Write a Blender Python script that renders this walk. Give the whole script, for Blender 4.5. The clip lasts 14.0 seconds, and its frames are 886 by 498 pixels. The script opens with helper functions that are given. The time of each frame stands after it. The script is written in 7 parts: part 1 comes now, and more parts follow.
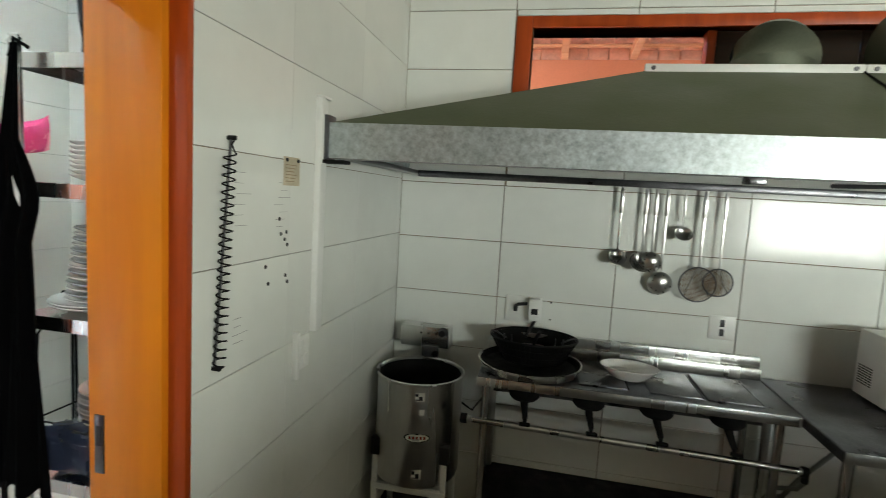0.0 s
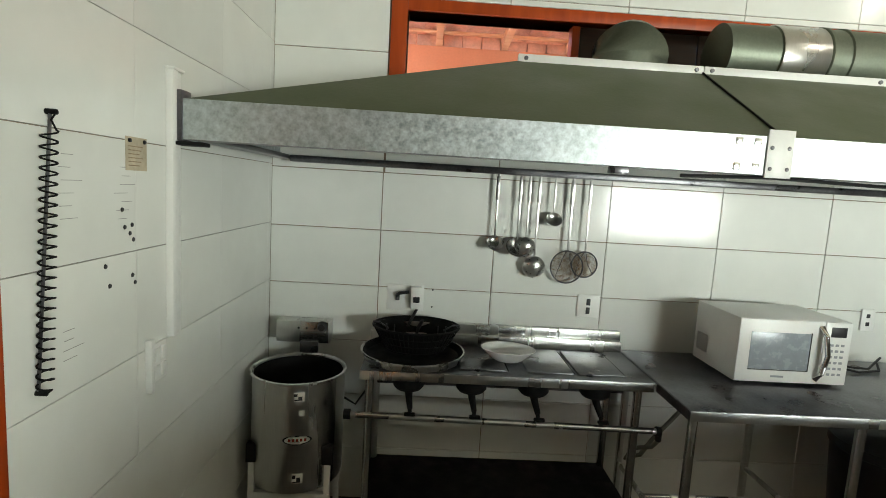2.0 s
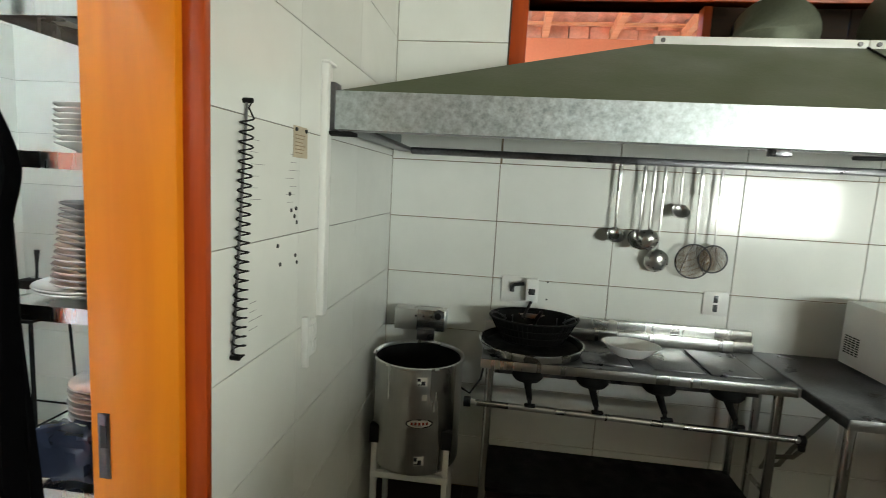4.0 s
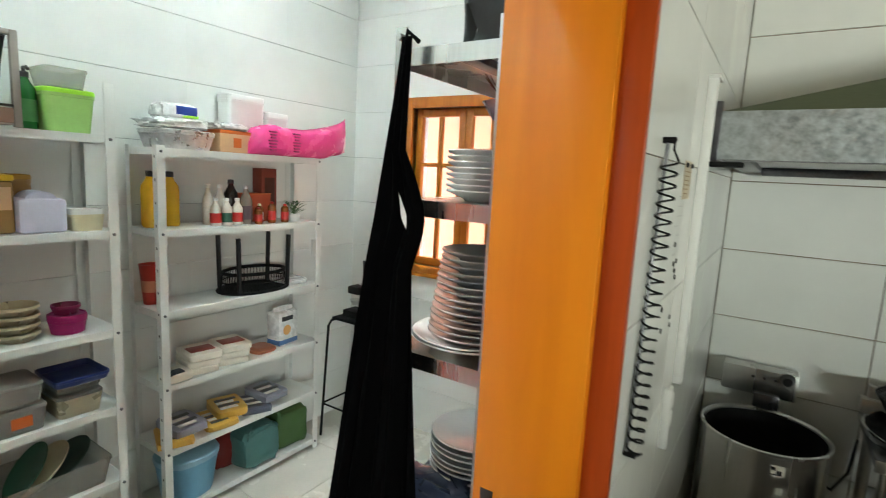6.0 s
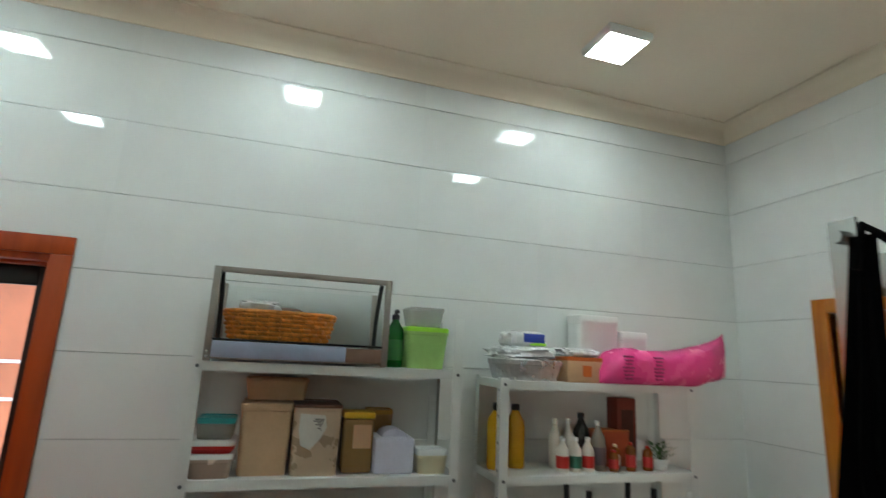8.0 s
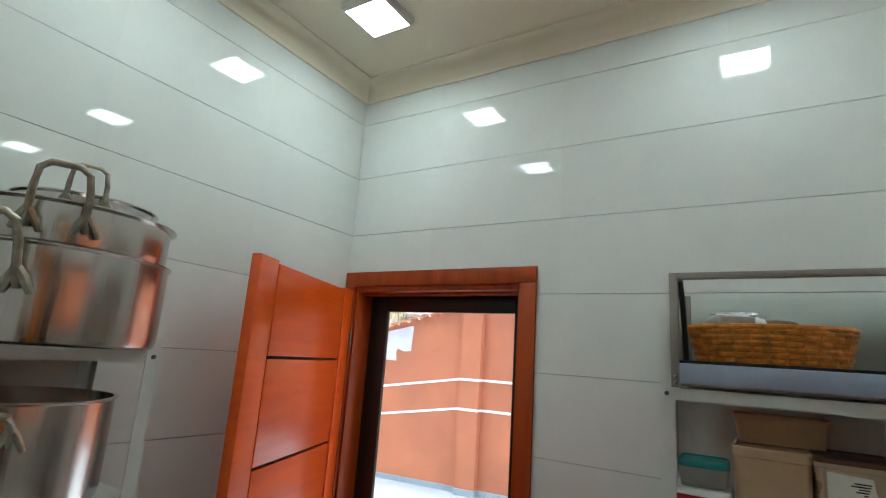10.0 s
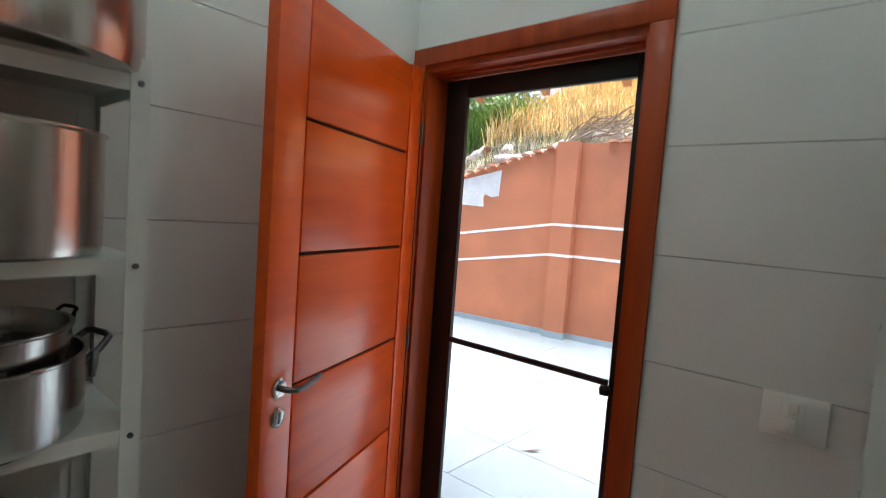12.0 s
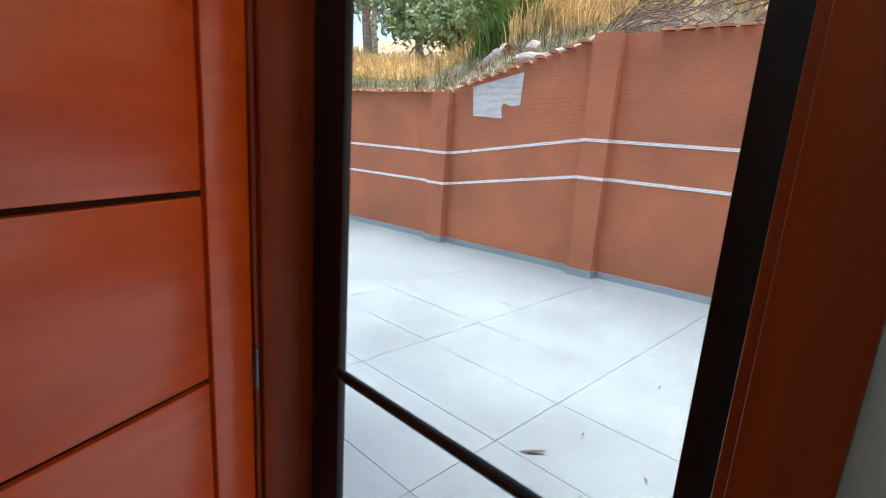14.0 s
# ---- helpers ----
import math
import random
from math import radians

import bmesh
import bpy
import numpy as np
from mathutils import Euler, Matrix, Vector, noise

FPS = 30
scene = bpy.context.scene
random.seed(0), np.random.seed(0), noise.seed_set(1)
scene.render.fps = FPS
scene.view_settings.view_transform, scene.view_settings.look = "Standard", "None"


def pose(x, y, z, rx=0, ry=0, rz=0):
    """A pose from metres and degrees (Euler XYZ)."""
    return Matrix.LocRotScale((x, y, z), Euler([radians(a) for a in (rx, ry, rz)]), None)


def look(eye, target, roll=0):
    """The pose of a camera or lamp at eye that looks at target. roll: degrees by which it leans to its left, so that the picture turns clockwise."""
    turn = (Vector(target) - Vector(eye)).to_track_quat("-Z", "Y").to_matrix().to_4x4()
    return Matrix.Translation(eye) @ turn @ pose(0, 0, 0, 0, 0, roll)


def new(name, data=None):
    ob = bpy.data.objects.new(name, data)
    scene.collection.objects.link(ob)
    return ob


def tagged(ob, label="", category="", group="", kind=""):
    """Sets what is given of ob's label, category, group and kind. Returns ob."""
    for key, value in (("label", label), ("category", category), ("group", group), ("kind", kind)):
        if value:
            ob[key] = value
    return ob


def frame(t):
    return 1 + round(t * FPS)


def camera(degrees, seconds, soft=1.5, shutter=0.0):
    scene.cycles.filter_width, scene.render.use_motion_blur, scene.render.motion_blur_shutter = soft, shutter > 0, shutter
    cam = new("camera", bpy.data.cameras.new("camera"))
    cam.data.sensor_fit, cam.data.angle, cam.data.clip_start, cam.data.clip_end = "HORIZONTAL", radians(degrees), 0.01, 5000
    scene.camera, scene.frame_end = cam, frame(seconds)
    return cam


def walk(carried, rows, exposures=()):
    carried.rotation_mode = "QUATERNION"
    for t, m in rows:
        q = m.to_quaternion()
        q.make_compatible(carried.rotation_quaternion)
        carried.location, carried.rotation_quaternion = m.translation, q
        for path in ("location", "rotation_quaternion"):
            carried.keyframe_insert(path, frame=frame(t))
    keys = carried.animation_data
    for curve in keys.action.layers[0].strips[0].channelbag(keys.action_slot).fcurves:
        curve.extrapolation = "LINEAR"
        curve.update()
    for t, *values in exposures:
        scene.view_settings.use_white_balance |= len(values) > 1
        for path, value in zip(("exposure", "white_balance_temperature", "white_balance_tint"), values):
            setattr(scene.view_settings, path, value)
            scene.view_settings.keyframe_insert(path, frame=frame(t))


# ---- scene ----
cam = camera(81.9, 14.0, soft=0.7, shutter=0.3)
PATH = [
    (0, (0.045, 0.073, 1.689), (-0.353, 2.022, 1.483), 3.3),
    (0.5, (0.052, 0.093, 1.693), (-0.081, 2.076, 1.464), 3.4),
    (1, (0.061, 0.124, 1.704), (0.053, 2.11, 1.467), 3.4),
    (1.5, (0.076, 0.134, 1.704), (0.129, 2.12, 1.472), 3.3),
    (2, (0.03, 0.139, 1.693), (0.105, 2.124, 1.461), 3.4),
    (2.2, (0.009, 0.14, 1.68), (0.09, 2.125, 1.452), 3.3),
    (4.5, (-0.204, 0.12, 1.637), (-0.632, 2.055, 1.367), 2.9),
    (5, (-0.266, 0.12, 1.63), (-0.934, 1.985, 1.356), 2.7),
    (5.5, (-0.409, 0.167, 1.664), (-1.301, 1.934, 1.381), 2.9),
    (6, (-0.564, 0.234, 1.721), (-1.644, 1.893, 1.434), 3.0),
    (6.5, (-0.649, 0.353, 1.783), (-1.944, 1.863, 1.576), 2.8),
    (7, (-0.713, 0.456, 1.817), (-2.302, 1.67, 1.794), 2.6),
    (7.5, (-0.81, 0.506, 1.844), (-2.59, 1.4, 2.024), 2.5),
    (8, (-0.886, 0.547, 1.856), (-2.758, 1.12, 2.267), 2.8),
    (8.5, (-1.002, 0.586, 1.886), (-2.937, 0.652, 2.391), 3.4),
    (9, (-1.1, 0.591, 1.874), (-2.954, 0.109, 2.447), 3.6),
    (9.2, (-1.114, 0.574, 1.873), (-2.905, -0.097, 2.456), 3.5),
    (11.3, (-1.386, 0.476, 1.688), (-2.905, -0.815, 1.845), 4.1),
    (11.5, (-1.422, 0.441, 1.657), (-2.941, -0.859, 1.726), 4.1),
    (12, (-1.611, 0.283, 1.575), (-3.114, -1.03, 1.445), 4.1),
    (12.5, (-1.826, 0.132, 1.551), (-3.297, -1.185, 1.227), 4.2),
    (13, (-2.112, -0.006, 1.572), (-3.546, -1.337, 1.16), 4.0),
    (13.5, (-2.388, -0.156, 1.573), (-3.799, -1.501, 1.128), 3.9),
    (14, (-2.633, -0.2, 1.582), (-4.027, -1.56, 1.124), 3.8),
]
# exposure follows the clip's own camera
walk(cam, [(t, look(eye, target, roll)) for t, eye, target, roll in PATH],
     exposures=[(0.0, 3.4), (0.6, 3.6), (2.2, 3.65), (4.3, 3.75), (5.2, 3.85), (6.0, 3.65), (6.5, 3.3), (7.0, 2.6), (8.0, 2.55), (9.0, 2.25), (11.3, 2.25), (11.6, 2.2), (12.0, 2.0), (12.5, 1.55), (13.0, 1.4), (13.5, 1.4), (14.0, 1.2)])

# ---- world and light ----
world = bpy.data.worlds.new("world")
scene.world = world
world.use_nodes = True
wn = world.node_tree
sky = wn.nodes.new("ShaderNodeTexSky")
sky.sky_type = "NISHITA"
sky.sun_disc = False
sky.sun_elevation = radians(84)
sky.sun_rotation = radians(270)
wn.links.new(sky.outputs[0], wn.nodes["Background"].inputs[0])
wn.nodes["Background"].inputs[1].default_value = 0.15
sun = new("sun", bpy.data.lights.new("sun", "SUN"))
sun.data.energy, sun.data.angle, sun.data.color = 3.4, radians(75), (1.0, 0.96, 0.90)
sun.matrix_world = look((0, 0, 0), (math.cos(radians(84)), 0.0, -math.sin(radians(84))))

LAMP_SPOTS = [(-2.60, -0.76), (-2.60, 0.53), (-2.58, 1.81), (-1.76, -0.76), (-1.76, 1.79)]
KITCHEN_LAMPS = [(3.2, 1.5)]


# ---- materials ----
def material(name, rgb, rough=0.5, metal=0.0, spec=0.5, var=0.10, scale=6.0, bump=0.02, fine=90.0, stretch=(1, 1, 1), spread=0.0, coat=0.0, alpha=1.0, trans=0.0, ior=1.45):
    """Principled surface with tone variation at two scales, a fine relief and roughness wear."""
    m = bpy.data.materials.new(name)
    m.use_nodes = True
    nt = m.node_tree
    b = nt.nodes["Principled BSDF"]
    geo = nt.nodes.new("ShaderNodeNewGeometry")
    mp = nt.nodes.new("ShaderNodeMapping")
    mp.inputs["Scale"].default_value = stretch
    nt.links.new(geo.outputs["Position"], mp.inputs["Vector"])
    big = nt.nodes.new("ShaderNodeTexNoise")
    big.inputs["Scale"].default_value = scale
    big.inputs["Detail"].default_value = 6
    small = nt.nodes.new("ShaderNodeTexNoise")
    small.inputs["Scale"].default_value = fine
    small.inputs["Detail"].default_value = 3
    nt.links.new(mp.outputs[0], big.inputs["Vector"])
    nt.links.new(mp.outputs[0], small.inputs["Vector"])
    mix = nt.nodes.new("ShaderNodeMath")
    mix.operation = "MULTIPLY_ADD"
    mix.inputs[1].default_value = 0.35
    nt.links.new(small.outputs[0], mix.inputs[0])
    nt.links.new(big.outputs[0], mix.inputs[2])
    ramp = nt.nodes.new("ShaderNodeMapRange")
    ramp.inputs[1].default_value, ramp.inputs[2].default_value = 0.45, 0.95
    ramp.inputs[3].default_value, ramp.inputs[4].default_value = 1.0 - 1.6 * var, 1.0 + var
    nt.links.new(mix.outputs[0], ramp.inputs[0])
    last = ramp.outputs[0]
    if spread:
        info = nt.nodes.new("ShaderNodeObjectInfo")
        r2 = nt.nodes.new("ShaderNodeMapRange")
        r2.inputs[3].default_value, r2.inputs[4].default_value = 1.0 - spread, 1.0 + spread * 0.5
        nt.links.new(info.outputs["Random"], r2.inputs[0])
        mul = nt.nodes.new("ShaderNodeMath")
        mul.operation = "MULTIPLY"
        nt.links.new(last, mul.inputs[0])
        nt.links.new(r2.outputs[0], mul.inputs[1])
        last = mul.outputs[0]
    sc = nt.nodes.new("ShaderNodeVectorMath")
    sc.operation = "SCALE"
    sc.inputs[0].default_value = rgb
    nt.links.new(last, sc.inputs["Scale"])
    nt.links.new(sc.outputs[0], b.inputs["Base Color"])
    rr = nt.nodes.new("ShaderNodeMapRange")
    rr.inputs[1].default_value, rr.inputs[2].default_value = 0.3, 0.7
    rr.inputs[3].default_value, rr.inputs[4].default_value = max(rough * 0.8, 0.02), min(rough * 1.25, 1.0)
    nt.links.new(big.outputs[0], rr.inputs[0])
    nt.links.new(rr.outputs[0], b.inputs["Roughness"])
    b.inputs["Metallic"].default_value = metal
    b.inputs["Specular IOR Level"].default_value = spec
    b.inputs["Coat Weight"].default_value = coat
    b.inputs["Coat Roughness"].default_value = 0.12
    b.inputs["Transmission Weight"].default_value = trans
    b.inputs["IOR"].default_value = ior
    b.inputs["Alpha"].default_value = alpha
    if bump:
        bp = nt.nodes.new("ShaderNodeBump")
        bp.inputs["Strength"].default_value = bump * 10
        bp.inputs["Distance"].default_value = 0.002
        nt.links.new(small.outputs[0], bp.inputs["Height"])
        nt.links.new(bp.outputs[0], b.inputs["Normal"])
    return m


def wood(name, dark, light, along, rough=0.32, coat=0.4, spec=0.3):
    """Varnished timber: stretched grain bands and pores running along one axis."""
    m = bpy.data.materials.new(name)
    m.use_nodes = True
    nt = m.node_tree
    b = nt.nodes["Principled BSDF"]
    tc = nt.nodes.new("ShaderNodeTexCoord")
    mp = nt.nodes.new("ShaderNodeMapping")
    mp.inputs["Scale"].default_value = [1.2 if k == along else 14.0 for k in range(3)]
    nt.links.new(tc.outputs["Object"], mp.inputs["Vector"])
    info = nt.nodes.new("ShaderNodeObjectInfo")
    off = nt.nodes.new("ShaderNodeMath")
    off.operation = "MULTIPLY"
    off.inputs[1].default_value = 37.0
    nt.links.new(info.outputs["Random"], off.inputs[0])
    nt.links.new(off.outputs[0], mp.inputs["Location"])
    a = nt.nodes.new("ShaderNodeTexNoise")
    a.inputs["Scale"].default_value, a.inputs["Detail"].default_value, a.inputs["Distortion"].default_value = 1.0, 8, 1.2
    nt.links.new(mp.outputs[0], a.inputs["Vector"])
    p = nt.nodes.new("ShaderNodeTexNoise")
    p.inputs["Scale"].default_value, p.inputs["Detail"].default_value = 12.0, 2
    nt.links.new(mp.outputs[0], p.inputs["Vector"])
    r = nt.nodes.new("ShaderNodeValToRGB")
    r.color_ramp.elements[0].position, r.color_ramp.elements[1].position = 0.3, 0.72
    r.color_ramp.elements[0].color, r.color_ramp.elements[1].color = (*dark, 1), (*light, 1)
    nt.links.new(a.outputs[0], r.inputs[0])
    nt.links.new(r.outputs[0], b.inputs["Base Color"])
    b.inputs["Roughness"].default_value = rough
    b.inputs["Specular IOR Level"].default_value = spec
    b.inputs["Coat Weight"].default_value = coat
    b.inputs["Coat Roughness"].default_value = 0.2
    bp = nt.nodes.new("ShaderNodeBump")
    bp.inputs["Strength"].default_value, bp.inputs["Distance"].default_value = 0.12, 0.002
    nt.links.new(p.outputs[0], bp.inputs["Height"])
    nt.links.new(bp.outputs[0], b.inputs["Normal"])
    return m


def glow(name, rgb, strength):
    m = bpy.data.materials.new(name)
    m.use_nodes = True
    b = m.node_tree.nodes["Principled BSDF"]
    b.inputs["Base Color"].default_value = (0.8, 0.8, 0.8, 1)
    b.inputs["Emission Color"].default_value = (*rgb, 1)
    b.inputs["Emission Strength"].default_value = strength
    return m


WHITE_TILE = material("white_glazed_tile", (0.76, 0.77, 0.74), 0.03, var=0.03, scale=2.5, bump=0.002, fine=9, spread=0.035)
KITCHEN_TILE = material("satin_white_wall_tile", (0.74, 0.75, 0.71), 0.13, spec=0.24, var=0.04, scale=2.0, bump=0.006, fine=10, spread=0.04)
GROUT_DARK = material("brown_grout", (0.25, 0.19, 0.13), 0.9, var=0.3, scale=9)
GROUT_PALE = material("pale_grout", (0.66, 0.65, 0.60), 0.9, var=0.2, scale=9)
CEILING = material("ceiling_paint", (0.86, 0.77, 0.62), 0.8, var=0.03, scale=1.5)
FLOOR_TILE = material("cream_floor_tile", (0.66, 0.63, 0.56), 0.25, var=0.06, scale=4, bump=0.004, spread=0.05)
KITCHEN_FLOOR = material("dark_brown_floor_tile", (0.045, 0.036, 0.028), 0.35, var=0.15, scale=4, spread=0.1)
JAMB_WOOD = wood("orange_varnished_jamb", (0.65, 0.182, 0.006), (0.74, 0.228, 0.008), 2, 0.42, 0.1)
DOOR_WOOD = wood("red_varnished_door", (0.78, 0.080, 0.003), (0.92, 0.118, 0.004), 0, 0.36, 0.5, 0.5)
FRAME_WOOD = wood("brown_varnished_frame", (0.29, 0.036, 0.004), (0.44, 0.066, 0.006), 2, 0.42, 0.15)
WINDOW_WOOD = wood("honey_varnished_window", (0.40, 0.115, 0.010), (0.56, 0.19, 0.018), 2)
STEEL = material("brushed_steel", (0.56, 0.56, 0.54), 0.27, 1.0, var=0.10, scale=5, bump=0.01, fine=160, stretch=(1, 1, 0.06))
STEEL_DARK = material("worn_dark_steel", (0.17, 0.17, 0.18), 0.32, 1.0, var=0.3, scale=7, bump=0.02, fine=120)
GALV = material("galvanised_sheet", (0.52, 0.57, 0.58), 0.42, 0.75, var=0.20, scale=55, bump=0.02, fine=140)
# dark olive puts the steel's reflection of dim surroundings into the base colour
HOOD_SHEET = material("olive_reflection_hood_sheet", (0.085, 0.105, 0.055), 0.42, 0.5, var=0.10, scale=4, bump=0.02, fine=70)
SHELF_PAINT = material("pale_grey_enamel", (0.70, 0.71, 0.68), 0.38, var=0.05, scale=6, bump=0.01)
BLACK_IRON = material("black_cast_iron", (0.004, 0.004, 0.004), 0.7, 0.0, spec=0.25, var=0.3, scale=15, bump=0.05)
BLACK_PLASTIC = material("black_plastic", (0.008, 0.008, 0.009), 0.4, var=0.2)
BLACK_CLOTH = material("black_apron_cloth", (0.0035, 0.0035, 0.004), 0.95, spec=0.06, var=0.3, scale=30, bump=0.06, fine=400)
WHITE_PLASTIC = material("white_plastic", (0.78, 0.78, 0.75), 0.35, var=0.03)
PORCELAIN = material("white_porcelain", (0.80, 0.80, 0.79), 0.08, var=0.02)
TERRACOTTA = material("terracotta_render", (0.50, 0.175, 0.085), 0.85, var=0.16, scale=1.3, bump=0.05, fine=60)
PATIO_TILE = material("pale_patio_tile", (0.32, 0.39, 0.41), 0.5, var=0.12, scale=1.2, bump=0.02, spread=0.05)
PATIO_JOINT = material("patio_joint", (0.36, 0.38, 0.39), 0.9, var=0.2)
# far kitchen walls, unseen; darkened like the kitchen floor to cut bounced light
PLAIN_WALL = material("darkened_wall_paint", (0.11, 0.095, 0.07), 0.8, var=0.05, scale=2)
DARK_JOINT = material("dark_floor_joint", (0.06, 0.05, 0.04), 0.9, var=0.2)
WHITE_STRIPE = material("white_painted_band", (0.80, 0.80, 0.78), 0.7, var=0.05)


# ---- mesh helpers ----
def box(bm, x0, y0, z0, x1, y1, z1, bevel=0.0):
    vs = [bm.verts.new((x, y, z)) for z in (z0, z1) for x, y in ((x0, y0), (x1, y0), (x1, y1), (x0, y1))]
    fs = [bm.faces.new([vs[k] for k in f]) for f in ((3, 2, 1, 0), (4, 5, 6, 7), (0, 1, 5, 4), (1, 2, 6, 5), (2, 3, 7, 6), (3, 0, 4, 7))]
    if bevel:
        bmesh.ops.bevel(bm, geom=list({e for f in fs for e in f.edges}), offset=bevel, segments=2, profile=0.5, affect="EDGES")
    return bm


def boxed(x0, y0, z0, x1, y1, z1, bevel=0.0):
    return box(bmesh.new(), x0, y0, z0, x1, y1, z1, bevel)


def lathe(bm, profile, seg=28, at=(0, 0, 0), axis="z", sx=1.0, sy=1.0):
    """Turns a list of (radius, height) round the z axis (or another) through at."""
    rings = []
    for r, h in profile:
        ring = []
        for k in range(seg):
            a = 2 * math.pi * k / seg
            p = Vector((r * math.cos(a) * sx, r * math.sin(a) * sy, h))
            if axis == "x":
                p = Vector((p.z, p.x, p.y))
            elif axis == "y":
                p = Vector((p.x, p.z, p.y))
            ring.append(bm.verts.new(p + Vector(at)))
        rings.append(ring)
    for a, b in zip(rings, rings[1:]):
        for k in range(seg):
            bm.faces.new((a[k], a[(k + 1) % seg], b[(k + 1) % seg], b[k]))
    for ring, (r, h) in ((rings[0], profile[0]), (rings[-1], profile[-1])):
        if r > 1e-4:
            bm.faces.new(ring)
    bmesh.ops.recalc_face_normals(bm, faces=bm.faces)
    return bm


def tube(bm, pts, r, seg=10):
    """A round bar along a line of points, with closed ends."""
    pts = [Vector(p) for p in pts]
    rings = []
    up = Vector((0, 0, 1))
    for k, p in enumerate(pts):
        d = (pts[min(k + 1, len(pts) - 1)] - pts[max(k - 1, 0)]).normalized()
        side = d.cross(up if abs(d.z) < 0.95 else Vector((1, 0, 0))).normalized()
        if rings and side.dot(last) < 0:
            side = -side
        last = side
        top = d.cross(side).normalized()
        rr = r[k] if isinstance(r, (list, tuple)) else r
        rings.append([bm.verts.new(p + rr * (math.cos(a) * side + math.sin(a) * top)) for a in [2 * math.pi * j / seg for j in range(seg)]])
    for a, b in zip(rings, rings[1:]):
        for k in range(seg):
            bm.faces.new((a[k], a[(k + 1) % seg], b[(k + 1) % seg], b[k]))
    bm.faces.new(rings[0]), bm.faces.new(rings[-1])
    bmesh.ops.recalc_face_normals(bm, faces=bm.faces)
    return bm


def arc(c, r, a0, a1, n, u=(1, 0, 0), v=(0, 0, 1)):
    c, u, v = Vector(c), Vector(u), Vector(v)
    return [c + r * (math.cos(radians(a0 + (a1 - a0) * k / n)) * u + math.sin(radians(a0 + (a1 - a0) * k / n)) * v) for k in range(n + 1)]


def ob_of(name, bm, mat, smooth=False):
    me = bpy.data.meshes.new(name)
    bm.to_mesh(me)
    bm.free()
    me.materials.append(mat)
    if smooth:
        me.polygons.foreach_set("use_smooth", [True] * len(me.polygons))
        me.set_sharp_from_angle(angle=radians(35))
    return new(name, me)


def part(name, bm, mat, parent, label="", smooth=True):
    ob = ob_of(name, bm, mat, smooth)
    ob.parent = parent
    return tagged(ob, label)


def thing(name, label, category, at=(0, 0, 0), turn=0.0, group="", kind=""):
    ob = new(name)
    ob.empty_display_size = 0.05
    ob.matrix_world = pose(*at, 0, 0, turn)
    return tagged(ob, label, category, group, kind)


def solid(name, bm, mat, label, category, group="", kind="", smooth=True, at=None, turn=0.0):
    ob = ob_of(name, bm, mat, smooth)
    if at:
        ob.matrix_world = pose(*at, 0, 0, turn)
    return tagged(ob, label, category, group, kind)


def holed(axis, face, back, u0, u1, z0, z1, holes):
    """A wall slab with real openings: plane axis = face, thickness to back, u runs along the other level axis."""
    us = sorted({u0, u1, *[v for h in holes for v in (h[0], h[1]) if u0 < v < u1]})
    zs = sorted({z0, z1, *[v for h in holes for v in (h[2], h[3]) if z0 < v < z1]})
    bm = bmesh.new()
    grid = {}

    def vert(u, z):
        if (u, z) not in grid:
            grid[u, z] = bm.verts.new((face, u, z) if axis == "x" else (u, face, z))
        return grid[u, z]

    fs = []
    for a, b in zip(us, us[1:]):
        for c, d in zip(zs, zs[1:]):
            if not any(h[0] - 1e-6 <= a and b <= h[1] + 1e-6 and h[2] - 1e-6 <= c and d <= h[3] + 1e-6 for h in holes):
                fs.append(bm.faces.new((vert(a, c), vert(b, c), vert(b, d), vert(a, d))))
    got = bmesh.ops.extrude_face_region(bm, geom=fs)
    move = Vector((back - face, 0, 0)) if axis == "x" else Vector((0, back - face, 0))
    bmesh.ops.translate(bm, vec=move, verts=[v for v in got["geom"] if isinstance(v, bmesh.types.BMVert)])
    bmesh.ops.recalc_face_normals(bm, faces=bm.faces)
    return bm


TILE_MESHES = {}


def tile_mesh(w, h, t, mat, edge, edge_u):
    key = (round(w, 3), round(h, 3), mat.name, edge, edge_u)
    if key not in TILE_MESHES:
        bm = bmesh.new()
        lo = [bm.verts.new((x, y, 0)) for x, y in ((-w / 2, -h / 2), (w / 2, -h / 2), (w / 2, h / 2), (-w / 2, h / 2))]
        hi = [bm.verts.new((x * (w / 2 - edge_u), y * (h / 2 - edge), t)) for x, y in ((-1, -1), (1, -1), (1, 1), (-1, 1))]
        bm.faces.new(hi)
        for k in range(4):
            bm.faces.new((lo[k], lo[(k + 1) % 4], hi[(k + 1) % 4], hi[k]))
        me = bpy.data.meshes.new("tile")
        bm.to_mesh(me)
        bm.free()
        me.materials.append(mat)
        TILE_MESHES[key] = me
    return TILE_MESHES[key]


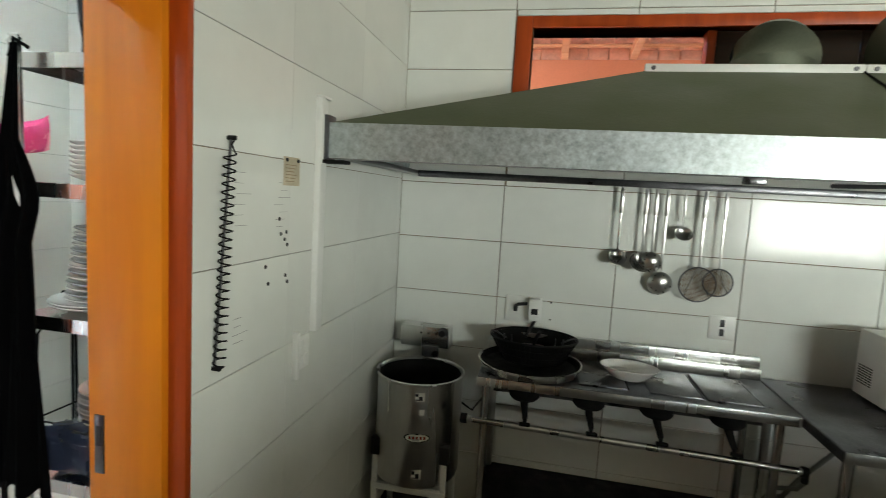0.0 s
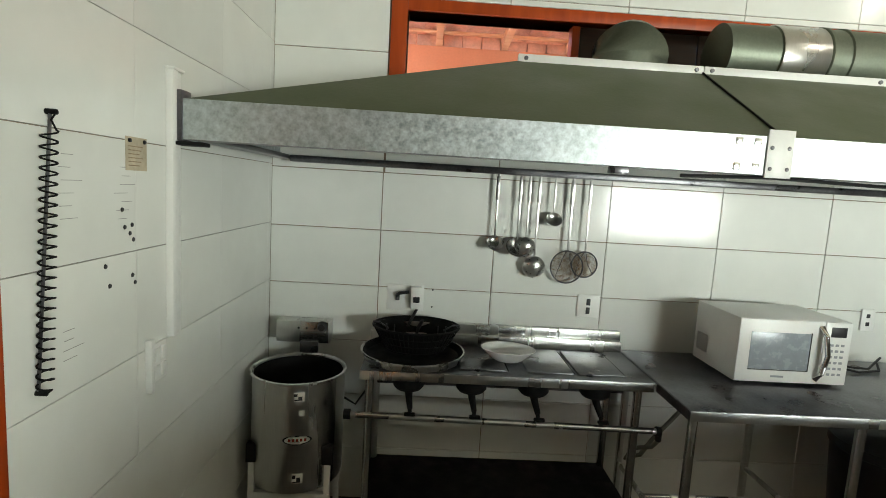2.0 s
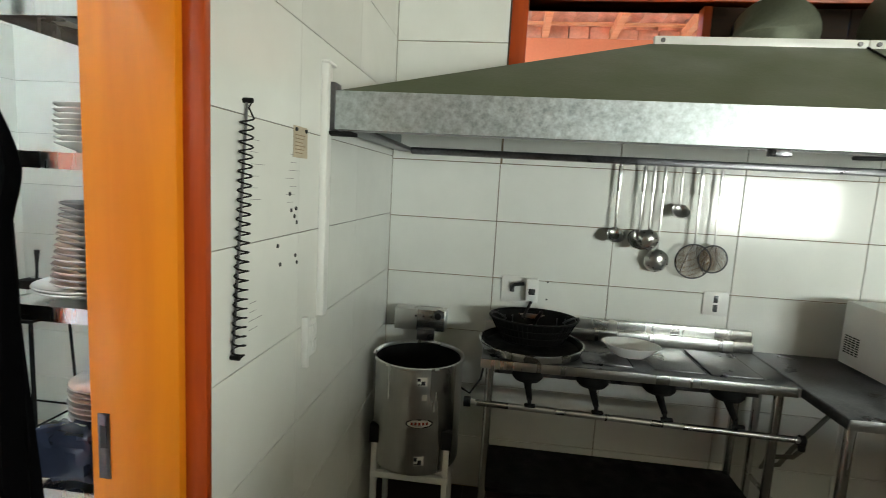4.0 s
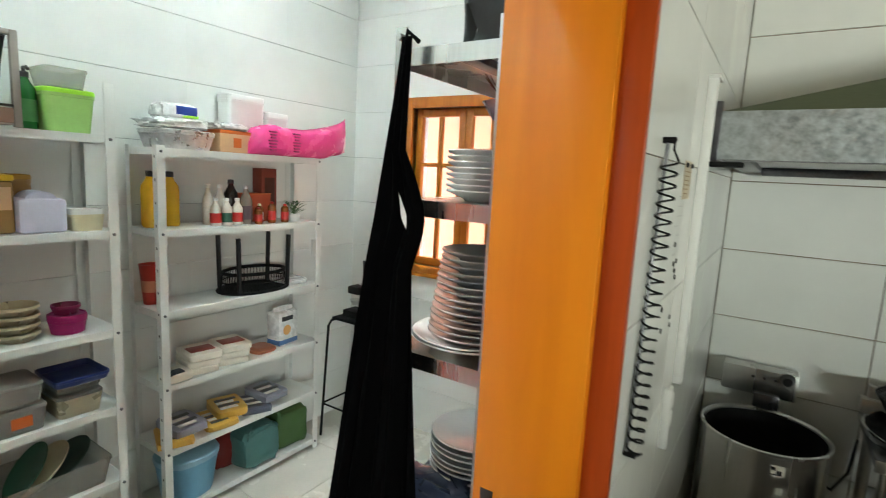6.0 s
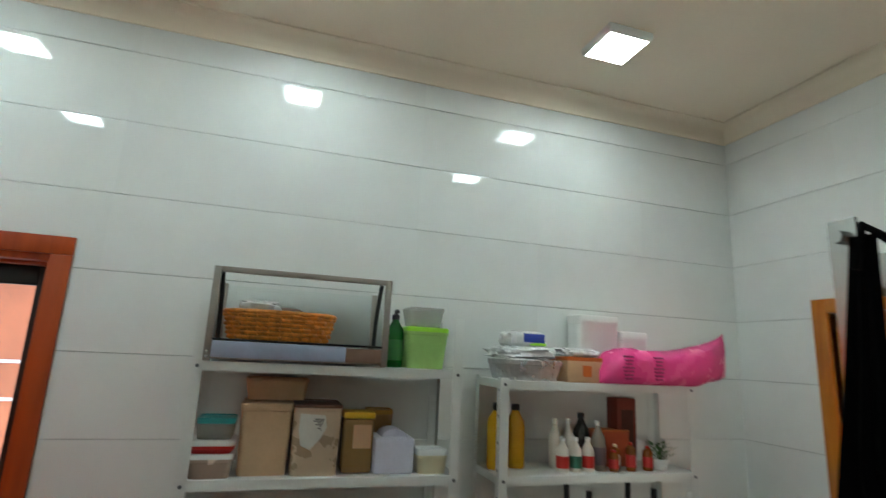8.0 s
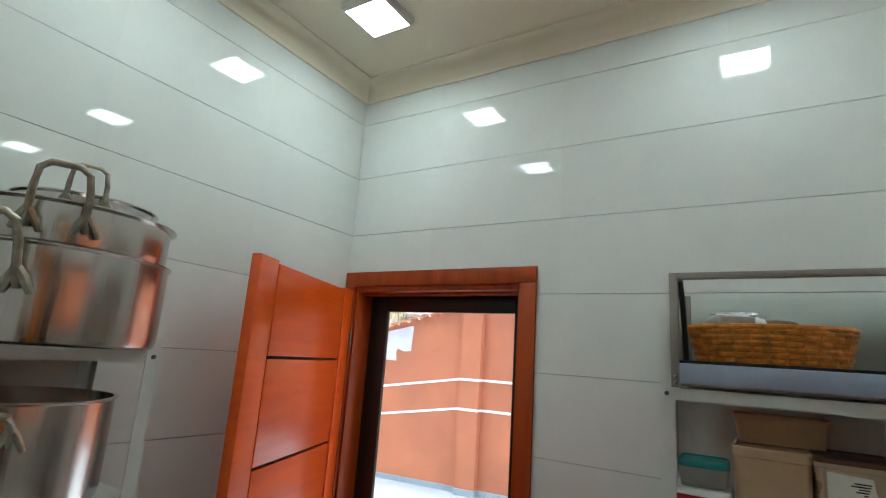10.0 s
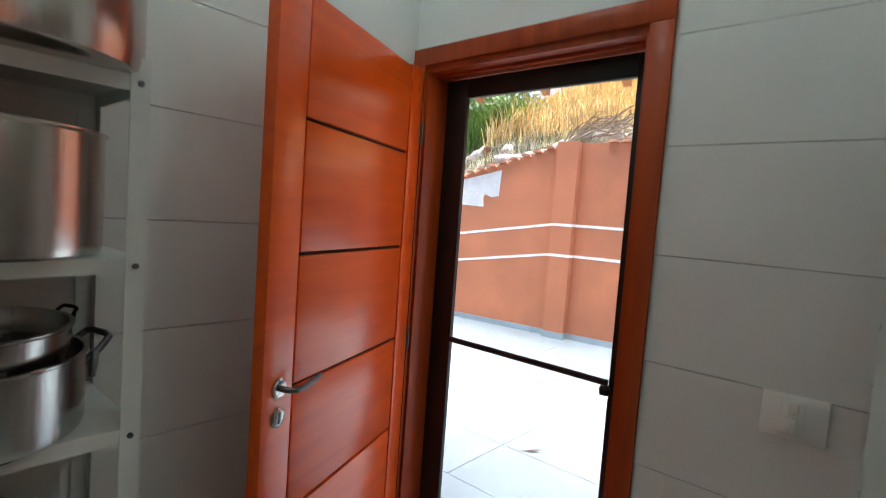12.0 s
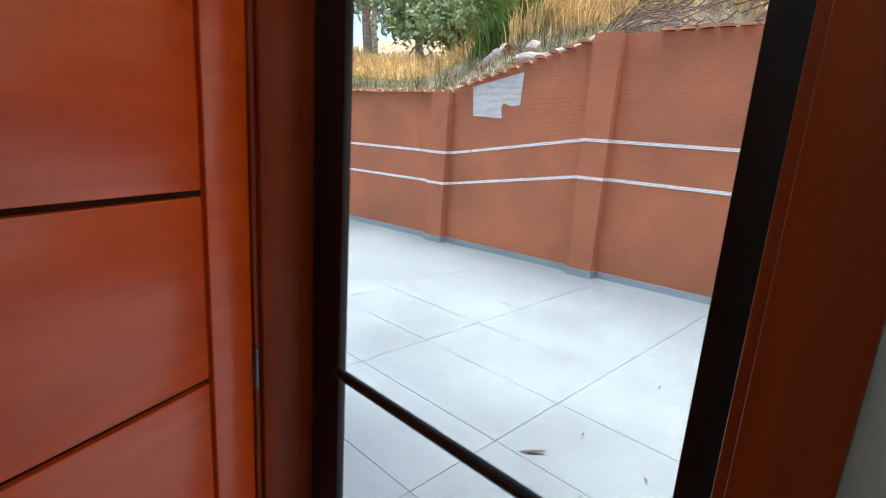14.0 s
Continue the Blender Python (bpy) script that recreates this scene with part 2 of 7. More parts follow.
def tiles(parent, frame_m, u0, u1, v0, v1, su, sv, ou, ov, gap, mat, holes=(), t=0.007, edge=0.0012, gap_u=None, edge_u=None):
    """Lays single tiles on a surface: frame_m takes (u, v, out) to the world; grid lines at ou + k su and ov + k sv; cut round the holes."""
    k0, k1 = math.floor((u0 - ou) / su), math.ceil((u1 - ou) / su)
    j0, j1 = math.floor((v0 - ov) / sv), math.ceil((v1 - ov) / sv)
    for k in range(k0, k1):
        for j in range(j0, j1):
            rects = [(max(ou + k * su, u0), min(ou + (k + 1) * su, u1), max(ov + j * sv, v0), min(ov + (j + 1) * sv, v1))]
            for h in holes:
                out = []
                for a, b, c, d in rects:
                    if a >= h[1] or b <= h[0] or c >= h[3] or d <= h[2]:
                        out.append((a, b, c, d))
                        continue
                    x0, x1 = max(a, h[0]), min(b, h[1])
                    out += [(a, x0, c, d), (x1, b, c, d), (x0, x1, c, h[2]), (x0, x1, h[3], d)]
                rects = [r for r in out if r[1] - r[0] > 0.012 and r[3] - r[2] > 0.012]
            for a, b, c, d in rects:
                if b - a < 0.012 or d - c < 0.012:
                    continue
                ob = new("tile", tile_mesh(b - a - (gap if gap_u is None else gap_u), d - c - gap, t, mat, edge, edge if edge_u is None else edge_u))
                ob.parent = parent
                ob.matrix_world = frame_m @ Matrix.Translation(((a + b) / 2, (c + d) / 2, 0)) @ pose(0, 0, 0, random.uniform(-0.04, 0.04), random.uniform(-0.04, 0.04), 0)


def basis(origin, u, v):
    u, v = Vector(u), Vector(v)
    n = u.cross(v)
    m = Matrix((u, v, n)).transposed().to_4x4()
    m.translation = origin
    return m

# ---- structure ----
XW, XP, XK, XE = -3.09, -1.00, -0.76, 5.0     # pantry west face, partition faces, kitchen east face
YS, YN, YK, YB = -1.22, 2.92, 2.76, -3.0      # pantry south and north faces, kitchen north and south faces
HC = 3.235
DOOR = (-1.15, -0.282, 0.0, 2.155)
PASS = (0.22, 1.10, 0.0, 2.16)
PWIN = (-2.585, -1.10, 1.13, 2.13)
KWIN = (-0.11, 2.60, 2.00, 2.55)
SWIN = (3.0, 4.9, 1.05, 2.05)

floor = solid("floor", boxed(XW - 0.02, YB, -0.12, -0.88, YN, -0.008), GROUT_PALE, "cream tiled floor of the pantry", "floor", kind="structure", smooth=False)
kitchen_floor = solid("floor_kitchen", boxed(-0.88, YB, -0.12, XE, YN, -0.008), DARK_JOINT, "dark brown tiled kitchen floor", "floor", kind="structure", smooth=False)
wall_west = solid("wall_west", holed("x", XW, XW - 0.17, YS - 0.2, YN + 0.2, -0.12, 3.45, [DOOR]), GROUT_PALE, "white tiled pantry wall with the yard door", "wall", kind="structure", smooth=False)
wall_south = solid("wall_south", holed("y", YS, YS - 0.15, XW, XP, -0.12, 3.45, []), GROUT_PALE, "white tiled pantry end wall", "wall", kind="structure", smooth=False)
wall_north = solid("wall_north", holed("y", YN, YN + 0.16, XW, XP + 0.10, -0.12, 3.45, [PWIN]), GROUT_PALE, "white tiled pantry wall with a wooden window", "wall", kind="structure", smooth=False)
partition = solid("wall_partition", holed("x", XK, XP, YB, YK, -0.12, 3.45, [PASS]), GROUT_DARK, "white tiled wall between kitchen and pantry", "wall", kind="structure", smooth=False)
kitchen_north = solid("wall_kitchen_north", holed("y", YK, YK + 0.16, XK, XE + 0.15, -0.12, 3.45, [KWIN]), GROUT_DARK, "white tiled kitchen wall behind the extractor hood", "wall", kind="structure", smooth=False)
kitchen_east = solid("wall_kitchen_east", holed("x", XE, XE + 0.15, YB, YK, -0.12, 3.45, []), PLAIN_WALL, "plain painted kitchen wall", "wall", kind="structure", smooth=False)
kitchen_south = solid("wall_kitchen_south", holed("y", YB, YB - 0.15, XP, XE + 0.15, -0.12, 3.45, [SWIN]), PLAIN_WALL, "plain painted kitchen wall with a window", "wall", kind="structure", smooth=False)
# unseen low wall, added to keep window light off the area below the counters
low_blocker = solid("wall_low_blocker", boxed(1.0, -0.62, -0.008, XE, -0.50, 1.30, 0.004), PLAIN_WALL, "unseen low wall added to block light reaching under the range", "wall", kind="structure", smooth=False)
pantry_east = solid("wall_pantry_backing", holed("x", XP - 0.001, XP - 0.003, YS, YN, 0.0, HC, [(PASS[0] - 0.05, PASS[1] + 0.05, 0, 2.21)]), WHITE_TILE, "white tiled pantry side of the partition", "wall", kind="structure", smooth=False)

ceil = bmesh.new()
box(ceil, XW, YS, HC, XE, YN, HC + 0.12)
box(ceil, XP, YB, HC, XE, YS, HC + 0.12)
ceiling = solid("ceiling", ceil, CEILING, "cream painted ceiling", "ceiling", kind="structure", smooth=False)


def moulding(path):
    """Plaster cove running under the ceiling round a room."""
    bm = bmesh.new()
    prof = [(0.0, 3.140), (0.014, 3.142), (0.018, 3.158), (0.022, 3.163), (0.028, 3.180), (0.045, 3.205), (0.075, 3.222), (0.098, 3.227), (0.10, 3.234)]
    n = len(path)
    rings = []
    for k in range(n):
        p, a, b = Vector(path[k]), Vector(path[k - 1]), Vector(path[(k + 1) % n])
        d0, d1 = (p - a).normalized(), (b - p).normalized()
        inn = (Vector((-d0.y, d0.x)) + Vector((-d1.y, d1.x)))
        rings.append([bm.verts.new((p.x + inn.x * w, p.y + inn.y * w, z)) for w, z in prof])
    for k in range(n):
        a, b = rings[k], rings[(k + 1) % n]
        for j in range(len(prof) - 1):
            bm.faces.new((a[j], b[j], b[j + 1], a[j + 1]))
    bmesh.ops.recalc_face_normals(bm, faces=bm.faces)
    return bm


solid("trim_cornice", moulding([(XW, YS), (XP, YS), (XP, YN), (XW, YN)]), CEILING, "cream plaster cove cornice", "cornice", kind="structure")


# door frames
def door_frame(name, x_face, x_back, y0, y1, top, mat, label, width=0.07, proud=0.014):
    f = thing(name, label, "door frame", kind="structure")
    s = 1 if x_face > x_back else -1
    for nm, a, b, c, d in (("side_trim", y0 - width, y0, 0, top), ("side_trim", y1, y1 + width, 0, top), ("head_trim", y0 - width, y1 + width, top, top + width)):
        bm = bmesh.new()
        box(bm, min(x_face, x_face + s * proud), a, c, max(x_face, x_face + s * proud), b, d, 0.003)
        part(nm, bm, mat, f)
    for a, b, c, d in ((y0 - 0.004, y0 + 0.012, 0, top), (y1 - 0.012, y1 + 0.004, 0, top), (y0, y1, top - 0.025, top + 0.004)):
        part("reveal", boxed(min(x_face, x_back), a, c, max(x_face, x_back), b, d, 0.002), mat, f)
        e = 0.012
        st = -0.05 * s
        x0, x1 = sorted((x_face + st, x_face + st - s * 0.05))
        if b - a > 0.1:
            part("stop", boxed(x0, y0 + 0.012, c - e, x1, y1 - 0.012, c, 0.001), mat, f)
    return f


door_frame("door_frame", XW + 0.007, XW - 0.17, DOOR[0], DOOR[1], DOOR[3], FRAME_WOOD, "reddish brown varnished frame of the yard door", width=0.068)

pf = thing("doorway_lining", "bright orange varnished wooden lining of the pantry doorway", "door frame", kind="structure")
for y0, y1 in ((1.06, 1.10), (0.22, 0.26)):
    part("jamb", boxed(-1.003, y0, 0, -0.80, y1, 2.16, 0.003), JAMB_WOOD, pf)
    # browner wood here puts the face's weaker light into its colour
    part("rebate", boxed(-0.80, (1.080 if y0 > 1 else 0.22), 0, -0.752, (1.10 if y0 > 1 else 0.252), 2.16, 0.002), FRAME_WOOD, pf)
part("head", boxed(-1.003, 0.26, 2.12, -0.80, 1.06, 2.16, 0.003), JAMB_WOOD, pf)
strike = part("strike_plate", boxed(-0.985, 1.0575, 0.975, -0.958, 1.0605, 1.122, 0.001), STEEL_DARK, pf, "worn steel strike plate")
part("latch_hole", boxed(-0.979, 1.0565, 1.045, -0.964, 1.0577, 1.095), BLACK_PLASTIC, strike)


# door core coloured dark to deepen the shade between its panels
GROOVE_SHADE = material("groove_shade", (0.05, 0.015, 0.006), 0.8)
# the yard door leaf, open inwards
leaf = thing("yard_door", "reddish varnished panelled wooden door standing open into the pantry", "door", at=(-3.065, -1.150, 0.012), turn=21.5)
LW, LT, LH = 0.87, 0.036, 2.12
part("hinge_stile", boxed(0, -LT, 0, 0.10, 0, LH, 0.003), DOOR_WOOD, leaf)
part("lock_stile", boxed(LW - 0.12, -LT, 0, LW, 0, LH, 0.003), DOOR_WOOD, leaf)
for k in range(6):
    z0 = 0.02 + 0.355 * k - (0.02 if k == 0 else 0)
    z1 = min(0.02 + 0.355 * (k + 1), LH) - 0.010
    part("panel", boxed(0.108, -LT + 0.002, z0, LW - 0.128, -0.002, z1, 0.004), DOOR_WOOD, leaf)
part("core", boxed(0.05, -LT + 0.012, 0.01, LW - 0.05, -0.014, LH - 0.01), GROOVE_SHADE, leaf)
for side in (0.0, -LT):
    s = 1 if side == 0 else -1
    rose = bmesh.new()
    lathe(rose, [(0.0, 0), (0.027, 0), (0.027, 0.006), (0.022, 0.010), (0.0, 0.011)], 24, (LW - 0.06, side, 1.095), "y")
    if s < 0:
        bmesh.ops.scale(rose, vec=(1, -1, 1), verts=rose.verts, space=Matrix.Translation((0, -side, 0)))
        bmesh.ops.recalc_face_normals(rose, faces=rose.faces)
    h = part("handle_rose", rose, STEEL, leaf, "satin steel handle rose")
    bm = bmesh.new()
    c = LW - 0.06
    tube(bm, [(c, side, 1.095), (c, side + s * 0.035, 1.095), (c - 0.012, side + s * 0.047, 1.095), (c - 0.05, side + s * 0.050, 1.096), (c - 0.10, side + s * 0.046, 1.100), (c - 0.128, side + s * 0.040, 1.103)], [0.008, 0.008, 0.009, 0.0095, 0.009, 0.007], 12)
    part("lever", bm, STEEL_DARK, h, "satin steel lever handle")
    esc = lathe(bmesh.new(), [(0.0, 0), (0.026, 0), (0.026, 0.006), (0.021, 0.009), (0.0, 0.009)], 24, (LW - 0.06, side, 1.018), "y")
    if s < 0:
        bmesh.ops.scale(esc, vec=(1, -1, 1), verts=esc.verts, space=Matrix.Translation((0, -side, 0)))
        bmesh.ops.recalc_face_normals(esc, faces=esc.faces)
    k = part("keyhole_rose", esc, STEEL, leaf, "round steel keyhole rose")
    bm = boxed(LW - 0.066, min(side, side + s * 0.011), 1.002, LW - 0.054, max(side, side + s * 0.0115), 1.034, 0.003)
    part("cylinder", bm, STEEL_DARK, k)
for z in (0.25, 1.06, 1.88):
    bm = bmesh.new()
    tube(bm, [(-0.004, 0.004, z - 0.045), (-0.004, 0.004, z + 0.045)], 0.006, 10)
    part("hinge", bm, STEEL_DARK, leaf, "small steel butt hinge")

# insect screen door in the outer plane of the wall
SCREEN = bpy.data.materials.new("insect_mesh")
SCREEN.use_nodes = True
nt = SCREEN.node_tree
b = nt.nodes["Principled BSDF"]
b.inputs["Base Color"].default_value, b.inputs["Roughness"].default_value = (0.09, 0.09, 0.09, 1), 0.7
tr, mx = nt.nodes.new("ShaderNodeBsdfTransparent"), nt.nodes.new("ShaderNodeMixShader")
geo, sep = nt.nodes.new("ShaderNodeNewGeometry"), nt.nodes.new("ShaderNodeSeparateXYZ")
nt.links.new(geo.outputs["Position"], sep.inputs[0])
waves = []
for ax in (1, 2):
    mul, fr, gt = nt.nodes.new("ShaderNodeMath"), nt.nodes.new("ShaderNodeMath"), nt.nodes.new("ShaderNodeMath")
    mul.operation, fr.operation, gt.operation = "MULTIPLY", "FRACT", "LESS_THAN"
    mul.inputs[1].default_value, gt.inputs[1].default_value = 640.0, 0.10
    nt.links.new(sep.outputs[ax], mul.inputs[0]), nt.links.new(mul.outputs[0], fr.inputs[0]), nt.links.new(fr.outputs[0], gt.inputs[0])
    waves.append(gt)
mxm = nt.nodes.new("ShaderNodeMath")
mxm.operation = "MAXIMUM"
nt.links.new(waves[0].outputs[0], mxm.inputs[0]), nt.links.new(waves[1].outputs[0], mxm.inputs[1])
nt.links.new(mxm.outputs[0], mx.inputs[0]), nt.links.new(tr.outputs[0], mx.inputs[1]), nt.links.new(b.outputs[0], mx.inputs[2])
nt.links.new(mx.outputs[0], nt.nodes["Material Output"].inputs["Surface"])

sd = thing("screen_door", "black metal framed insect screen door with a push bar, closed", "screen door")
SX0, SX1 = -3.215, -3.195
part("side_rail", boxed(SX0, -1.136, 0.01, SX1, -1.031, 2.122, 0.003), BLACK_PLASTIC, sd)
part("side_rail", boxed(SX0, -0.355, 0.01, SX1, -0.2955, 2.122, 0.003), BLACK_PLASTIC, sd)
part("top_rail", boxed(SX0, -1.031, 2.045, SX1, -0.355, 2.122, 0.003), BLACK_PLASTIC, sd)
part("bottom_rail", boxed(SX0, -1.031, 0.01, SX1, -0.355, 0.10, 0.003), BLACK_PLASTIC, sd)
bm = bmesh.new()
tube(bm, [(-3.184, -1.02, 1.080), (-3.184, -0.355, 1.080)], 0.011, 10)
bar = part("push_bar", bm, BLACK_PLASTIC, sd)
bm = bmesh.new()
lathe(bm, [(0.0, -0.03), (0.016, -0.03), (0.018, -0.01), (0.012, 0.0), (0.0, 0.0)], 16, (-3.184, -0.362, 1.070))
part("knob", bm, BLACK_PLASTIC, bar)
bm = bmesh.new()
vs = [bm.verts.new(p) for p in ((-3.206, -1.031, 0.10), (-3.206, -0.355, 0.10), (-3.206, -0.355, 2.045), (-3.206, -1.031, 2.045))]
bm.faces.new(vs)
part("insect_mesh", bm, SCREEN, sd, "fine dark insect mesh", smooth=False)


# ---- lamps ----
LED = glow("led_diffuser", (0.80, 1.0, 1.02), 7.6)
LED_KITCHEN = glow("led_diffuser_kitchen", (1.0, 0.94, 0.80), 6.0)


def led_panel(x, y, mat):
    t = thing("ceiling_lamp", "square white surface-mounted led ceiling lamp, lit", "ceiling lamp", at=(x, y, HC), group="led ceiling lamps")
    bm = bmesh.new()
    lathe(bm, [(0.150, 0.0), (0.150, -0.018), (0.146, -0.030), (0.133, -0.036), (0.131, -0.030), (0.0, -0.030)], 4)
    bmesh.ops.rotate(bm, verts=bm.verts, matrix=Matrix.Rotation(radians(45), 3, "Z"))
    part("housing", bm, WHITE_PLASTIC, t, smooth=False)
    part("diffuser", boxed(-0.092, -0.092, -0.0345, 0.092, 0.092, -0.0305), mat, t, "glowing opal diffuser", smooth=False)


for x, y in LAMP_SPOTS:
    led_panel(x, y, LED)
for x, y in KITCHEN_LAMPS:
    led_panel(x, y, LED_KITCHEN)

# daylight in the kitchen's far window
wl = new("window_daylight", bpy.data.lights.new("window_daylight", "AREA"))
wl.data.shape, wl.data.size, wl.data.size_y, wl.data.energy, wl.data.color = "RECTANGLE", 1.80, 0.95, 34.0, (0.93, 1.0, 0.92)
wl.matrix_world = look(((SWIN[0] + SWIN[1]) / 2, YB - 0.16, 1.55), ((SWIN[0] + SWIN[1]) / 2, 0, 1.55))

# ---- outdoors ----
ground = solid("ground", boxed(-60, -60, -0.20, 60, 60, -0.13), material("bare_earth", (0.20, 0.13, 0.08), 0.95, var=0.3, scale=0.6, bump=0.08, fine=20), "bare reddish earth round the house", "ground", kind="structure", smooth=False)
patio = solid("pavement", boxed(-9.2, -14.0, -0.13, XW - 0.172, 6.0, -0.012), PATIO_JOINT, "pale tiled patio in the yard", "patio", kind="structure", smooth=False)

WA, WB = Vector((-7.60, -7.14)), Vector((-8.17, -1.75))   # foot of the yard wall
WD = (WB - WA).normalized()
WNRM = Vector((WD.y, -WD.x))                              # towards the yard


def on_wall(s, out=0.0):
    """A plan point: s metres along the wall from its foot by the second pilaster, out metres into the yard."""
    p = WA + WD * (s + 1.83) + WNRM * out
    return p.x, p.y


def wall_run(bm, s0, s1, z0a, z0b, z1a, z1b, o0, o1):
    vs = []
    for s, lo, hi in ((s0, z0a, z1a), (s1, z0b, z1b)):
        for o in (o0, o1):
            for z in (lo, hi):
                vs.append(bm.verts.new((*on_wall(s, o), z)))
    for f in ((0, 1, 3, 2), (4, 6, 7, 5), (0, 4, 5, 1), (2, 3, 7, 6), (1, 5, 7, 3), (0, 2, 6, 4)):
        bm.faces.new([vs[k] for k in f])
    bmesh.ops.recalc_face_normals(bm, faces=bm.faces)


S1, S2 = -0.05, 2.21     # the two pilasters seen from the door
yard = thing("yard_wall", "terracotta rendered yard wall with pilasters and white bands", "garden wall", kind="structure")
for s0, s1, ha, hb in ((-9.0, S1, 2.06, 2.06), (S1, S2, 2.07, 2.70), (S2, 9.0, 2.68, 2.72)):
    bm = bmesh.new()
    wall_run(bm, s0, s1, -0.1, -0.1, ha, hb, -0.15, 0.0)
    part("wall_panel", bm, TERRACOTTA, yard, smooth=False)
for s, h in ((-4.6, 2.06), (S1, 2.06), (S2, 2.69), (5.4, 2.7)):
    bm = bmesh.new()
    wall_run(bm, s - 0.15, s + 0.15, -0.1, -0.1, h, h, 0.0, 0.12)
    part("pilaster", bm, TERRACOTTA, yard, smooth=False)
    bm = bmesh.new()
    wall_run(bm, s - 0.157, s + 0.157, -0.05, -0.05, 0.085, 0.085, 0.003, 0.132)
    part("plinth_tile", bm, PATIO_TILE, yard, smooth=False)
for za, zb, zc in ((1.262, 1.565, 1.55), (0.84, 1.145, 1.13)):
    for s0, s1, a, b in ((-9.0, S1 - 0.16, za, za), (S1 + 0.16, S2 - 0.16, za, zb), (S2 + 0.16, 9.0, zb, zc)):
        bm = bmesh.new()
        wall_run(bm, s0, s1, a - 0.018, b - 0.018, a + 0.018, b + 0.018, -0.02, 0.006)
        part("white_band", bm, WHITE_STRIPE, yard, smooth=False)
    for s, z in ((S1, za), (S2, zb)):
        bm = bmesh.new()
        wall_run(bm, s - 0.156, s + 0.156, z - 0.018, z - 0.018, z + 0.018, z + 0.018, 0.0, 0.126)
        part("white_band", bm, WHITE_STRIPE, yard, smooth=False)
for k in range(-14, 15):
    s0, s1 = k * 0.6 + 0.02, k * 0.6 + 0.616
    bm = bmesh.new()
    wall_run(bm, s0, s1, -0.05, -0.05, 0.075, 0.075, -0.01, 0.010)
    part("plinth_tile", bm, PATIO_TILE, yard, smooth=False)

# clay coping tiles along the wall's level stretches
CLAY = material("clay_roof_tile", (0.62, 0.27, 0.15), 0.8, var=0.2, scale=8, bump=0.05, spread=0.25)
cm = bmesh.new()
for k in range(2):
    rows = []
    for r, y in ((0.075, -0.100), (0.060, 0.12)):
        rows.append([cm.verts.new((math.cos(radians(a)) * (r - 0.012 * k), y, math.sin(radians(a)) * (r - 0.012 * k) * 0.55)) for a in range(0, 181, 30)])
    for j in range(6):
        cm.faces.new((rows[0][j], rows[0][j + 1], rows[1][j + 1], rows[1][j]))
    if k == 0:
        cm.faces.new(rows[0])
coping_mesh = bpy.data.meshes.new("coping_tile")
cm.to_mesh(coping_mesh)
cm.free()
coping_mesh.materials.append(CLAY)


def coping(s0, s1, h0, h1):
    n = int((s1 - s0) / 0.165)
    for k in range(n):
        s = s0 + (k + 0.5) * (s1 - s0) / n
        o = new("coping_tile", coping_mesh)
        o.parent = yard
        ang = math.degrees(math.atan2(WD.y, WD.x))
        o.matrix_world = pose(*on_wall(s, -0.03), h0 + (h1 - h0) * (k + 0.5) / n + 0.004, 0, random.uniform(-3, 3), ang + random.uniform(-2, 2))


coping(-6.5, S1 + 0.17, 2.06, 2.06)
coping(S1 + 0.25, S2 - 0.20, 2.13, 2.63)
coping(S2 + 0.50, 5.0, 2.675, 2.69)

# ---- kitchen ----
# high window over the hood
kw = thing("window_1", "dark varnished wooden frame of the high kitchen window, part open", "window", kind="structure")
a, b, c, d = KWIN
part("window_frame", boxed(a - 0.079, YK - 0.016, c - 0.075, a, YK + 0.16, d + 0.055, 0.003), FRAME_WOOD, kw)
part("window_frame", boxed(b, YK - 0.016, c - 0.075, b + 0.079, YK + 0.16, d + 0.055, 0.003), FRAME_WOOD, kw)
part("window_frame", boxed(a, YK - 0.016, d, b, YK + 0.16, d + 0.055, 0.003), FRAME_WOOD, kw)
part("window_sill", boxed(a, YK - 0.016, c - 0.075, b, YK + 0.16, c, 0.003), FRAME_WOOD, kw)
part("mullion", boxed(0.72, YK + 0.05, c, 0.76, YK + 0.12, d, 0.003), FRAME_WOOD, kw)
for k in range(3):
    x0 = 0.76 + k * 0.615
    part("shutter", boxed(x0 + 0.003, YK + 0.06, c, x0 + 0.612, YK + 0.09, d, 0.004), material("dark_shutter_wood", (0.035, 0.014, 0.007), 0.5, var=0.3, stretch=(1, 1, 8)), kw, "dark wooden shutter leaf")

# extractor hood
HB, HT, HY = 1.797, 1.918, 1.74
hood = thing("extractor_hood", "large galvanised kitchen extractor hood with a dull olive canopy", "extractor hood")
HX0, HX1, HTX0, HTX1, HTY, HTZ = -0.715, 2.97, 0.385, 1.865, 2.25, 2.225
bm = bmesh.new()
low = [bm.verts.new(p) for p in ((HX0, HY, HT), (HX1, HY, HT), (HX1, 2.745, HT), (HX0, 2.745, HT))]
top = [bm.verts.new(p) for p in ((HTX0, HTY, HTZ), (HTX1, HTY, HTZ), (HTX1, 2.745, HTZ), (HTX0, 2.745, HTZ))]
for k in range(4):
    bm.faces.new((low[k], low[(k + 1) % 4], top[(k + 1) % 4], top[k]))
bm.faces.new(top)
bmesh.ops.recalc_face_normals(bm, faces=bm.faces)
canopy = part("canopy", bm, HOOD_SHEET, hood, "sloping dull olive metal canopy", smooth=False)
bm = bmesh.new()
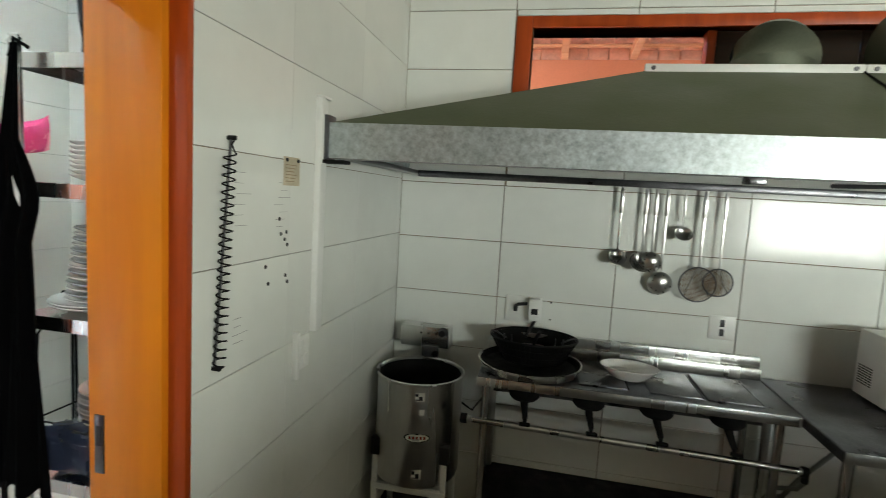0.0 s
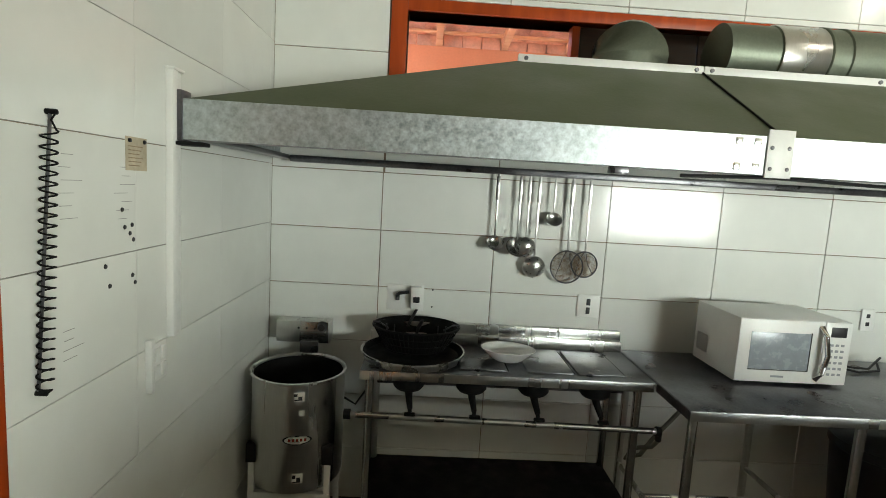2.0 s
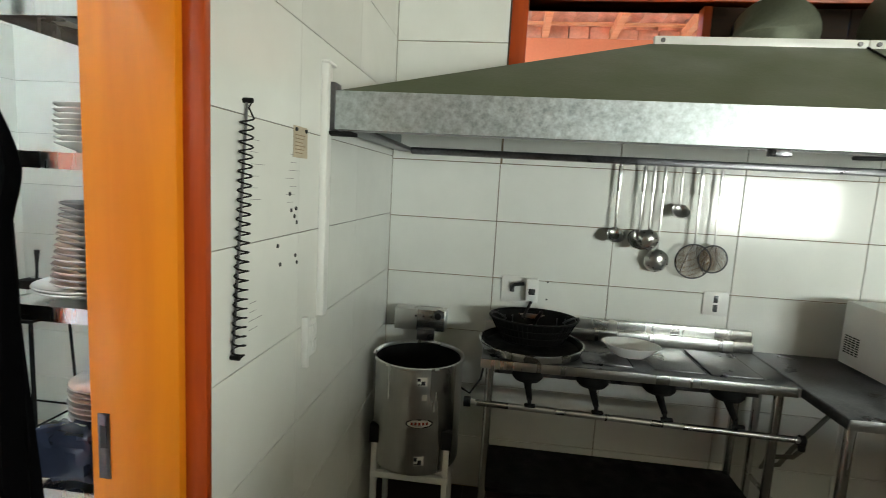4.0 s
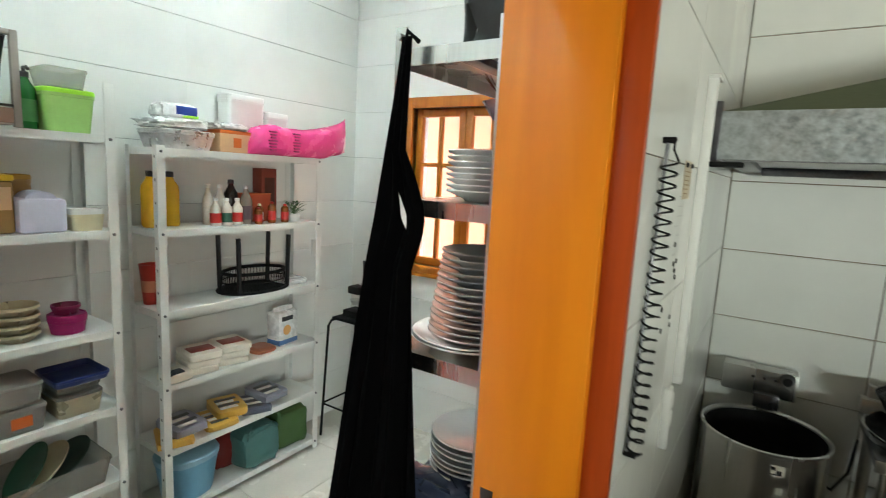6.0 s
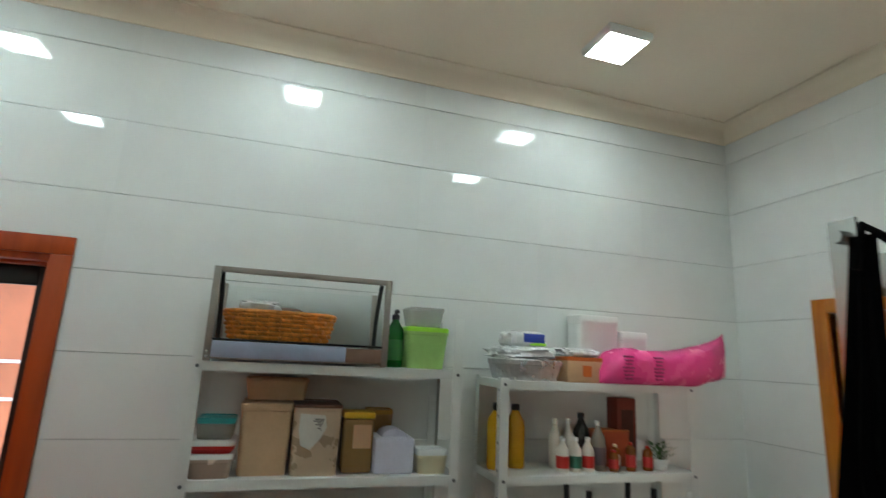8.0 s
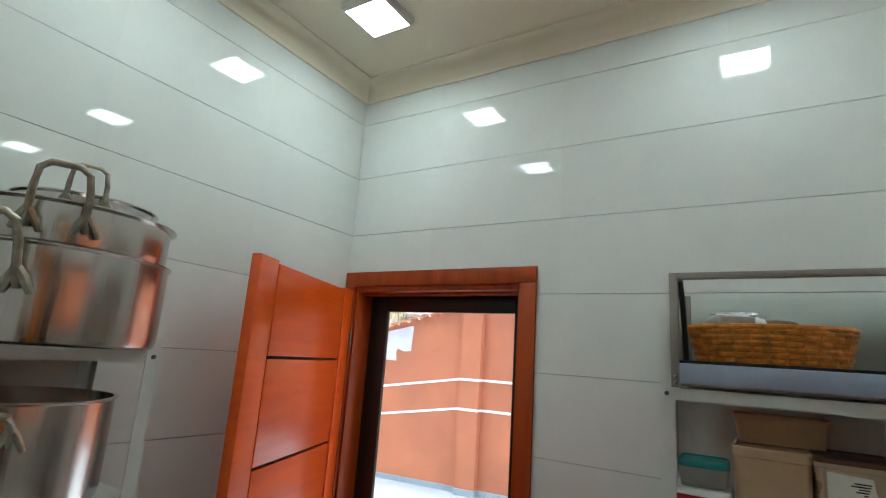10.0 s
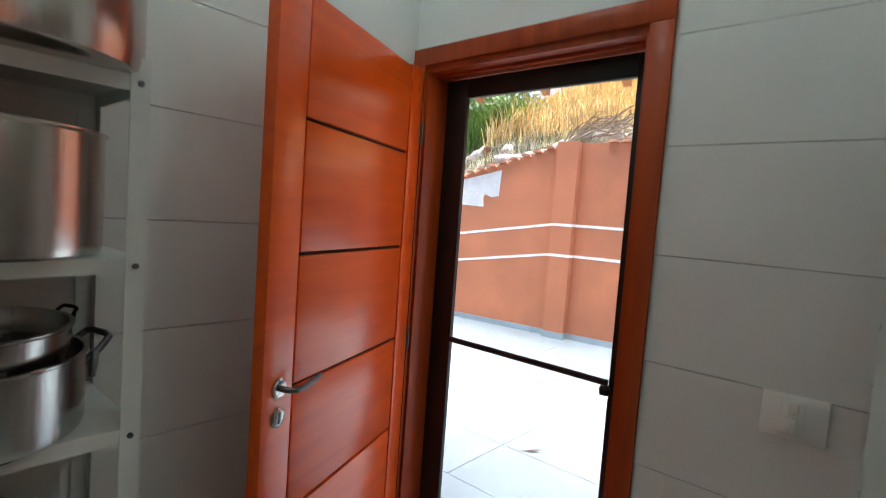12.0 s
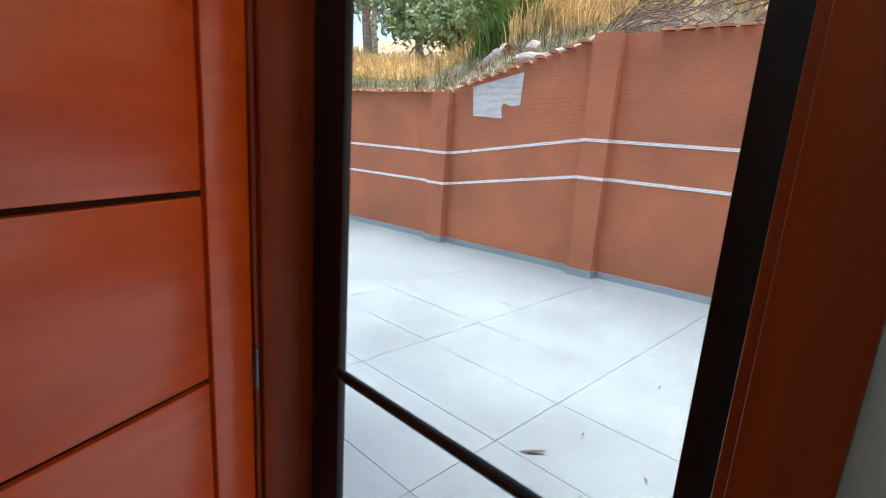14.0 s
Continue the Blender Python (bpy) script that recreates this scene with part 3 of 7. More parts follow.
tube(bm, [(1.115, HTY - 0.004, HTZ + 0.001), (1.135, HY - 0.003, HT + 0.002)], 0.0035, 6)
part("seam", bm, BLACK_IRON, canopy)
for x0, x1 in ((HX0, 1.10), (1.108, HX1)):
    part("front_band", boxed(x0, HY - 0.006, HB, x1, HY, HT, 0.001), GALV, hood, "mottled galvanised band", smooth=False)
part("side_band", boxed(HX0, HY, HB, HX0 + 0.006, 2.745, HT, 0.001), GALV, hood, smooth=False)
part("side_band", boxed(HX1 - 0.006, HY, HB, HX1, 2.745, HT, 0.001), GALV, hood, smooth=False)
part("gutter", boxed(HX0 + 0.006, HY, HB, HX1 - 0.006, HY + 0.07, HB + 0.025, 0.004), STEEL_DARK, hood, "greasy inner gutter")
part("gutter", boxed(HX0 + 0.006, HY + 0.07, HB, HX0 + 0.07, 2.73, HB + 0.02, 0.004), STEEL_DARK, hood)
part("gutter", boxed(HX0 + 0.07, 2.68, HB - 0.012, HX1 - 0.006, 2.745, HB + 0.02, 0.004), STEEL_DARK, hood)
for x0, x1 in ((HTX0 - 0.02, 1.118), (1.122, HTX1 + 0.02)):
    bar = part("top_angle", boxed(x0, HTY - 0.014, HTZ - 0.012, x1, HTY + 0.012, HTZ + 0.022, 0.002), SHELF_PAINT, hood, "pale angle bar")
    for x in (x0 + 0.03, x1 - 0.03):
        part("bolt", lathe(bmesh.new(), [(0.0, -0.006), (0.008, -0.006), (0.009, 0.0), (0.0, 0.0)], 8, (x, HTY - 0.014, HTZ + 0.006), "y"), STEEL_DARK, bar)
pl = part("joint_plate", boxed(1.085, HY - 0.012, HB - 0.008, 1.170, HY - 0.006, HT + 0.020, 0.001), SHELF_PAINT, hood, "riveted pale joint plate")
for x in (1.100, 1.155):
    for z in (HB + 0.02, HB + 0.085):
        part("rivet", lathe(bmesh.new(), [(0.0, -0.004), (0.005, -0.003), (0.007, 0.0), (0.0, 0.0)], 8, (x, HY - 0.012, z), "y"), STEEL_DARK, pl)
for x in (0.985, 1.045):
    for z in (HB + 0.012, HB + 0.09):
        part("rivet", boxed(x, HY - 0.0085, z, x + 0.022, HY - 0.006, z + 0.022, 0.001), STEEL, hood)
part("wall_bracket", boxed(XK + 0.007, HY - 0.012, HB - 0.004, HX0 + 0.0, HY + 0.05, HT + 0.025, 0.002), STEEL_DARK, hood, "rusty wall bracket")
part("wall_bracket", boxed(XK + 0.007, HY - 0.02, HB - 0.018, HX0 + 0.06, HY + 0.05, HB - 0.006, 0.003), BLACK_IRON, hood)
bm = bmesh.new()
tube(bm, [(0.84, HY + 0.03, HB - 0.015), (1.15, HY + 0.05, HB - 0.004), (1.6, HY + 0.06, HB - 0.012), (2.6, HY + 0.06, HB - 0.010)], 0.006, 8)
part("cable", bm, BLACK_PLASTIC, hood, "sagging black lamp cable")
part("clip", boxed(0.60, HY + 0.0, HB - 0.022, 0.66, HY + 0.03, HB, 0.003), STEEL_DARK, hood)

# ducts on top of the hood
DUCT = material("dull_duct_sheet", (0.15, 0.17, 0.13), 0.5, 0.7, var=0.15, scale=5, bump=0.02)
du = thing("exhaust_duct", "round grey sheet metal exhaust duct lying on the hood", "duct")
bm = bmesh.new()
tube(bm, [(0.90, 2.50, HTZ), (0.90, 2.50, 2.30), (0.91, 2.51, 2.335), (0.93, 2.56, 2.36), (0.95, 2.68, 2.37), (0.96, 2.80, 2.375)], [0.165, 0.165, 0.165, 0.15, 0.13, 0.12], 28)
part("elbow", bm, DUCT, du)
R = 0.135
cz = HTZ + 0.022 + R - 0.01
bm = lathe(bmesh.new(), [(0.0, 1.30), (R * 0.97, 1.30), (R * 0.97, 1.52), (R * 0.94, 1.523), (R, 1.527), (R, 1.74), (R + 0.007, 1.745), (R + 0.007, 1.762), (R, 1.767), (R, 1.83), (R + 0.007, 1.835), (R + 0.007, 1.85), (R, 1.855), (R, 3.4), (0.0, 3.4)], 32, (0, 2.50, cz), "x")
part("straight_run", bm, DUCT, du)
part("bright_sleeve", lathe(bmesh.new(), [(R + 0.001, 1.528), (R + 0.003, 1.53), (R + 0.003, 1.735), (R + 0.001, 1.738)], 32, (0, 2.50, cz), "x"), STEEL, du, "bright steel sleeve")

# hanging ladles and strainers
rail = thing("utensil_rail", "thin steel rail under the hood for hanging utensils", "rail")
bm = bmesh.new()
tube(bm, [(0.30, 2.725, 1.800), (1.02, 2.725, 1.800)], 0.004, 8)
part("rail_bar", bm, STEEL_DARK, rail)
for x in (0.31, 1.01):
    bm = bmesh.new()
    tube(bm, [(x, 2.725, 1.800), (x, 2.752, 1.806)], 0.004, 8)
    part("rail_holder", bm, STEEL_DARK, rail)


def hanger(name, label, x, top, bowl_z, head, radius, wide=0.010):
    t = thing(name, label, "kitchen utensil", at=(x, 2.715, top), group="utensils hanging over the range")
    n = bowl_z - top
    bm = bmesh.new()
    tube(bm, arc((0, 0.0, 0.004), 0.012, 200, -60, 8, (0, 1, 0)), 0.0028, 8)
    part("hook", bm, STEEL, t)
    bm = bmesh.new()
    box(bm, -wide / 2, -0.010, n + radius * 0.6, wide / 2, -0.007, 0.0, 0.001)
    box(bm, -wide * 0.9, -0.011, -0.14, wide * 0.9, -0.006, -0.02, 0.002)
    part("handle", bm, STEEL, t)
    if head == "ladle":
        bm = lathe(bmesh.new(), [(0.0, -radius * 0.55), (radius * 0.5, -radius * 0.48), (radius * 0.86, -radius * 0.22), (radius, 0.10 * radius), (radius * 0.95, 0.10 * radius), (radius * 0.8, -radius * 0.18), (radius * 0.4, -radius * 0.42), (0.0, -radius * 0.47)], 24)
        bmesh.ops.rotate(bm, verts=bm.verts, matrix=Matrix.Rotation(radians(50), 3, "X"))
        bmesh.ops.translate(bm, verts=bm.verts, vec=(0, -0.03, n))
        part("bowl", bm, STEEL, t)
    elif head == "skimmer":
        bm = lathe(bmesh.new(), [(0.0, 0.022), (radius * 0.35, 0.020), (radius * 0.7, 0.012), (radius * 0.95, -0.001), (radius, -0.006), (radius * 0.97, -0.009), (radius * 0.6, 0.010), (0.0, 0.016)], 26)
        bmesh.ops.rotate(bm, verts=bm.verts, matrix=Matrix.Rotation(radians(97), 3, "X"))
        bmesh.ops.translate(bm, verts=bm.verts, vec=(0, -0.012, n))
        disc = part("disc", bm, STEEL, t)
        for k in range(16):
            a = k * 2.4
            r = radius * 0.22 * math.sqrt(k + 0.5)
            part("hole", lathe(bmesh.new(), [(0.0, -0.001), (0.0035, -0.001), (0.0035, 0.0), (0.0, 0.0)], 6, (r * math.cos(a), -0.026 + 0.0, n + r * math.sin(a)), "y"), BLACK_IRON, disc)
    else:
        bm = bmesh.new()
        tube(bm, arc((0, -0.01, n), radius, 0, 360, 32), 0.0036, 8)
        rim = part("rim", bm, STEEL_DARK, t, "round wire rim")
        bm = bmesh.new()
        m = 13
        for k in range(-m, m + 1):
            u = k / (m + 1) * radius
            w = math.sqrt(radius * radius - u * u)
            for pts in ([(u, v) for v in np.linspace(-w, w, 7)], [(v, u) for v in np.linspace(-w, w, 7)]):
                tube(bm, [(p, -0.012 + 0.035 * (1 - (p * p + q * q) / radius ** 2), n + q) for p, q in pts], 0.0007, 4)
        sup = bmesh.new()
        for sx in (-1, 1):
            tube(sup, [(sx * radius * u, -0.016 + 0.036 * (1 - u * u - v * v), n + v * radius) for u, v in ((0.12, 0.96), (0.22, 0.5), (0.36, 0.0), (0.62, -0.55), (0.68, -0.70))], 0.0018, 6)
        part("support_wire", sup, STEEL_DARK, rim)
        tagged(part("wire_mesh", bm, material("fine_brass_mesh", (0.28, 0.17, 0.08), 0.45, 0.8, var=0.2), rim, "fine brownish sieve mesh"), kind="stuff")


hanger("ladle", "small stainless ladle hanging by its handle", 0.385, 1.796, 1.440, "ladle", 0.045)
hanger("ladle", "deep stainless ladle hanging by its handle", 0.500, 1.796, 1.425, "ladle", 0.058)
hanger("skimmer", "round perforated steel skimmer hanging by its handle", 0.545, 1.796, 1.425, "skimmer", 0.052)
hanger("skimmer", "round perforated steel skimmer hanging lower than the rest", 0.595, 1.796, 1.325, "skimmer", 0.058)
hanger("sauce_ladle", "little stainless sauce ladle on a short handle", 0.675, 1.796, 1.575, "ladle", 0.042, 0.006)
hanger("strainer", "large round wire strainer on a long handle", 0.765, 1.796, 1.335, "sieve", 0.083, 0.012)
hanger("strainer", "medium round wire strainer on a long handle", 0.855, 1.796, 1.352, "sieve", 0.066, 0.009)


# gas range with a flat steel top
rg = thing("gas_range", "stainless steel industrial gas range on tubular legs", "gas range")
RX0, RX1, RY0, RY1, RZ = -0.215, 1.080, 2.262, 2.700, 0.905
part("top_sheet", boxed(RX0, RY0, RZ - 0.030, RX1, RY1, RZ, 0.003), STEEL_DARK, rg, "worn steel range top")
part("front_apron", boxed(RX0, RY0 - 0.004, RZ - 0.042, RX1, RY0, RZ - 0.003, 0.001), STEEL, rg)
bm = bmesh.new()
box(bm, RX0, RY1 - 0.02, RZ, RX1, RY1 + 0.03, RZ + 0.055, 0.003)
box(bm, RX0 + 0.02, RY1 + 0.0, RZ + 0.055, RX1, RY1 + 0.035, RZ + 0.105, 0.003)
part("splashback", bm, STEEL, rg, "stepped bright splashback")
for x in (0.33, 0.63, 0.86):
    gr = part("griddle_plate", boxed(x - 0.11, RY0 + 0.05, RZ, x + 0.10, RY1 - 0.06, RZ + 0.008, 0.003), STEEL_DARK, rg)
    part("slot", boxed(x + 0.103, RY0 + 0.06, RZ, x + 0.108, RY1 - 0.07, RZ + 0.003), BLACK_IRON, rg)
for x in (RX0 + 0.04, RX1 - 0.06):
    for y in (RY0 + 0.04, RY1 - 0.04):
        bm = bmesh.new()
        tube(bm, [(x, y, 0.0), (x, y, RZ - 0.03)], 0.019, 14)
        leg = part("leg", bm, STEEL, rg)
        part("foot", lathe(bmesh.new(), [(0.0, 0.0), (0.024, 0.0), (0.024, 0.02), (0.019, 0.03), (0.0, 0.03)], 14, (x, y, 0.0)), BLACK_PLASTIC, leg)
part("lower_shelf", boxed(RX0 + 0.03, RY0 + 0.03, 0.275, RX1 - 0.05, RY1 - 0.02, 0.297, 0.003), BLACK_IRON, rg, "dark steel lower shelf")
bm = bmesh.new()
tube(bm, [(RX0 - 0.04, RY0 + 0.02, 0.695), (RX1 + 0.03, RY0 + 0.02, 0.675)], 0.014, 12)
gas = part("gas_rail", bm, STEEL, rg, "long gas supply pipe")
bm = bmesh.new()
tube(bm, [(RX1 + 0.03, RY0 + 0.02, 0.675), (RX1 + 0.05, RY0 + 0.02, 0.672)], 0.022, 12)
tube(bm, [(RX1 + 0.045, RY0 + 0.02, 0.672), (RX1 + 0.045, RY0 + 0.02, 0.63)], 0.014, 12)
part("elbow", bm, BLACK_IRON, gas)
part("end_cap", lathe(bmesh.new(), [(0.0, -0.03), (0.022, -0.03), (0.022, 0.0), (0.0, 0.0)], 12, (RX0 - 0.035, RY0 + 0.02, 0.695), "x"), BLACK_IRON, gas)
part("burner_rail", boxed(RX0 + 0.06, RY0 + 0.19, 0.775, RX1 - 0.06, RY0 + 0.215, 0.800, 0.002), STEEL_DARK, rg)
for k in range(4):
    x = RX0 + 0.21 + k * 0.285
    bm = lathe(bmesh.new(), [(0.0, 0.80), (0.058, 0.792), (0.070, 0.806), (0.070, 0.858), (0.040, 0.870), (0.0, 0.872)], 20, (x, RY0 + 0.11, 0))
    bu = part("burner", bm, BLACK_IRON, rg, "black cast iron burner")
    bm = bmesh.new()
    tube(bm, [(x, RY0 + 0.11, 0.80), (x + 0.004, RY0 + 0.08, 0.765), (x + 0.012, RY0 + 0.035, 0.725)], [0.022, 0.016, 0.012], 12)
    part("venturi", bm, BLACK_IRON, bu)
    bm = bmesh.new()
    tube(bm, [(x + 0.012, RY0 + 0.035, 0.725), (x + 0.012, RY0 + 0.022, 0.69)], 0.009, 10)
    box(bm, x - 0.012, RY0 - 0.008, 0.706, x + 0.036, RY0 + 0.012, 0.720, 0.004)
    part("tap", bm, BLACK_IRON, bu)
bm = bmesh.new()
tube(bm, [(RX1 + 0.045, RY0 + 0.02, 0.63), (RX1 + 0.04, RY0 + 0.06, 0.58), (RX1 - 0.02, RY0 + 0.14, 0.53), (RX1 - 0.06, RY0 + 0.10, 0.50), (RX1 + 0.0, RY0 + 0.08, 0.53), (RX1 + 0.08, RY0 + 0.14, 0.58), (RX1 + 0.2, RY0 + 0.2, 0.66), (RX1 + 0.32, RY0 + 0.3, 0.70)], 0.010, 10)
solid("gas_hose", bm, material("grey_rubber_hose", (0.11, 0.11, 0.09), 0.6), "looped grey rubber gas hose beside the range", "hose")

# frying pan with basket on the range
pan = thing("frying_pan", "wide shallow steel frying pan with blackened inside", "pan", at=(0.005, 2.455, RZ + 0.001))
part("pan_body", lathe(bmesh.new(), [(0.0, 0.0), (0.20, 0.0), (0.228, 0.008), (0.236, 0.034), (0.241, 0.036), (0.241, 0.042), (0.234, 0.042), (0.222, 0.012), (0.195, 0.006), (0.0, 0.006)], 44), STEEL, pan)
part("burnt_base", lathe(bmesh.new(), [(0.0, 0.008), (0.19, 0.008), (0.221, 0.016), (0.232, 0.036), (0.229, 0.036), (0.214, 0.018), (0.0, 0.010)], 44), BLACK_IRON, pan, "blackened oily inside")
fb = thing("fryer_basket", "dark wire frying basket with two hooks resting in the pan", "frying basket", at=(0.015, 2.560, RZ + 0.016))
bm = bmesh.new()
for r, z in ((0.150, 0.0), (0.168, 0.035), (0.186, 0.070), (0.208, 0.110)):
    tube(bm, arc((0, 0, z), r, 0, 360, 30, (1, 0, 0), (0, 0.8, 0)), 0.003 if z < 0.1 else 0.006, 6)
for k in range(54):
    a = k * math.pi / 27
    tube(bm, [(0.15 * math.cos(a), 0.12 * math.sin(a), 0), (0.208 * math.cos(a), 0.166 * math.sin(a), 0.110)], 0.0020, 5)
for k in range(-6, 7):
    w = math.sqrt(max(0.15 ** 2 - (k * 0.022) ** 2, 0.0))
    tube(bm, [(k * 0.022, -w * 0.8, 0.0), (k * 0.022, w * 0.8, 0.0)], 0.0016, 5)
tagged(part("wire_body", bm, BLACK_IRON, fb), kind="stuff")
part("mesh_lining", lathe(bmesh.new(), [(0.0, 0.003), (0.146, 0.003), (0.163, 0.036), (0.181, 0.071), (0.201, 0.106), (0.199, 0.106), (0.178, 0.071), (0.143, 0.006), (0.0, 0.006)], 36, sy=0.8), BLACK_IRON, fb, "black fine wire mesh")
for s in (-1, 1):
    bm = bmesh.new()
    for dx in (-0.018, 0.018):
        tube(bm, [(s * 0.12 + dx, -0.06, 0.02), (s * 0.12 + dx, -0.09, 0.135)], 0.003, 6)
    tube(bm, [(s * 0.13, -0.07, 0.11), (s * 0.17, -0.09, 0.14), (s * 0.20, -0.08, 0.142), (s * 0.205, -0.06, 0.125)], 0.004, 8)
    part("hook", bm, STEEL_DARK, fb)
bm = bmesh.new()
tube(bm, [(0.0, 0.0, 0.06), (0.012, -0.06, 0.12), (0.028, -0.11, 0.165)], [0.006, 0.010, 0.008], 8)
part("grip", bm, BLACK_PLASTIC, fb)

bm = lathe(bmesh.new(), [(0.0, 0.0), (0.060, 0.0), (0.075, 0.010), (0.118, 0.050), (0.124, 0.056), (0.120, 0.057), (0.075, 0.018), (0.0, 0.010)], 36, sx=1.05, sy=0.82)
solid("serving_dish", bm, PORCELAIN, "white oval porcelain serving dish on the range top", "dish", at=(0.452, 2.46, RZ + 0.009), turn=-8)

# upright fryer
fr = thing("electric_fryer", "tall round stainless electric fryer on a low stand", "fryer", at=(-0.512, 2.43, 0))
FZ = 0.842
part("tank", lathe(bmesh.new(), [(0.0, 0.33), (0.06, 0.30), (0.17, 0.325), (0.202, 0.345), (0.208, 0.36), (0.208, FZ - 0.012), (0.214, FZ - 0.008), (0.214, FZ), (0.206, FZ + 0.002), (0.200, FZ - 0.006), (0.198, 0.60), (0.0, 0.60)], 48), STEEL, fr)
part("oil_surface", lathe(bmesh.new(), [(0.0, 0.60), (0.1975, 0.60), (0.1975, 0.603), (0.0, 0.603)], 48), material("dark_frying_oil", (0.016, 0.011, 0.006), 0.08, var=0.1), fr, "dark used frying oil")
part("inner_lining", lathe(bmesh.new(), [(0.1972, 0.604), (0.1985, FZ - 0.012), (0.197, FZ - 0.012), (0.1962, 0.604)], 48), BLACK_IRON, fr, "black inner lining")
for k in range(4):
    a = radians(45 + 90 * k)
    x, y = 0.235 * math.cos(a), 0.19 * math.sin(a)
    leg = part("stand_leg", boxed(x - 0.013, y - 0.013, 0.0, x + 0.013, y + 0.013, 0.46, 0.002), SHELF_PAINT, fr, "pale painted stand leg")
    part("lug", boxed(x - 0.022, y - 0.02, 0.455, x + 0.022, y + 0.02, 0.54, 0.004), BLACK_PLASTIC, leg)
part("stand_rail", boxed(-0.18, -0.15, 0.285, 0.18, -0.125, 0.315, 0.002), SHELF_PAINT, fr)
part("stand_rail", boxed(-0.18, 0.125, 0.285, 0.18, 0.15, 0.315, 0.002), SHELF_PAINT, fr)
ctl = part("control_box", boxed(-0.170, 0.215, 0.890, 0.095, 0.302, 1.000, 0.005), STEEL, fr, "steel control box")
part("box_bracket", boxed(-0.05, 0.203, 0.80, 0.04, 0.222, 0.90, 0.002), STEEL_DARK, fr)
part("knob", lathe(bmesh.new(), [(0.0, -0.032), (0.017, -0.032), (0.020, -0.02), (0.024, -0.004), (0.026, 0.0), (0.0, 0.0)], 20, (0.058, 0.215, 0.978), "y"), BLACK_PLASTIC, ctl, "black thermostat knob")
for x in (-0.06, -0.02, 0.02):
    part("pilot_lamp", lathe(bmesh.new(), [(0.0, -0.004), (0.005, -0.003), (0.006, 0.0), (0.0, 0.0)], 10, (x, 0.215, 0.965), "y"), BLACK_PLASTIC, ctl)
INK = material("printing_ink", (0.02, 0.02, 0.025), 0.6)
STICKER = material("white_sticker", (0.75, 0.74, 0.68), 0.5, var=0.08)


def curved_label(parent, ang, z0, z1, w, mat, r=0.2086, name="sticker", label=""):
    bm = bmesh.new()
    n = 6
    ring = [[bm.verts.new((r * math.cos(ang + w * (k / n - 0.5) / 0.208), r * math.sin(ang + w * (k / n - 0.5) / 0.208), z)) for k in range(n + 1)] for z in (z0, z1)]
    for k in range(n):
        bm.faces.new((ring[0][k], ring[0][k + 1], ring[1][k + 1], ring[1][k]))
    return part(name, bm, mat, parent, label)


FA = radians(-77)
for z0, z1 in ((0.765, 0.805), (0.395, 0.44)):
    st = curved_label(fr, FA + 0.02, z0, z1, 0.045, STICKER, label="small white information sticker")
    curved_label(st, FA + 0.04, z0 + 0.006, z1 - 0.018, 0.016, INK, 0.2091, "print")
    curved_label(st, FA - 0.05, z0 + 0.022, z1 - 0.006, 0.014, INK, 0.2091, "print")
    curved_label(st, FA + 0.0, z0 + 0.004, z0 + 0.009, 0.034, INK, 0.2091, "print")
curved_label(fr, FA + 0.08, 0.70, 0.725, 0.022, STICKER, label="torn sticker remnant")
bm = bmesh.new()
vs = []
for k in range(28):
    a = 2 * math.pi * k / 28
    th = FA + 0.062 * math.cos(a) / 0.208
    vs.append(bm.verts.new((0.2088 * math.cos(th), 0.2088 * math.sin(th), 0.592 + 0.022 * math.sin(a))))
bm.faces.new(vs)
badge = part("badge", bm, INK, fr, "oval dark maker's badge")
bm = bmesh.new()
vs = []
for k in range(28):
    a = 2 * math.pi * k / 28
    th = FA + 0.054 * math.cos(a) / 0.208
    vs.append(bm.verts.new((0.2094 * math.cos(th), 0.2094 * math.sin(th), 0.592 + 0.016 * math.sin(a))))
bm.faces.new(vs)
part("badge_face", bm, STICKER, badge)
for k in range(5):
    curved_label(badge, FA + (k - 2) * 0.08, 0.586, 0.599, 0.010, material("badge_red", (0.25, 0.03, 0.02), 0.5), 0.2098, "badge_bar")
bm = bmesh.new()
tube(bm, [(-0.33, 2.63, 0.62), (-0.27, 2.60, 0.60), (-0.22, 2.66, 0.66), (-0.20, 2.72, 0.78)], 0.006, 8)
solid("power_cable", bm, BLACK_PLASTIC, "thin black power cable hanging behind the fryer", "cable")

# work table and microwave
tb = thing("work_table", "long stainless steel work table on tubular legs", "work table")
TX0, TX1, TY0, TY1, TZ = 1.090, 3.30, 1.985, 2.735, 0.905
part("tabletop", boxed(TX0, TY0, TZ - 0.018, TX1, TY1, TZ, 0.003), STEEL_DARK, tb, "dark shiny steel tabletop")
part("front_edge", boxed(TX0, TY0 - 0.005, TZ - 0.042, TX1, TY0, TZ - 0.002, 0.002), STEEL, tb)
part("end_edge", boxed(TX0 - 0.004, TY0, TZ - 0.042, TX0, TY1, TZ - 0.002, 0.002), STEEL_DARK, tb)
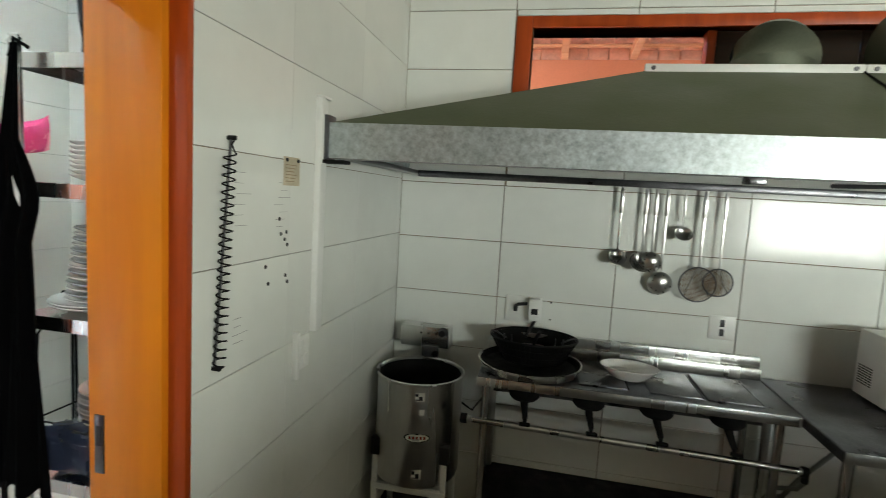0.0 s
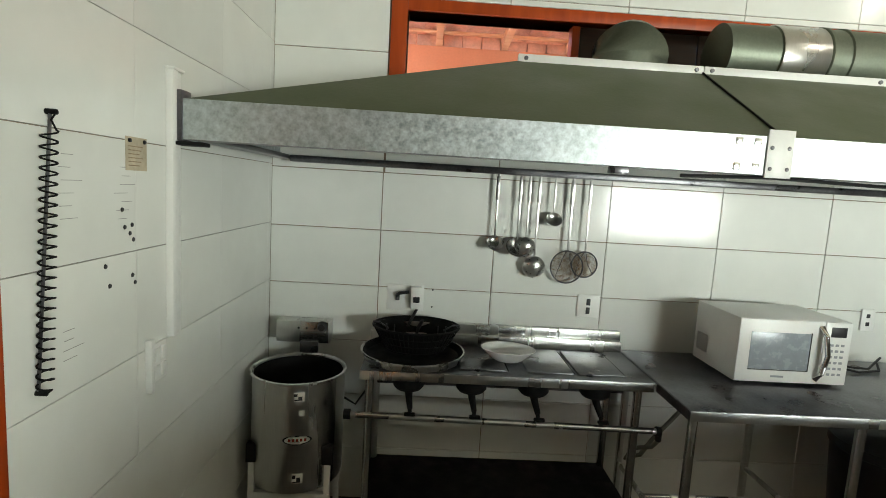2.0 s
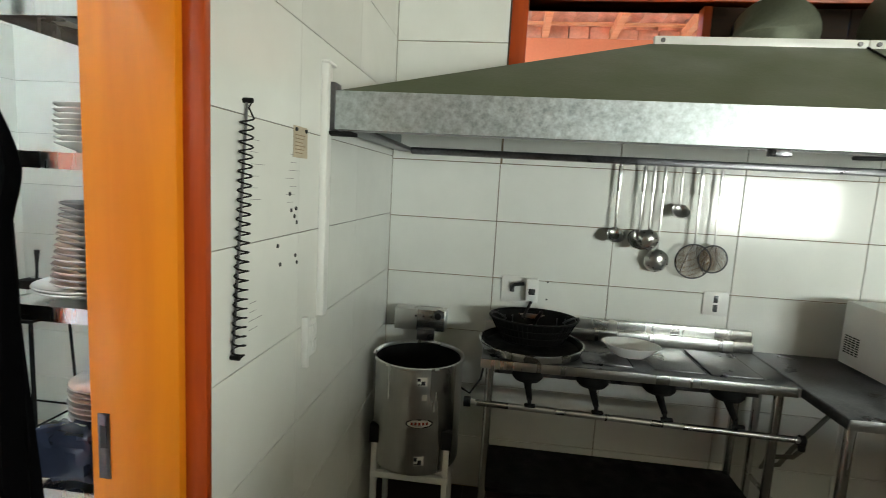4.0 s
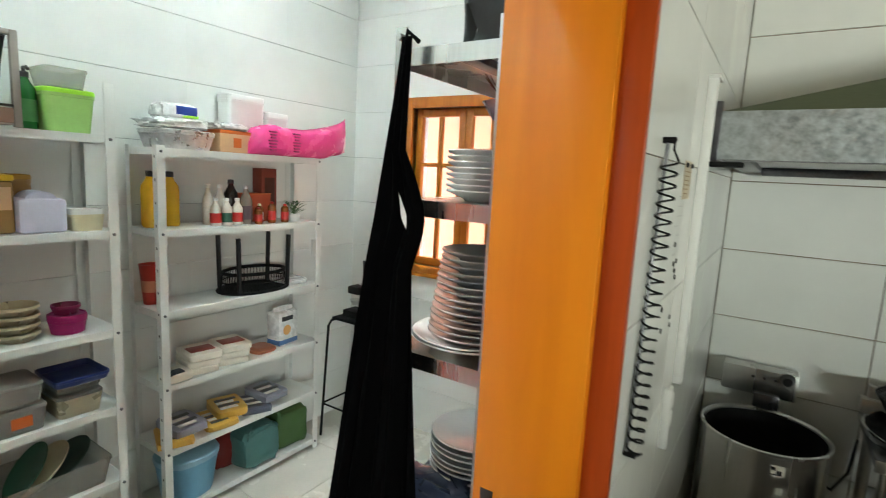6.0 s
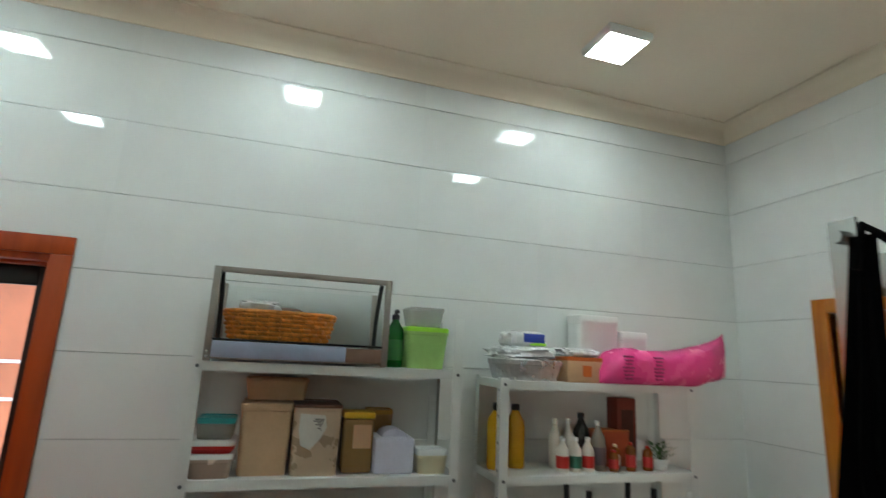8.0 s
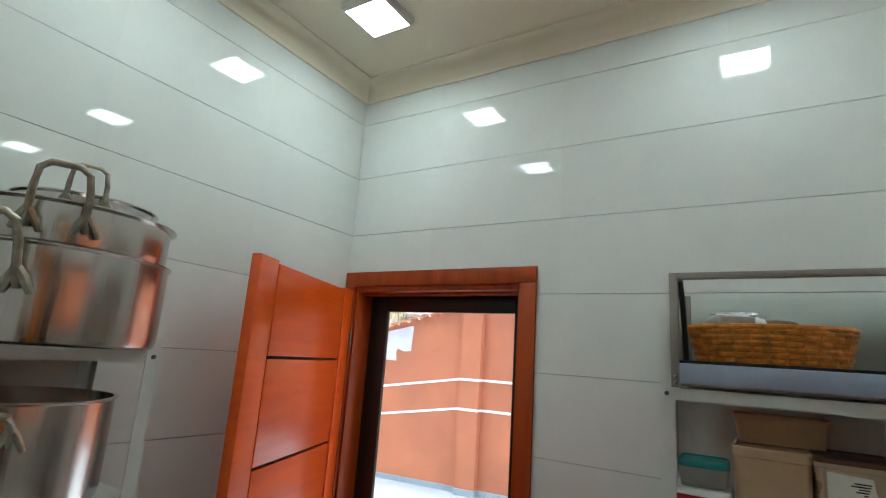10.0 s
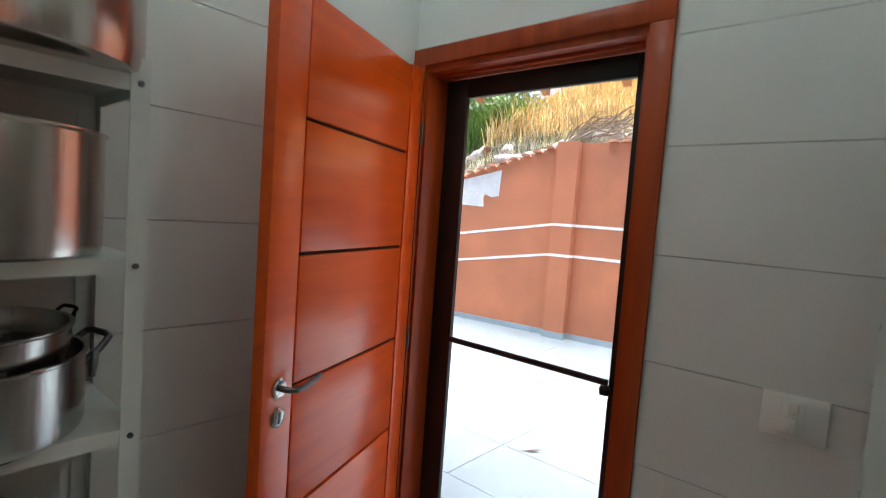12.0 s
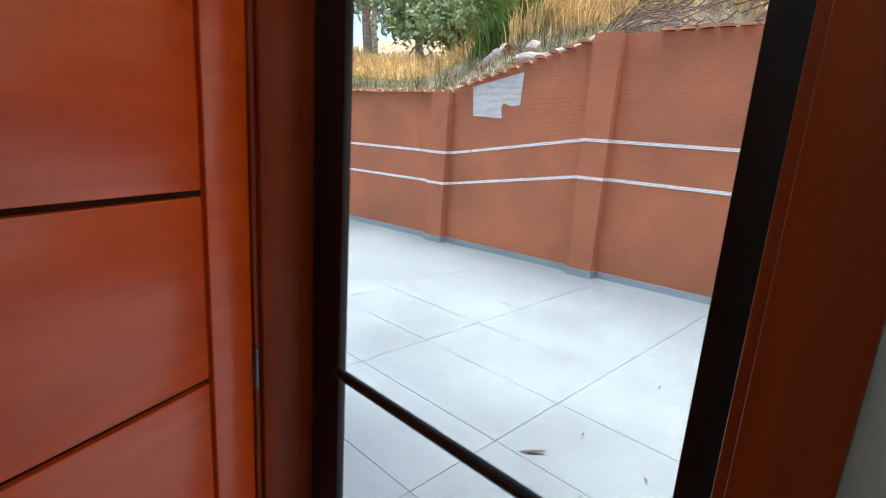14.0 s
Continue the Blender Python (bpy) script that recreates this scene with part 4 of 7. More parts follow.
for x in (TX0 + 0.04, 1.82, TX1 - 0.05):
    for y in (TY0 + 0.05, TY1 - 0.05):
        bm = bmesh.new()
        tube(bm, [(x, y, 0.0), (x, y, TZ - 0.018)], 0.019, 14)
        leg = part("leg", bm, STEEL, tb)
        part("foot", lathe(bmesh.new(), [(0.0, 0.0), (0.024, 0.0), (0.024, 0.02), (0.0, 0.03)], 12, (x, y, 0.0)), BLACK_PLASTIC, leg)
    bm = bmesh.new()
    tube(bm, [(x, TY0 + 0.05, 0.30), (x, TY1 - 0.05, 0.30)], 0.013, 12)
    part("brace", bm, STEEL, tb)
bm = bmesh.new()
tube(bm, [(TX0 + 0.04, TY0 + 0.40, 0.30), (TX1 - 0.05, TY0 + 0.40, 0.30)], 0.013, 12)
part("brace", bm, STEEL, tb)
crate = solid("dark_bin", lathe(bmesh.new(), [(0.0, 0.0), (0.20, 0.0), (0.24, 0.55), (0.25, 0.56), (0.25, 0.60), (0.0, 0.62)], 28), BLACK_PLASTIC, "black plastic bin under the work table", "bin", at=(2.35, 2.42, 0))

mw = thing("microwave_oven", "white microwave oven with chrome door handle on the work table", "microwave oven", at=(1.448, 2.302, TZ + 0.012))
MW, MD, MH = 0.515, 0.36, 0.292
part("body", boxed(0, 0.012, 0, MW, MD, MH, 0.006), WHITE_PLASTIC, mw)
part("door_panel", boxed(0.0, 0, 0.002, 0.388, 0.014, MH - 0.002, 0.005), WHITE_PLASTIC, mw)
part("control_panel", boxed(0.391, 0, 0.002, MW, 0.014, MH - 0.002, 0.005), WHITE_PLASTIC, mw)
part("door_window", boxed(0.055, -0.0015, 0.062, 0.330, 0.004, 0.232, 0.002), material("grey_mesh_window", (0.30, 0.33, 0.36), 0.25, var=0.06, scale=30), mw, "pale grey perforated door window")
part("window_rim", boxed(0.327, -0.002, 0.062, 0.333, 0.004, 0.236, 0.001), BLACK_PLASTIC, mw)
part("window_rim", boxed(0.053, -0.002, 0.058, 0.333, 0.004, 0.062, 0.001), BLACK_PLASTIC, mw)
bm = bmesh.new()
tube(bm, [(0.372, 0.0, 0.025), (0.378, -0.024, 0.06), (0.386, -0.036, 0.146), (0.378, -0.024, 0.23), (0.372, 0.0, 0.268)], 0.012, 12)
part("handle", bm, material("polished_chrome", (0.8, 0.8, 0.8), 0.08, 1.0, var=0.03), mw, "curved chrome handle")
part("display", boxed(0.418, -0.001, 0.222, 0.490, 0.004, 0.268, 0.001), BLACK_PLASTIC, mw, "black clock display")
GREY_INK = material("grey_ink", (0.32, 0.33, 0.35), 0.6)
for r in range(6):
    for k in range(3):
        part("button", boxed(0.420 + k * 0.025, -0.001, 0.045 + r * 0.027, 0.436 + k * 0.025, 0.003, 0.056 + r * 0.027, 0.0008), GREY_INK, mw)
part("maker_mark", boxed(0.165, -0.001, 0.026, 0.225, 0.002, 0.035), GREY_INK, mw)
for r in range(4):
    for k in range(8):
        part("vent_slot", boxed(-0.001, 0.235 + r * 0.026, 0.055 + k * 0.011, 0.003, 0.255 + r * 0.026, 0.061 + k * 0.011), BLACK_PLASTIC, mw)
for x in (0.04, MW - 0.04):
    for y in (0.04, MD - 0.04):
        part("foot", lathe(bmesh.new(), [(0.0, -0.012), (0.012, -0.012), (0.014, 0.0), (0.0, 0.001)], 12, (x, y, 0)), BLACK_PLASTIC, mw)
bm = bmesh.new()
tube(bm, [(1.93, 2.60, 0.99), (2.06, 2.60, 0.96), (2.20, 2.56, 0.925), (2.32, 2.58, 0.913), (2.45, 2.66, 0.95)], 0.006, 8)
tube(bm, [(1.93, 2.58, 0.97), (2.08, 2.55, 0.935), (2.22, 2.52, 0.913), (2.36, 2.56, 0.913), (2.40, 2.62, 0.93)], 0.006, 8)
solid("appliance_cable", bm, BLACK_PLASTIC, "black appliance cable lying on the work table", "cable")


# wall fittings in the kitchen
def plate(name, label, m, w, h, slots, mat=WHITE_PLASTIC, category="socket"):
    t = thing(name, label, category)
    t.matrix_world = m
    part("cover", boxed(-w / 2, -h / 2, 0, w / 2, h / 2, 0.009, 0.003), mat, t)
    for x, y, sw, sh, raised in slots:
        part("rocker" if raised else "socket_face", boxed(x - sw / 2, y - sh / 2, 0.006, x + sw / 2, y + sh / 2, 0.014 if raised else 0.0095, 0.0015), mat if raised else BLACK_PLASTIC, t)
    return t


KN = lambda x, z: basis((x, YK - 0.007, z), (1, 0, 0), (0, 0, 1))
KWM = lambda y, z: basis((XK + 0.007, y, z), (0, 1, 0), (0, 0, 1))
plate("wall_socket", "white wall socket plate with two dark modules over the range", KN(0.908, 1.128), 0.118, 0.118, [(0.0, 0.022, 0.022, 0.036, 0), (0.0, -0.024, 0.022, 0.036, 0)])
plate("wall_socket", "white twin wall socket beside the microwave", KN(2.43, 1.13), 0.075, 0.118, [(0.0, 0.022, 0.022, 0.022, 0), (0.0, -0.022, 0.022, 0.022, 0)])
vb = plate("switch_box", "white surface breaker box with black breaker and cable stub", KN(-0.052, 1.125), 0.19, 0.135, [], category="breaker box")
part("breaker_case", boxed(0.03, -0.05, 0.009, 0.085, 0.065, 0.055, 0.004), WHITE_PLASTIC, vb)
part("breaker", boxed(0.042, -0.015, 0.05, 0.075, 0.015, 0.060, 0.002), BLACK_PLASTIC, vb)
bm = bmesh.new()
tube(bm, [(-0.04, 0.015, 0.009), (-0.04, 0.015, 0.035), (-0.03, 0.028, 0.04), (0.02, 0.035, 0.035)], 0.009, 8)
tube(bm, [(-0.04, 0.018, 0.02), (-0.04, -0.012, 0.022)], 0.011, 8)
part("cable_stub", bm, BLACK_PLASTIC, vb)
for y in (-0.045, 0.045):
    part("screw", lathe(bmesh.new(), [(0.0, 0.0), (0.005, 0.0), (0.004, 0.003), (0.0, 0.003)], 8, (0.14, y, 0.0)), BLACK_PLASTIC, vb)
bm = bmesh.new()
tube(bm, [(0.012, 2.74, 1.07), (-0.01, 2.71, 1.03), (-0.03, 2.68, 0.99)], 0.008, 8)
solid("plug_cable", bm, BLACK_PLASTIC, "short black cable dropping from the breaker box", "cable")

sw = thing("light_switch", "white four-gang switch plate on the tiled wall", "light switch")
sw.matrix_world = KWM(1.640, 1.128)
part("cover", boxed(-0.030, -0.055, 0, 0.050, 0.062, 0.009, 0.003), WHITE_PLASTIC, sw)
part("edge_strip", boxed(-0.055, -0.075, 0, -0.036, 0.085, 0.020, 0.003), WHITE_PLASTIC, sw)
for x in (-0.008, 0.030):
    for y in (0.03, -0.022):
        part("rocker", boxed(x - 0.012, y - 0.022, 0.006, x + 0.012, y + 0.018, 0.014, 0.002), WHITE_PLASTIC, sw)

ct = thing("cable_trunking", "white plastic cable trunking running up the tiled wall", "trunking")
bm = bmesh.new()
box(bm, XK + 0.007, 1.706, 1.19, XK + 0.030, 1.738, 2.0, 0.003)
box(bm, XK + 0.007, 1.742, 1.19, XK + 0.022, 1.772, 2.0, 0.003)
part("channel", bm, WHITE_PLASTIC, ct)
part("top_cap", boxed(XK + 0.007, 1.703, 1.995, XK + 0.034, 1.775, 2.004, 0.002), WHITE_PLASTIC, ct)

sp = thing("coil_spring", "long dark steel spring hung on the wall as an order holder", "spring")
bm = bmesh.new()
n = 25
pts = []
for k in range(n * 12 + 1):
    a = 2 * math.pi * k / 12
    z = 1.765 - (1.765 - 1.235) * k / (n * 12)
    lean = 1.210 - 0.034 * k / (n * 12)
    pts.append((XK + 0.026 + 0.014 * math.cos(a), lean + 0.016 * math.sin(a), z))
tube(bm, [(XK + 0.028, 1.226, 1.80), (XK + 0.03, 1.210, 1.785)] + pts + [(XK + 0.028, 1.178, 1.225)], 0.0021, 6)
part("coil", bm, BLACK_IRON, sp)
# dark rod stands in for the shadow strip behind the coil
bm = bmesh.new()
tube(bm, [(XK + 0.016, 1.228, 1.805), (XK + 0.012, 1.176, 1.222)], 0.0035, 8)
part("backing_rod", bm, STEEL_DARK, sp)
for y, z in ((1.228, 1.803), (1.177, 1.226)):
    part("nail", lathe(bmesh.new(), [(0.0, 0.0), (0.006, 0.0), (0.006, 0.022), (0.0, 0.024)], 10, (XK + 0.007, y, z), "x"), BLACK_IRON, sp)

note = thing("paper_note", "small aged printed note stuck to the wall", "note")
note.matrix_world = KWM(1.552, 1.738)
part("sheet", boxed(-0.05, -0.044, 0.0, 0.05, 0.044, 0.0012), material("aged_paper", (0.52, 0.45, 0.33), 0.8, var=0.15, scale=25), note)
for k in range(6):
    part("text_line", boxed(-0.038, 0.018 - k * 0.010, 0.0012, 0.030 - 0.008 * (k % 3), 0.0205 - k * 0.010, 0.0016), material("faded_ink", (0.30, 0.22, 0.14), 0.8), note)
for x in (-0.034, 0.036):
    part("pin", lathe(bmesh.new(), [(0.0, 0.0), (0.006, 0.0), (0.005, 0.005), (0.0, 0.006)], 8, (x, 0.034, 0.001)), BLACK_PLASTIC, note)
for y, z in ((1.484, 1.592), (1.495, 1.546), (1.528, 1.550), (1.518, 1.528), (1.534, 1.510), (1.412, 1.454), (1.428, 1.402), (1.528, 1.414), (1.540, 1.392)):
    solid("wall_plug", lathe(bmesh.new(), [(0.0, 0.0), (0.0066, 0.0), (0.0052, 0.0026), (0.0, 0.0025)], 8, (XK + 0.007, y, z), "x"), BLACK_PLASTIC, "dark plugged drill hole in the tiles", "drill hole", group="drill holes in the kitchen wall")

# thin grey strips paint the spring's faint reflections on the tiles
REFLECT_LINE = material("grey_reflection", (0.30, 0.30, 0.29), 0.8)
reflect_lines = thing("spring_reflections", "faint grey lines painted as the spring's reflections in the tiles", "scuff marks")
for k in range(17):
    y0 = 1.262 + random.uniform(-0.006, 0.006) if k < 10 else 1.46 + random.uniform(-0.01, 0.03)
    z0 = (1.72 - k * 0.028 if k < 6 else 1.33 - (k - 6) * 0.022) if k < 10 else 1.70 - (k - 10) * 0.022
    part("reflection_line", boxed(XK + 0.007, y0, z0, XK + 0.0076, y0 + random.uniform(0.03, 0.07), z0 + 0.0014), REFLECT_LINE, reflect_lines)

# ---- pantry ----
def colour(name, rgb, rough=0.4, **k):
    return material(name, rgb, rough, **{"var": 0.06, "scale": 12.0, "bump": 0.006, **k})


CLEAR = colour("cloudy_clear_plastic", (0.72, 0.72, 0.68), 0.22, trans=0.75, ior=1.15)
GLASS = bpy.data.materials.new("clear_glass")
GLASS.use_nodes = True
gnt = GLASS.node_tree
gt, gg, gm = gnt.nodes.new("ShaderNodeBsdfTransparent"), gnt.nodes.new("ShaderNodeBsdfGlossy"), gnt.nodes.new("ShaderNodeMixShader")
gg.inputs["Roughness"].default_value = 0.03
gt.inputs["Color"].default_value = (0.93, 0.97, 0.96, 1)
fres = gnt.nodes.new("ShaderNodeFresnel")
gnt.links.new(fres.outputs[0], gm.inputs[0])
gnt.links.new(gt.outputs[0], gm.inputs[1]), gnt.links.new(gg.outputs[0], gm.inputs[2])
gnt.links.new(gm.outputs[0], gnt.nodes["Material Output"].inputs["Surface"])
TEAL, RED, ORANGE = colour("teal_plastic", (0.02, 0.26, 0.26)), colour("red_plastic", (0.50, 0.02, 0.015)), colour("orange_print", (0.62, 0.13, 0.02))
MAGENTA, GREEN, LIME = colour("magenta_plastic", (0.35, 0.012, 0.13)), colour("dark_green_plastic", (0.03, 0.13, 0.08)), colour("lime_plastic", (0.38, 0.80, 0.05), 0.3)
LIME_CLEAR = colour("pale_green_clear_plastic", (0.55, 0.88, 0.30), 0.2, trans=0.3, ior=1.15)
TAN, CREAM, LILAC = colour("tan_translucent_plastic", (0.62, 0.42, 0.26), 0.3, trans=0.0, ior=1.15), colour("cream_plastic", (0.72, 0.64, 0.42)), colour("pale_lilac_plastic", (0.62, 0.62, 0.74))
YELLOW, NAVY, BLUE = colour("yellow_lid", (0.70, 0.42, 0.02)), colour("navy_plastic", (0.015, 0.03, 0.14)), colour("sky_blue_plastic", (0.16, 0.36, 0.52))
PURPLE, BEIGE, BROWN = colour("dark_purple_plastic", (0.025, 0.012, 0.05)), colour("beige_plastic", (0.55, 0.46, 0.30)), colour("brown_contents", (0.17, 0.08, 0.03), 0.5, scale=60, var=0.3)
PINK = colour("hot_pink_film", (0.86, 0.075, 0.28), 0.25, scale=9, var=0.05, bump=0.05, fine=60)
PINK_DARK = colour("dark_pink_print", (0.40, 0.02, 0.12), 0.4)
FILM = colour("white_film_wrap", (0.74, 0.74, 0.73), 0.25, scale=25, var=0.12, bump=0.05, fine=50)
OIL, AMBER = colour("yellow_cooking_oil", (0.95, 0.52, 0.03), 0.06, trans=0.25), colour("amber_bottle", (0.22, 0.07, 0.015), 0.1)
WICKER = colour("orange_wicker", (0.82, 0.30, 0.045), 0.5, scale=40, var=0.3, bump=0.05)
SILVER = colour("foil_tray", (0.62, 0.62, 0.62), 0.3, metal=0.9, scale=30, var=0.15, bump=0.06)
CASE_METAL = colour("grey_brown_case_metal", (0.36, 0.32, 0.28), 0.4, metal=0.6)
SAGE, MOSS = colour("teal_grey_bag", (0.06, 0.16, 0.15), 0.45, bump=0.04), colour("moss_green_box", (0.05, 0.11, 0.03), 0.6, bump=0.04)
ALU = material("brushed_aluminium", (0.66, 0.62, 0.58), 0.19, 1.0, var=0.10, scale=6, bump=0.015, fine=120, stretch=(1, 1, 0.05))


# steel shelving
def angle_post(parent, x, y, z1, sx, sy, name="post"):
    """Slotted angle: two thin flanges meeting at the outer corner (x, y), with bolt holes."""
    bm = bmesh.new()
    w, t = 0.036, 0.002
    x0, x1 = sorted((x, x + sx * w))
    y0, y1 = sorted((y, y + sy * w))
    box(bm, x0, min(y, y + sy * t), 0.0, x1, max(y, y + sy * t), z1)
    box(bm, min(x, x + sx * t), min(y + sy * t, y + sy * w), 0.0, max(x, x + sx * t), max(y + sy * t, y + sy * w), z1)
    p = part(name, bm, SHELF_PAINT, parent, smooth=False)
    return p


def tray_sheet(x0, y0, x1, y1, z, drop, t=0.002):
    """One folded sheet: a flat top with its four edges turned down."""
    bm = bmesh.new()
    rings = []
    for k, zz in ((0.0, z - drop), (0.0, z), (t, z - t), (t, z - drop)):
        rings.append([bm.verts.new(p) for p in ((x0 + k, y0 + k, zz), (x1 - k, y0 + k, zz), (x1 - k, y1 - k, zz), (x0 + k, y1 - k, zz))])
    for a, b in ((0, 1), (2, 3), (3, 0)):
        for k in range(4):
            bm.faces.new((rings[a][k], rings[a][(k + 1) % 4], rings[b][(k + 1) % 4], rings[b][k]))
    bm.faces.new(rings[1]), bm.faces.new(rings[2])
    bmesh.ops.recalc_face_normals(bm, faces=bm.faces)
    return bm


def shelving(label, x0, x1, y0, y1, levels, top, front, group="", mat=SHELF_PAINT):
    """A slotted-angle steel unit; front: which side faces the room, for the bolt heads."""
    u = thing("shelving_unit", label, "shelving unit", group=group)
    for x, sx in ((x0, 1), (x1, -1)):
        for y, sy in ((y0, 1), (y1, -1)):
            p = angle_post(u, x, y, top, sx, sy)
            for k in range(int(top / 0.05)):
                z = 0.03 + k * 0.05
                if front == "x":
                    part("slot", boxed(x + sx * 0.018 - 0.004, y - sy * 0.0006 - 0.0003, z, x + sx * 0.018 + 0.004, y - sy * 0.0006 + 0.0003, z + 0.012), GREY_SLOT, p, smooth=False) if (x == x1 and k % 2 == 0) else None
                else:
                    part("slot", boxed(x - sx * 0.0006 - 0.0003, y + sy * 0.018 - 0.004, z, x - sx * 0.0006 + 0.0003, y + sy * 0.018 + 0.004, z + 0.012), GREY_SLOT, p, smooth=False) if (y == y1 and k % 2 == 0) else None
    for z in levels:
        bm = tray_sheet(x0 + 0.0025, y0 + 0.0025, x1 - 0.0025, y1 - 0.0025, z, 0.032)
        s = part("shelf", bm, mat, u, smooth=False)
        for y, sy in ((y0, 1), (y1, -1)):
            for x, sx in ((x0, 1), (x1, -1)):
                if front == "x" and x == x1:
                    part("bolt", lathe(bmesh.new(), [(0.0, 0.0), (0.0065, 0.0), (0.0065, 0.004), (0.003, 0.006), (0.0, 0.006)], 6, (x, y + sy * 0.018, z - 0.016), "x"), STEEL_DARK, s)
                if front == "y" and y == y1:
                    part("bolt", lathe(bmesh.new(), [(0.0, 0.0), (0.0065, 0.0), (0.0065, 0.004), (0.003, 0.006), (0.0, 0.006)], 6, (x + sx * 0.018, y, z - 0.016), "y"), STEEL_DARK, s)
    return u


GREY_SLOT = colour("dark_slot", (0.10, 0.10, 0.10), 0.7)
U1, U2 = [0.07, 0.37, 0.70, 1.03, 1.435, 1.805], [0.06, 0.375, 0.695, 1.045, 1.415, 1.775]
U1X, U2X = -2.755, -2.800
shelving("pale grey steel shelving unit full of plastic containers", U1X - 0.31, U1X, 0.283, 1.220, U1, 2.0, "x", "steel shelving units")
shelving("pale grey steel shelving unit holding bottles and packets", U2X - 0.27, U2X, 1.400, 2.340, U2, 1.785, "x", "steel shelving units")
PZ = [0.06, 0.37, 0.72, 1.096, 1.446, 1.806]
shelving("pale grey steel shelving unit stacked with large cooking pots", -1.992, -1.06, -1.205, -0.850, PZ, 1.84, "y", "steel shelving units")


def tub(name, label, x, y, z, w, d, h, mat, lid=None, lid_h=0.02, taper=0.9, category="container", turn=0.0, print_mat=None, round_it=0.02, group="food containers"):
    """A rounded, tapered box with a rim and perhaps a lid; w runs along y, d along x."""
    t = thing(name, label, category, at=(x, y, z + 0.0005), turn=turn, group=group)

    def loop(bm, k, zz):
        pts = []
        r = min(round_it, w / 2.2, d / 2.2)
        for cx, cy, a0 in ((d / 2 * k - r, w / 2 * k - r, 0), (-d / 2 * k + r, w / 2 * k - r, 90), (-d / 2 * k + r, -w / 2 * k + r, 180), (d / 2 * k - r, -w / 2 * k + r, 270)):
            for a in (0, 30, 60, 90):
                pts.append(bm.verts.new((cx + r * math.cos(radians(a0 + a)), cy + r * math.sin(radians(a0 + a)), zz)))
        return pts

    def skin(bm, loops, close=(True, True)):
        for a, b in zip(loops, loops[1:]):
            for k in range(len(a)):
                bm.faces.new((a[k], a[(k + 1) % len(a)], b[(k + 1) % len(b)], b[k]))
        if close[0]:
            bm.faces.new(loops[0])
        if close[1]:
            bm.faces.new(loops[-1])
        bmesh.ops.recalc_face_normals(bm, faces=bm.faces)

    bm = bmesh.new()
    hh = h - (lid_h if lid else 0)
    skin(bm, [loop(bm, taper, 0), loop(bm, taper + (1 - taper) * 0.93, hh - 0.012), loop(bm, 1.02, hh - 0.010), loop(bm, 1.02, hh), loop(bm, 0.97, hh), loop(bm, taper * 0.965, 0.008)])
    body = part("tub_body", bm, mat, t)
    if lid:
        bm = bmesh.new()
        skin(bm, [loop(bm, 1.03, hh + 0.0006), loop(bm, 1.03, h - 0.004), loop(bm, 0.99, h), loop(bm, 0.93, h), loop(bm, 0.92, h - 0.004)])
        part("lid", bm, lid, t)
    if print_mat:
        part("label", boxed(d / 2 * (taper + 0.06), -w * 0.2, h * 0.25, d / 2 * (taper + 0.06) + 0.002, w * 0.2, h * 0.68, 0.0005), print_mat, t)
    return t


def bottle(name, label, x, y, z, r, h, mat, cap, band=None, neck=0.35, category="bottle", group="bottles on the shelf"):
    t = thing(name, label, category, at=(x, y, z + 0.0005), group=group)
    b = h * (1 - neck)
    part("bottle_body", lathe(bmesh.new(), [(0.0, 0.0), (r * 0.92, 0.0), (r, 0.006), (r, b * 0.85), (r * 0.92, b), (r * 0.55, b + h * neck * 0.35), (r * 0.36, b + h * neck * 0.6), (r * 0.36, h * 0.93), (0.0, h * 0.93)], 20), mat, t)
    part("cap", lathe(bmesh.new(), [(0.0, h * 0.90), (r * 0.44, h * 0.90), (r * 0.44, h * 0.985), (r * 0.36, h), (0.0, h)], 16), cap, t)
    if band:
        part("label", lathe(bmesh.new(), [(r * 1.005, b * 0.18), (r * 1.02, b * 0.18), (r * 1.02, b * 0.72), (r * 1.005, b * 0.72)], 20), band, t)
    return t


def pillow(name, label, x, y, z, d, w, h, mat, seed=0, crumple=0.10, turn=0.0, category="packet", tilt=0.0, square=0.55, group="", extra=None):
    """A soft filled packet: a squashed, crumpled cushion; w along y, d along x. Its underside is flat."""
    bm = bmesh.new()
    bmesh.ops.create_uvsphere(bm, u_segments=36, v_segments=18, radius=1.0)
    for v in bm.verts:
        p = v.co.copy()
        q = Vector([math.copysign(abs(c) ** square, c) for c in p])
        k = noise.noise(p * 2.3 + Vector((seed, 7, 3))) * crumple + noise.noise(p * 6 + Vector((3, seed, 1))) * crumple * 0.5 + noise.noise(p * 14 + Vector((3, 2, seed))) * crumple * 0.22
        v.co = Vector((q.x * d / 2, q.y * w / 2, max(q.z, -0.82) * h / 2)) * (1 + k)
    lo = min(v.co.z for v in bm.verts)
    bmesh.ops.translate(bm, verts=bm.verts, vec=(0, 0, -lo))
    ob = ob_of(name, bm, mat, True)
    if extra:
        t = thing(name, label, category, at=(x, y, z + 0.001), turn=turn, group=group)
        ob.name = "wrapper"
        ob.parent = t
        for nm, (a, b, c, e, f, g), mm in extra:
            part(nm, boxed(a, b, c, e, f, g, min(e - a, f - b, g - c) * 0.2), mm, t)
        return t
    ob.matrix_world = pose(x, y, z + 0.001, tilt, 0, turn)
    return tagged(ob, label, category, group)


# curved-glass display case on the first unit
z = U1[-1] + 0.001
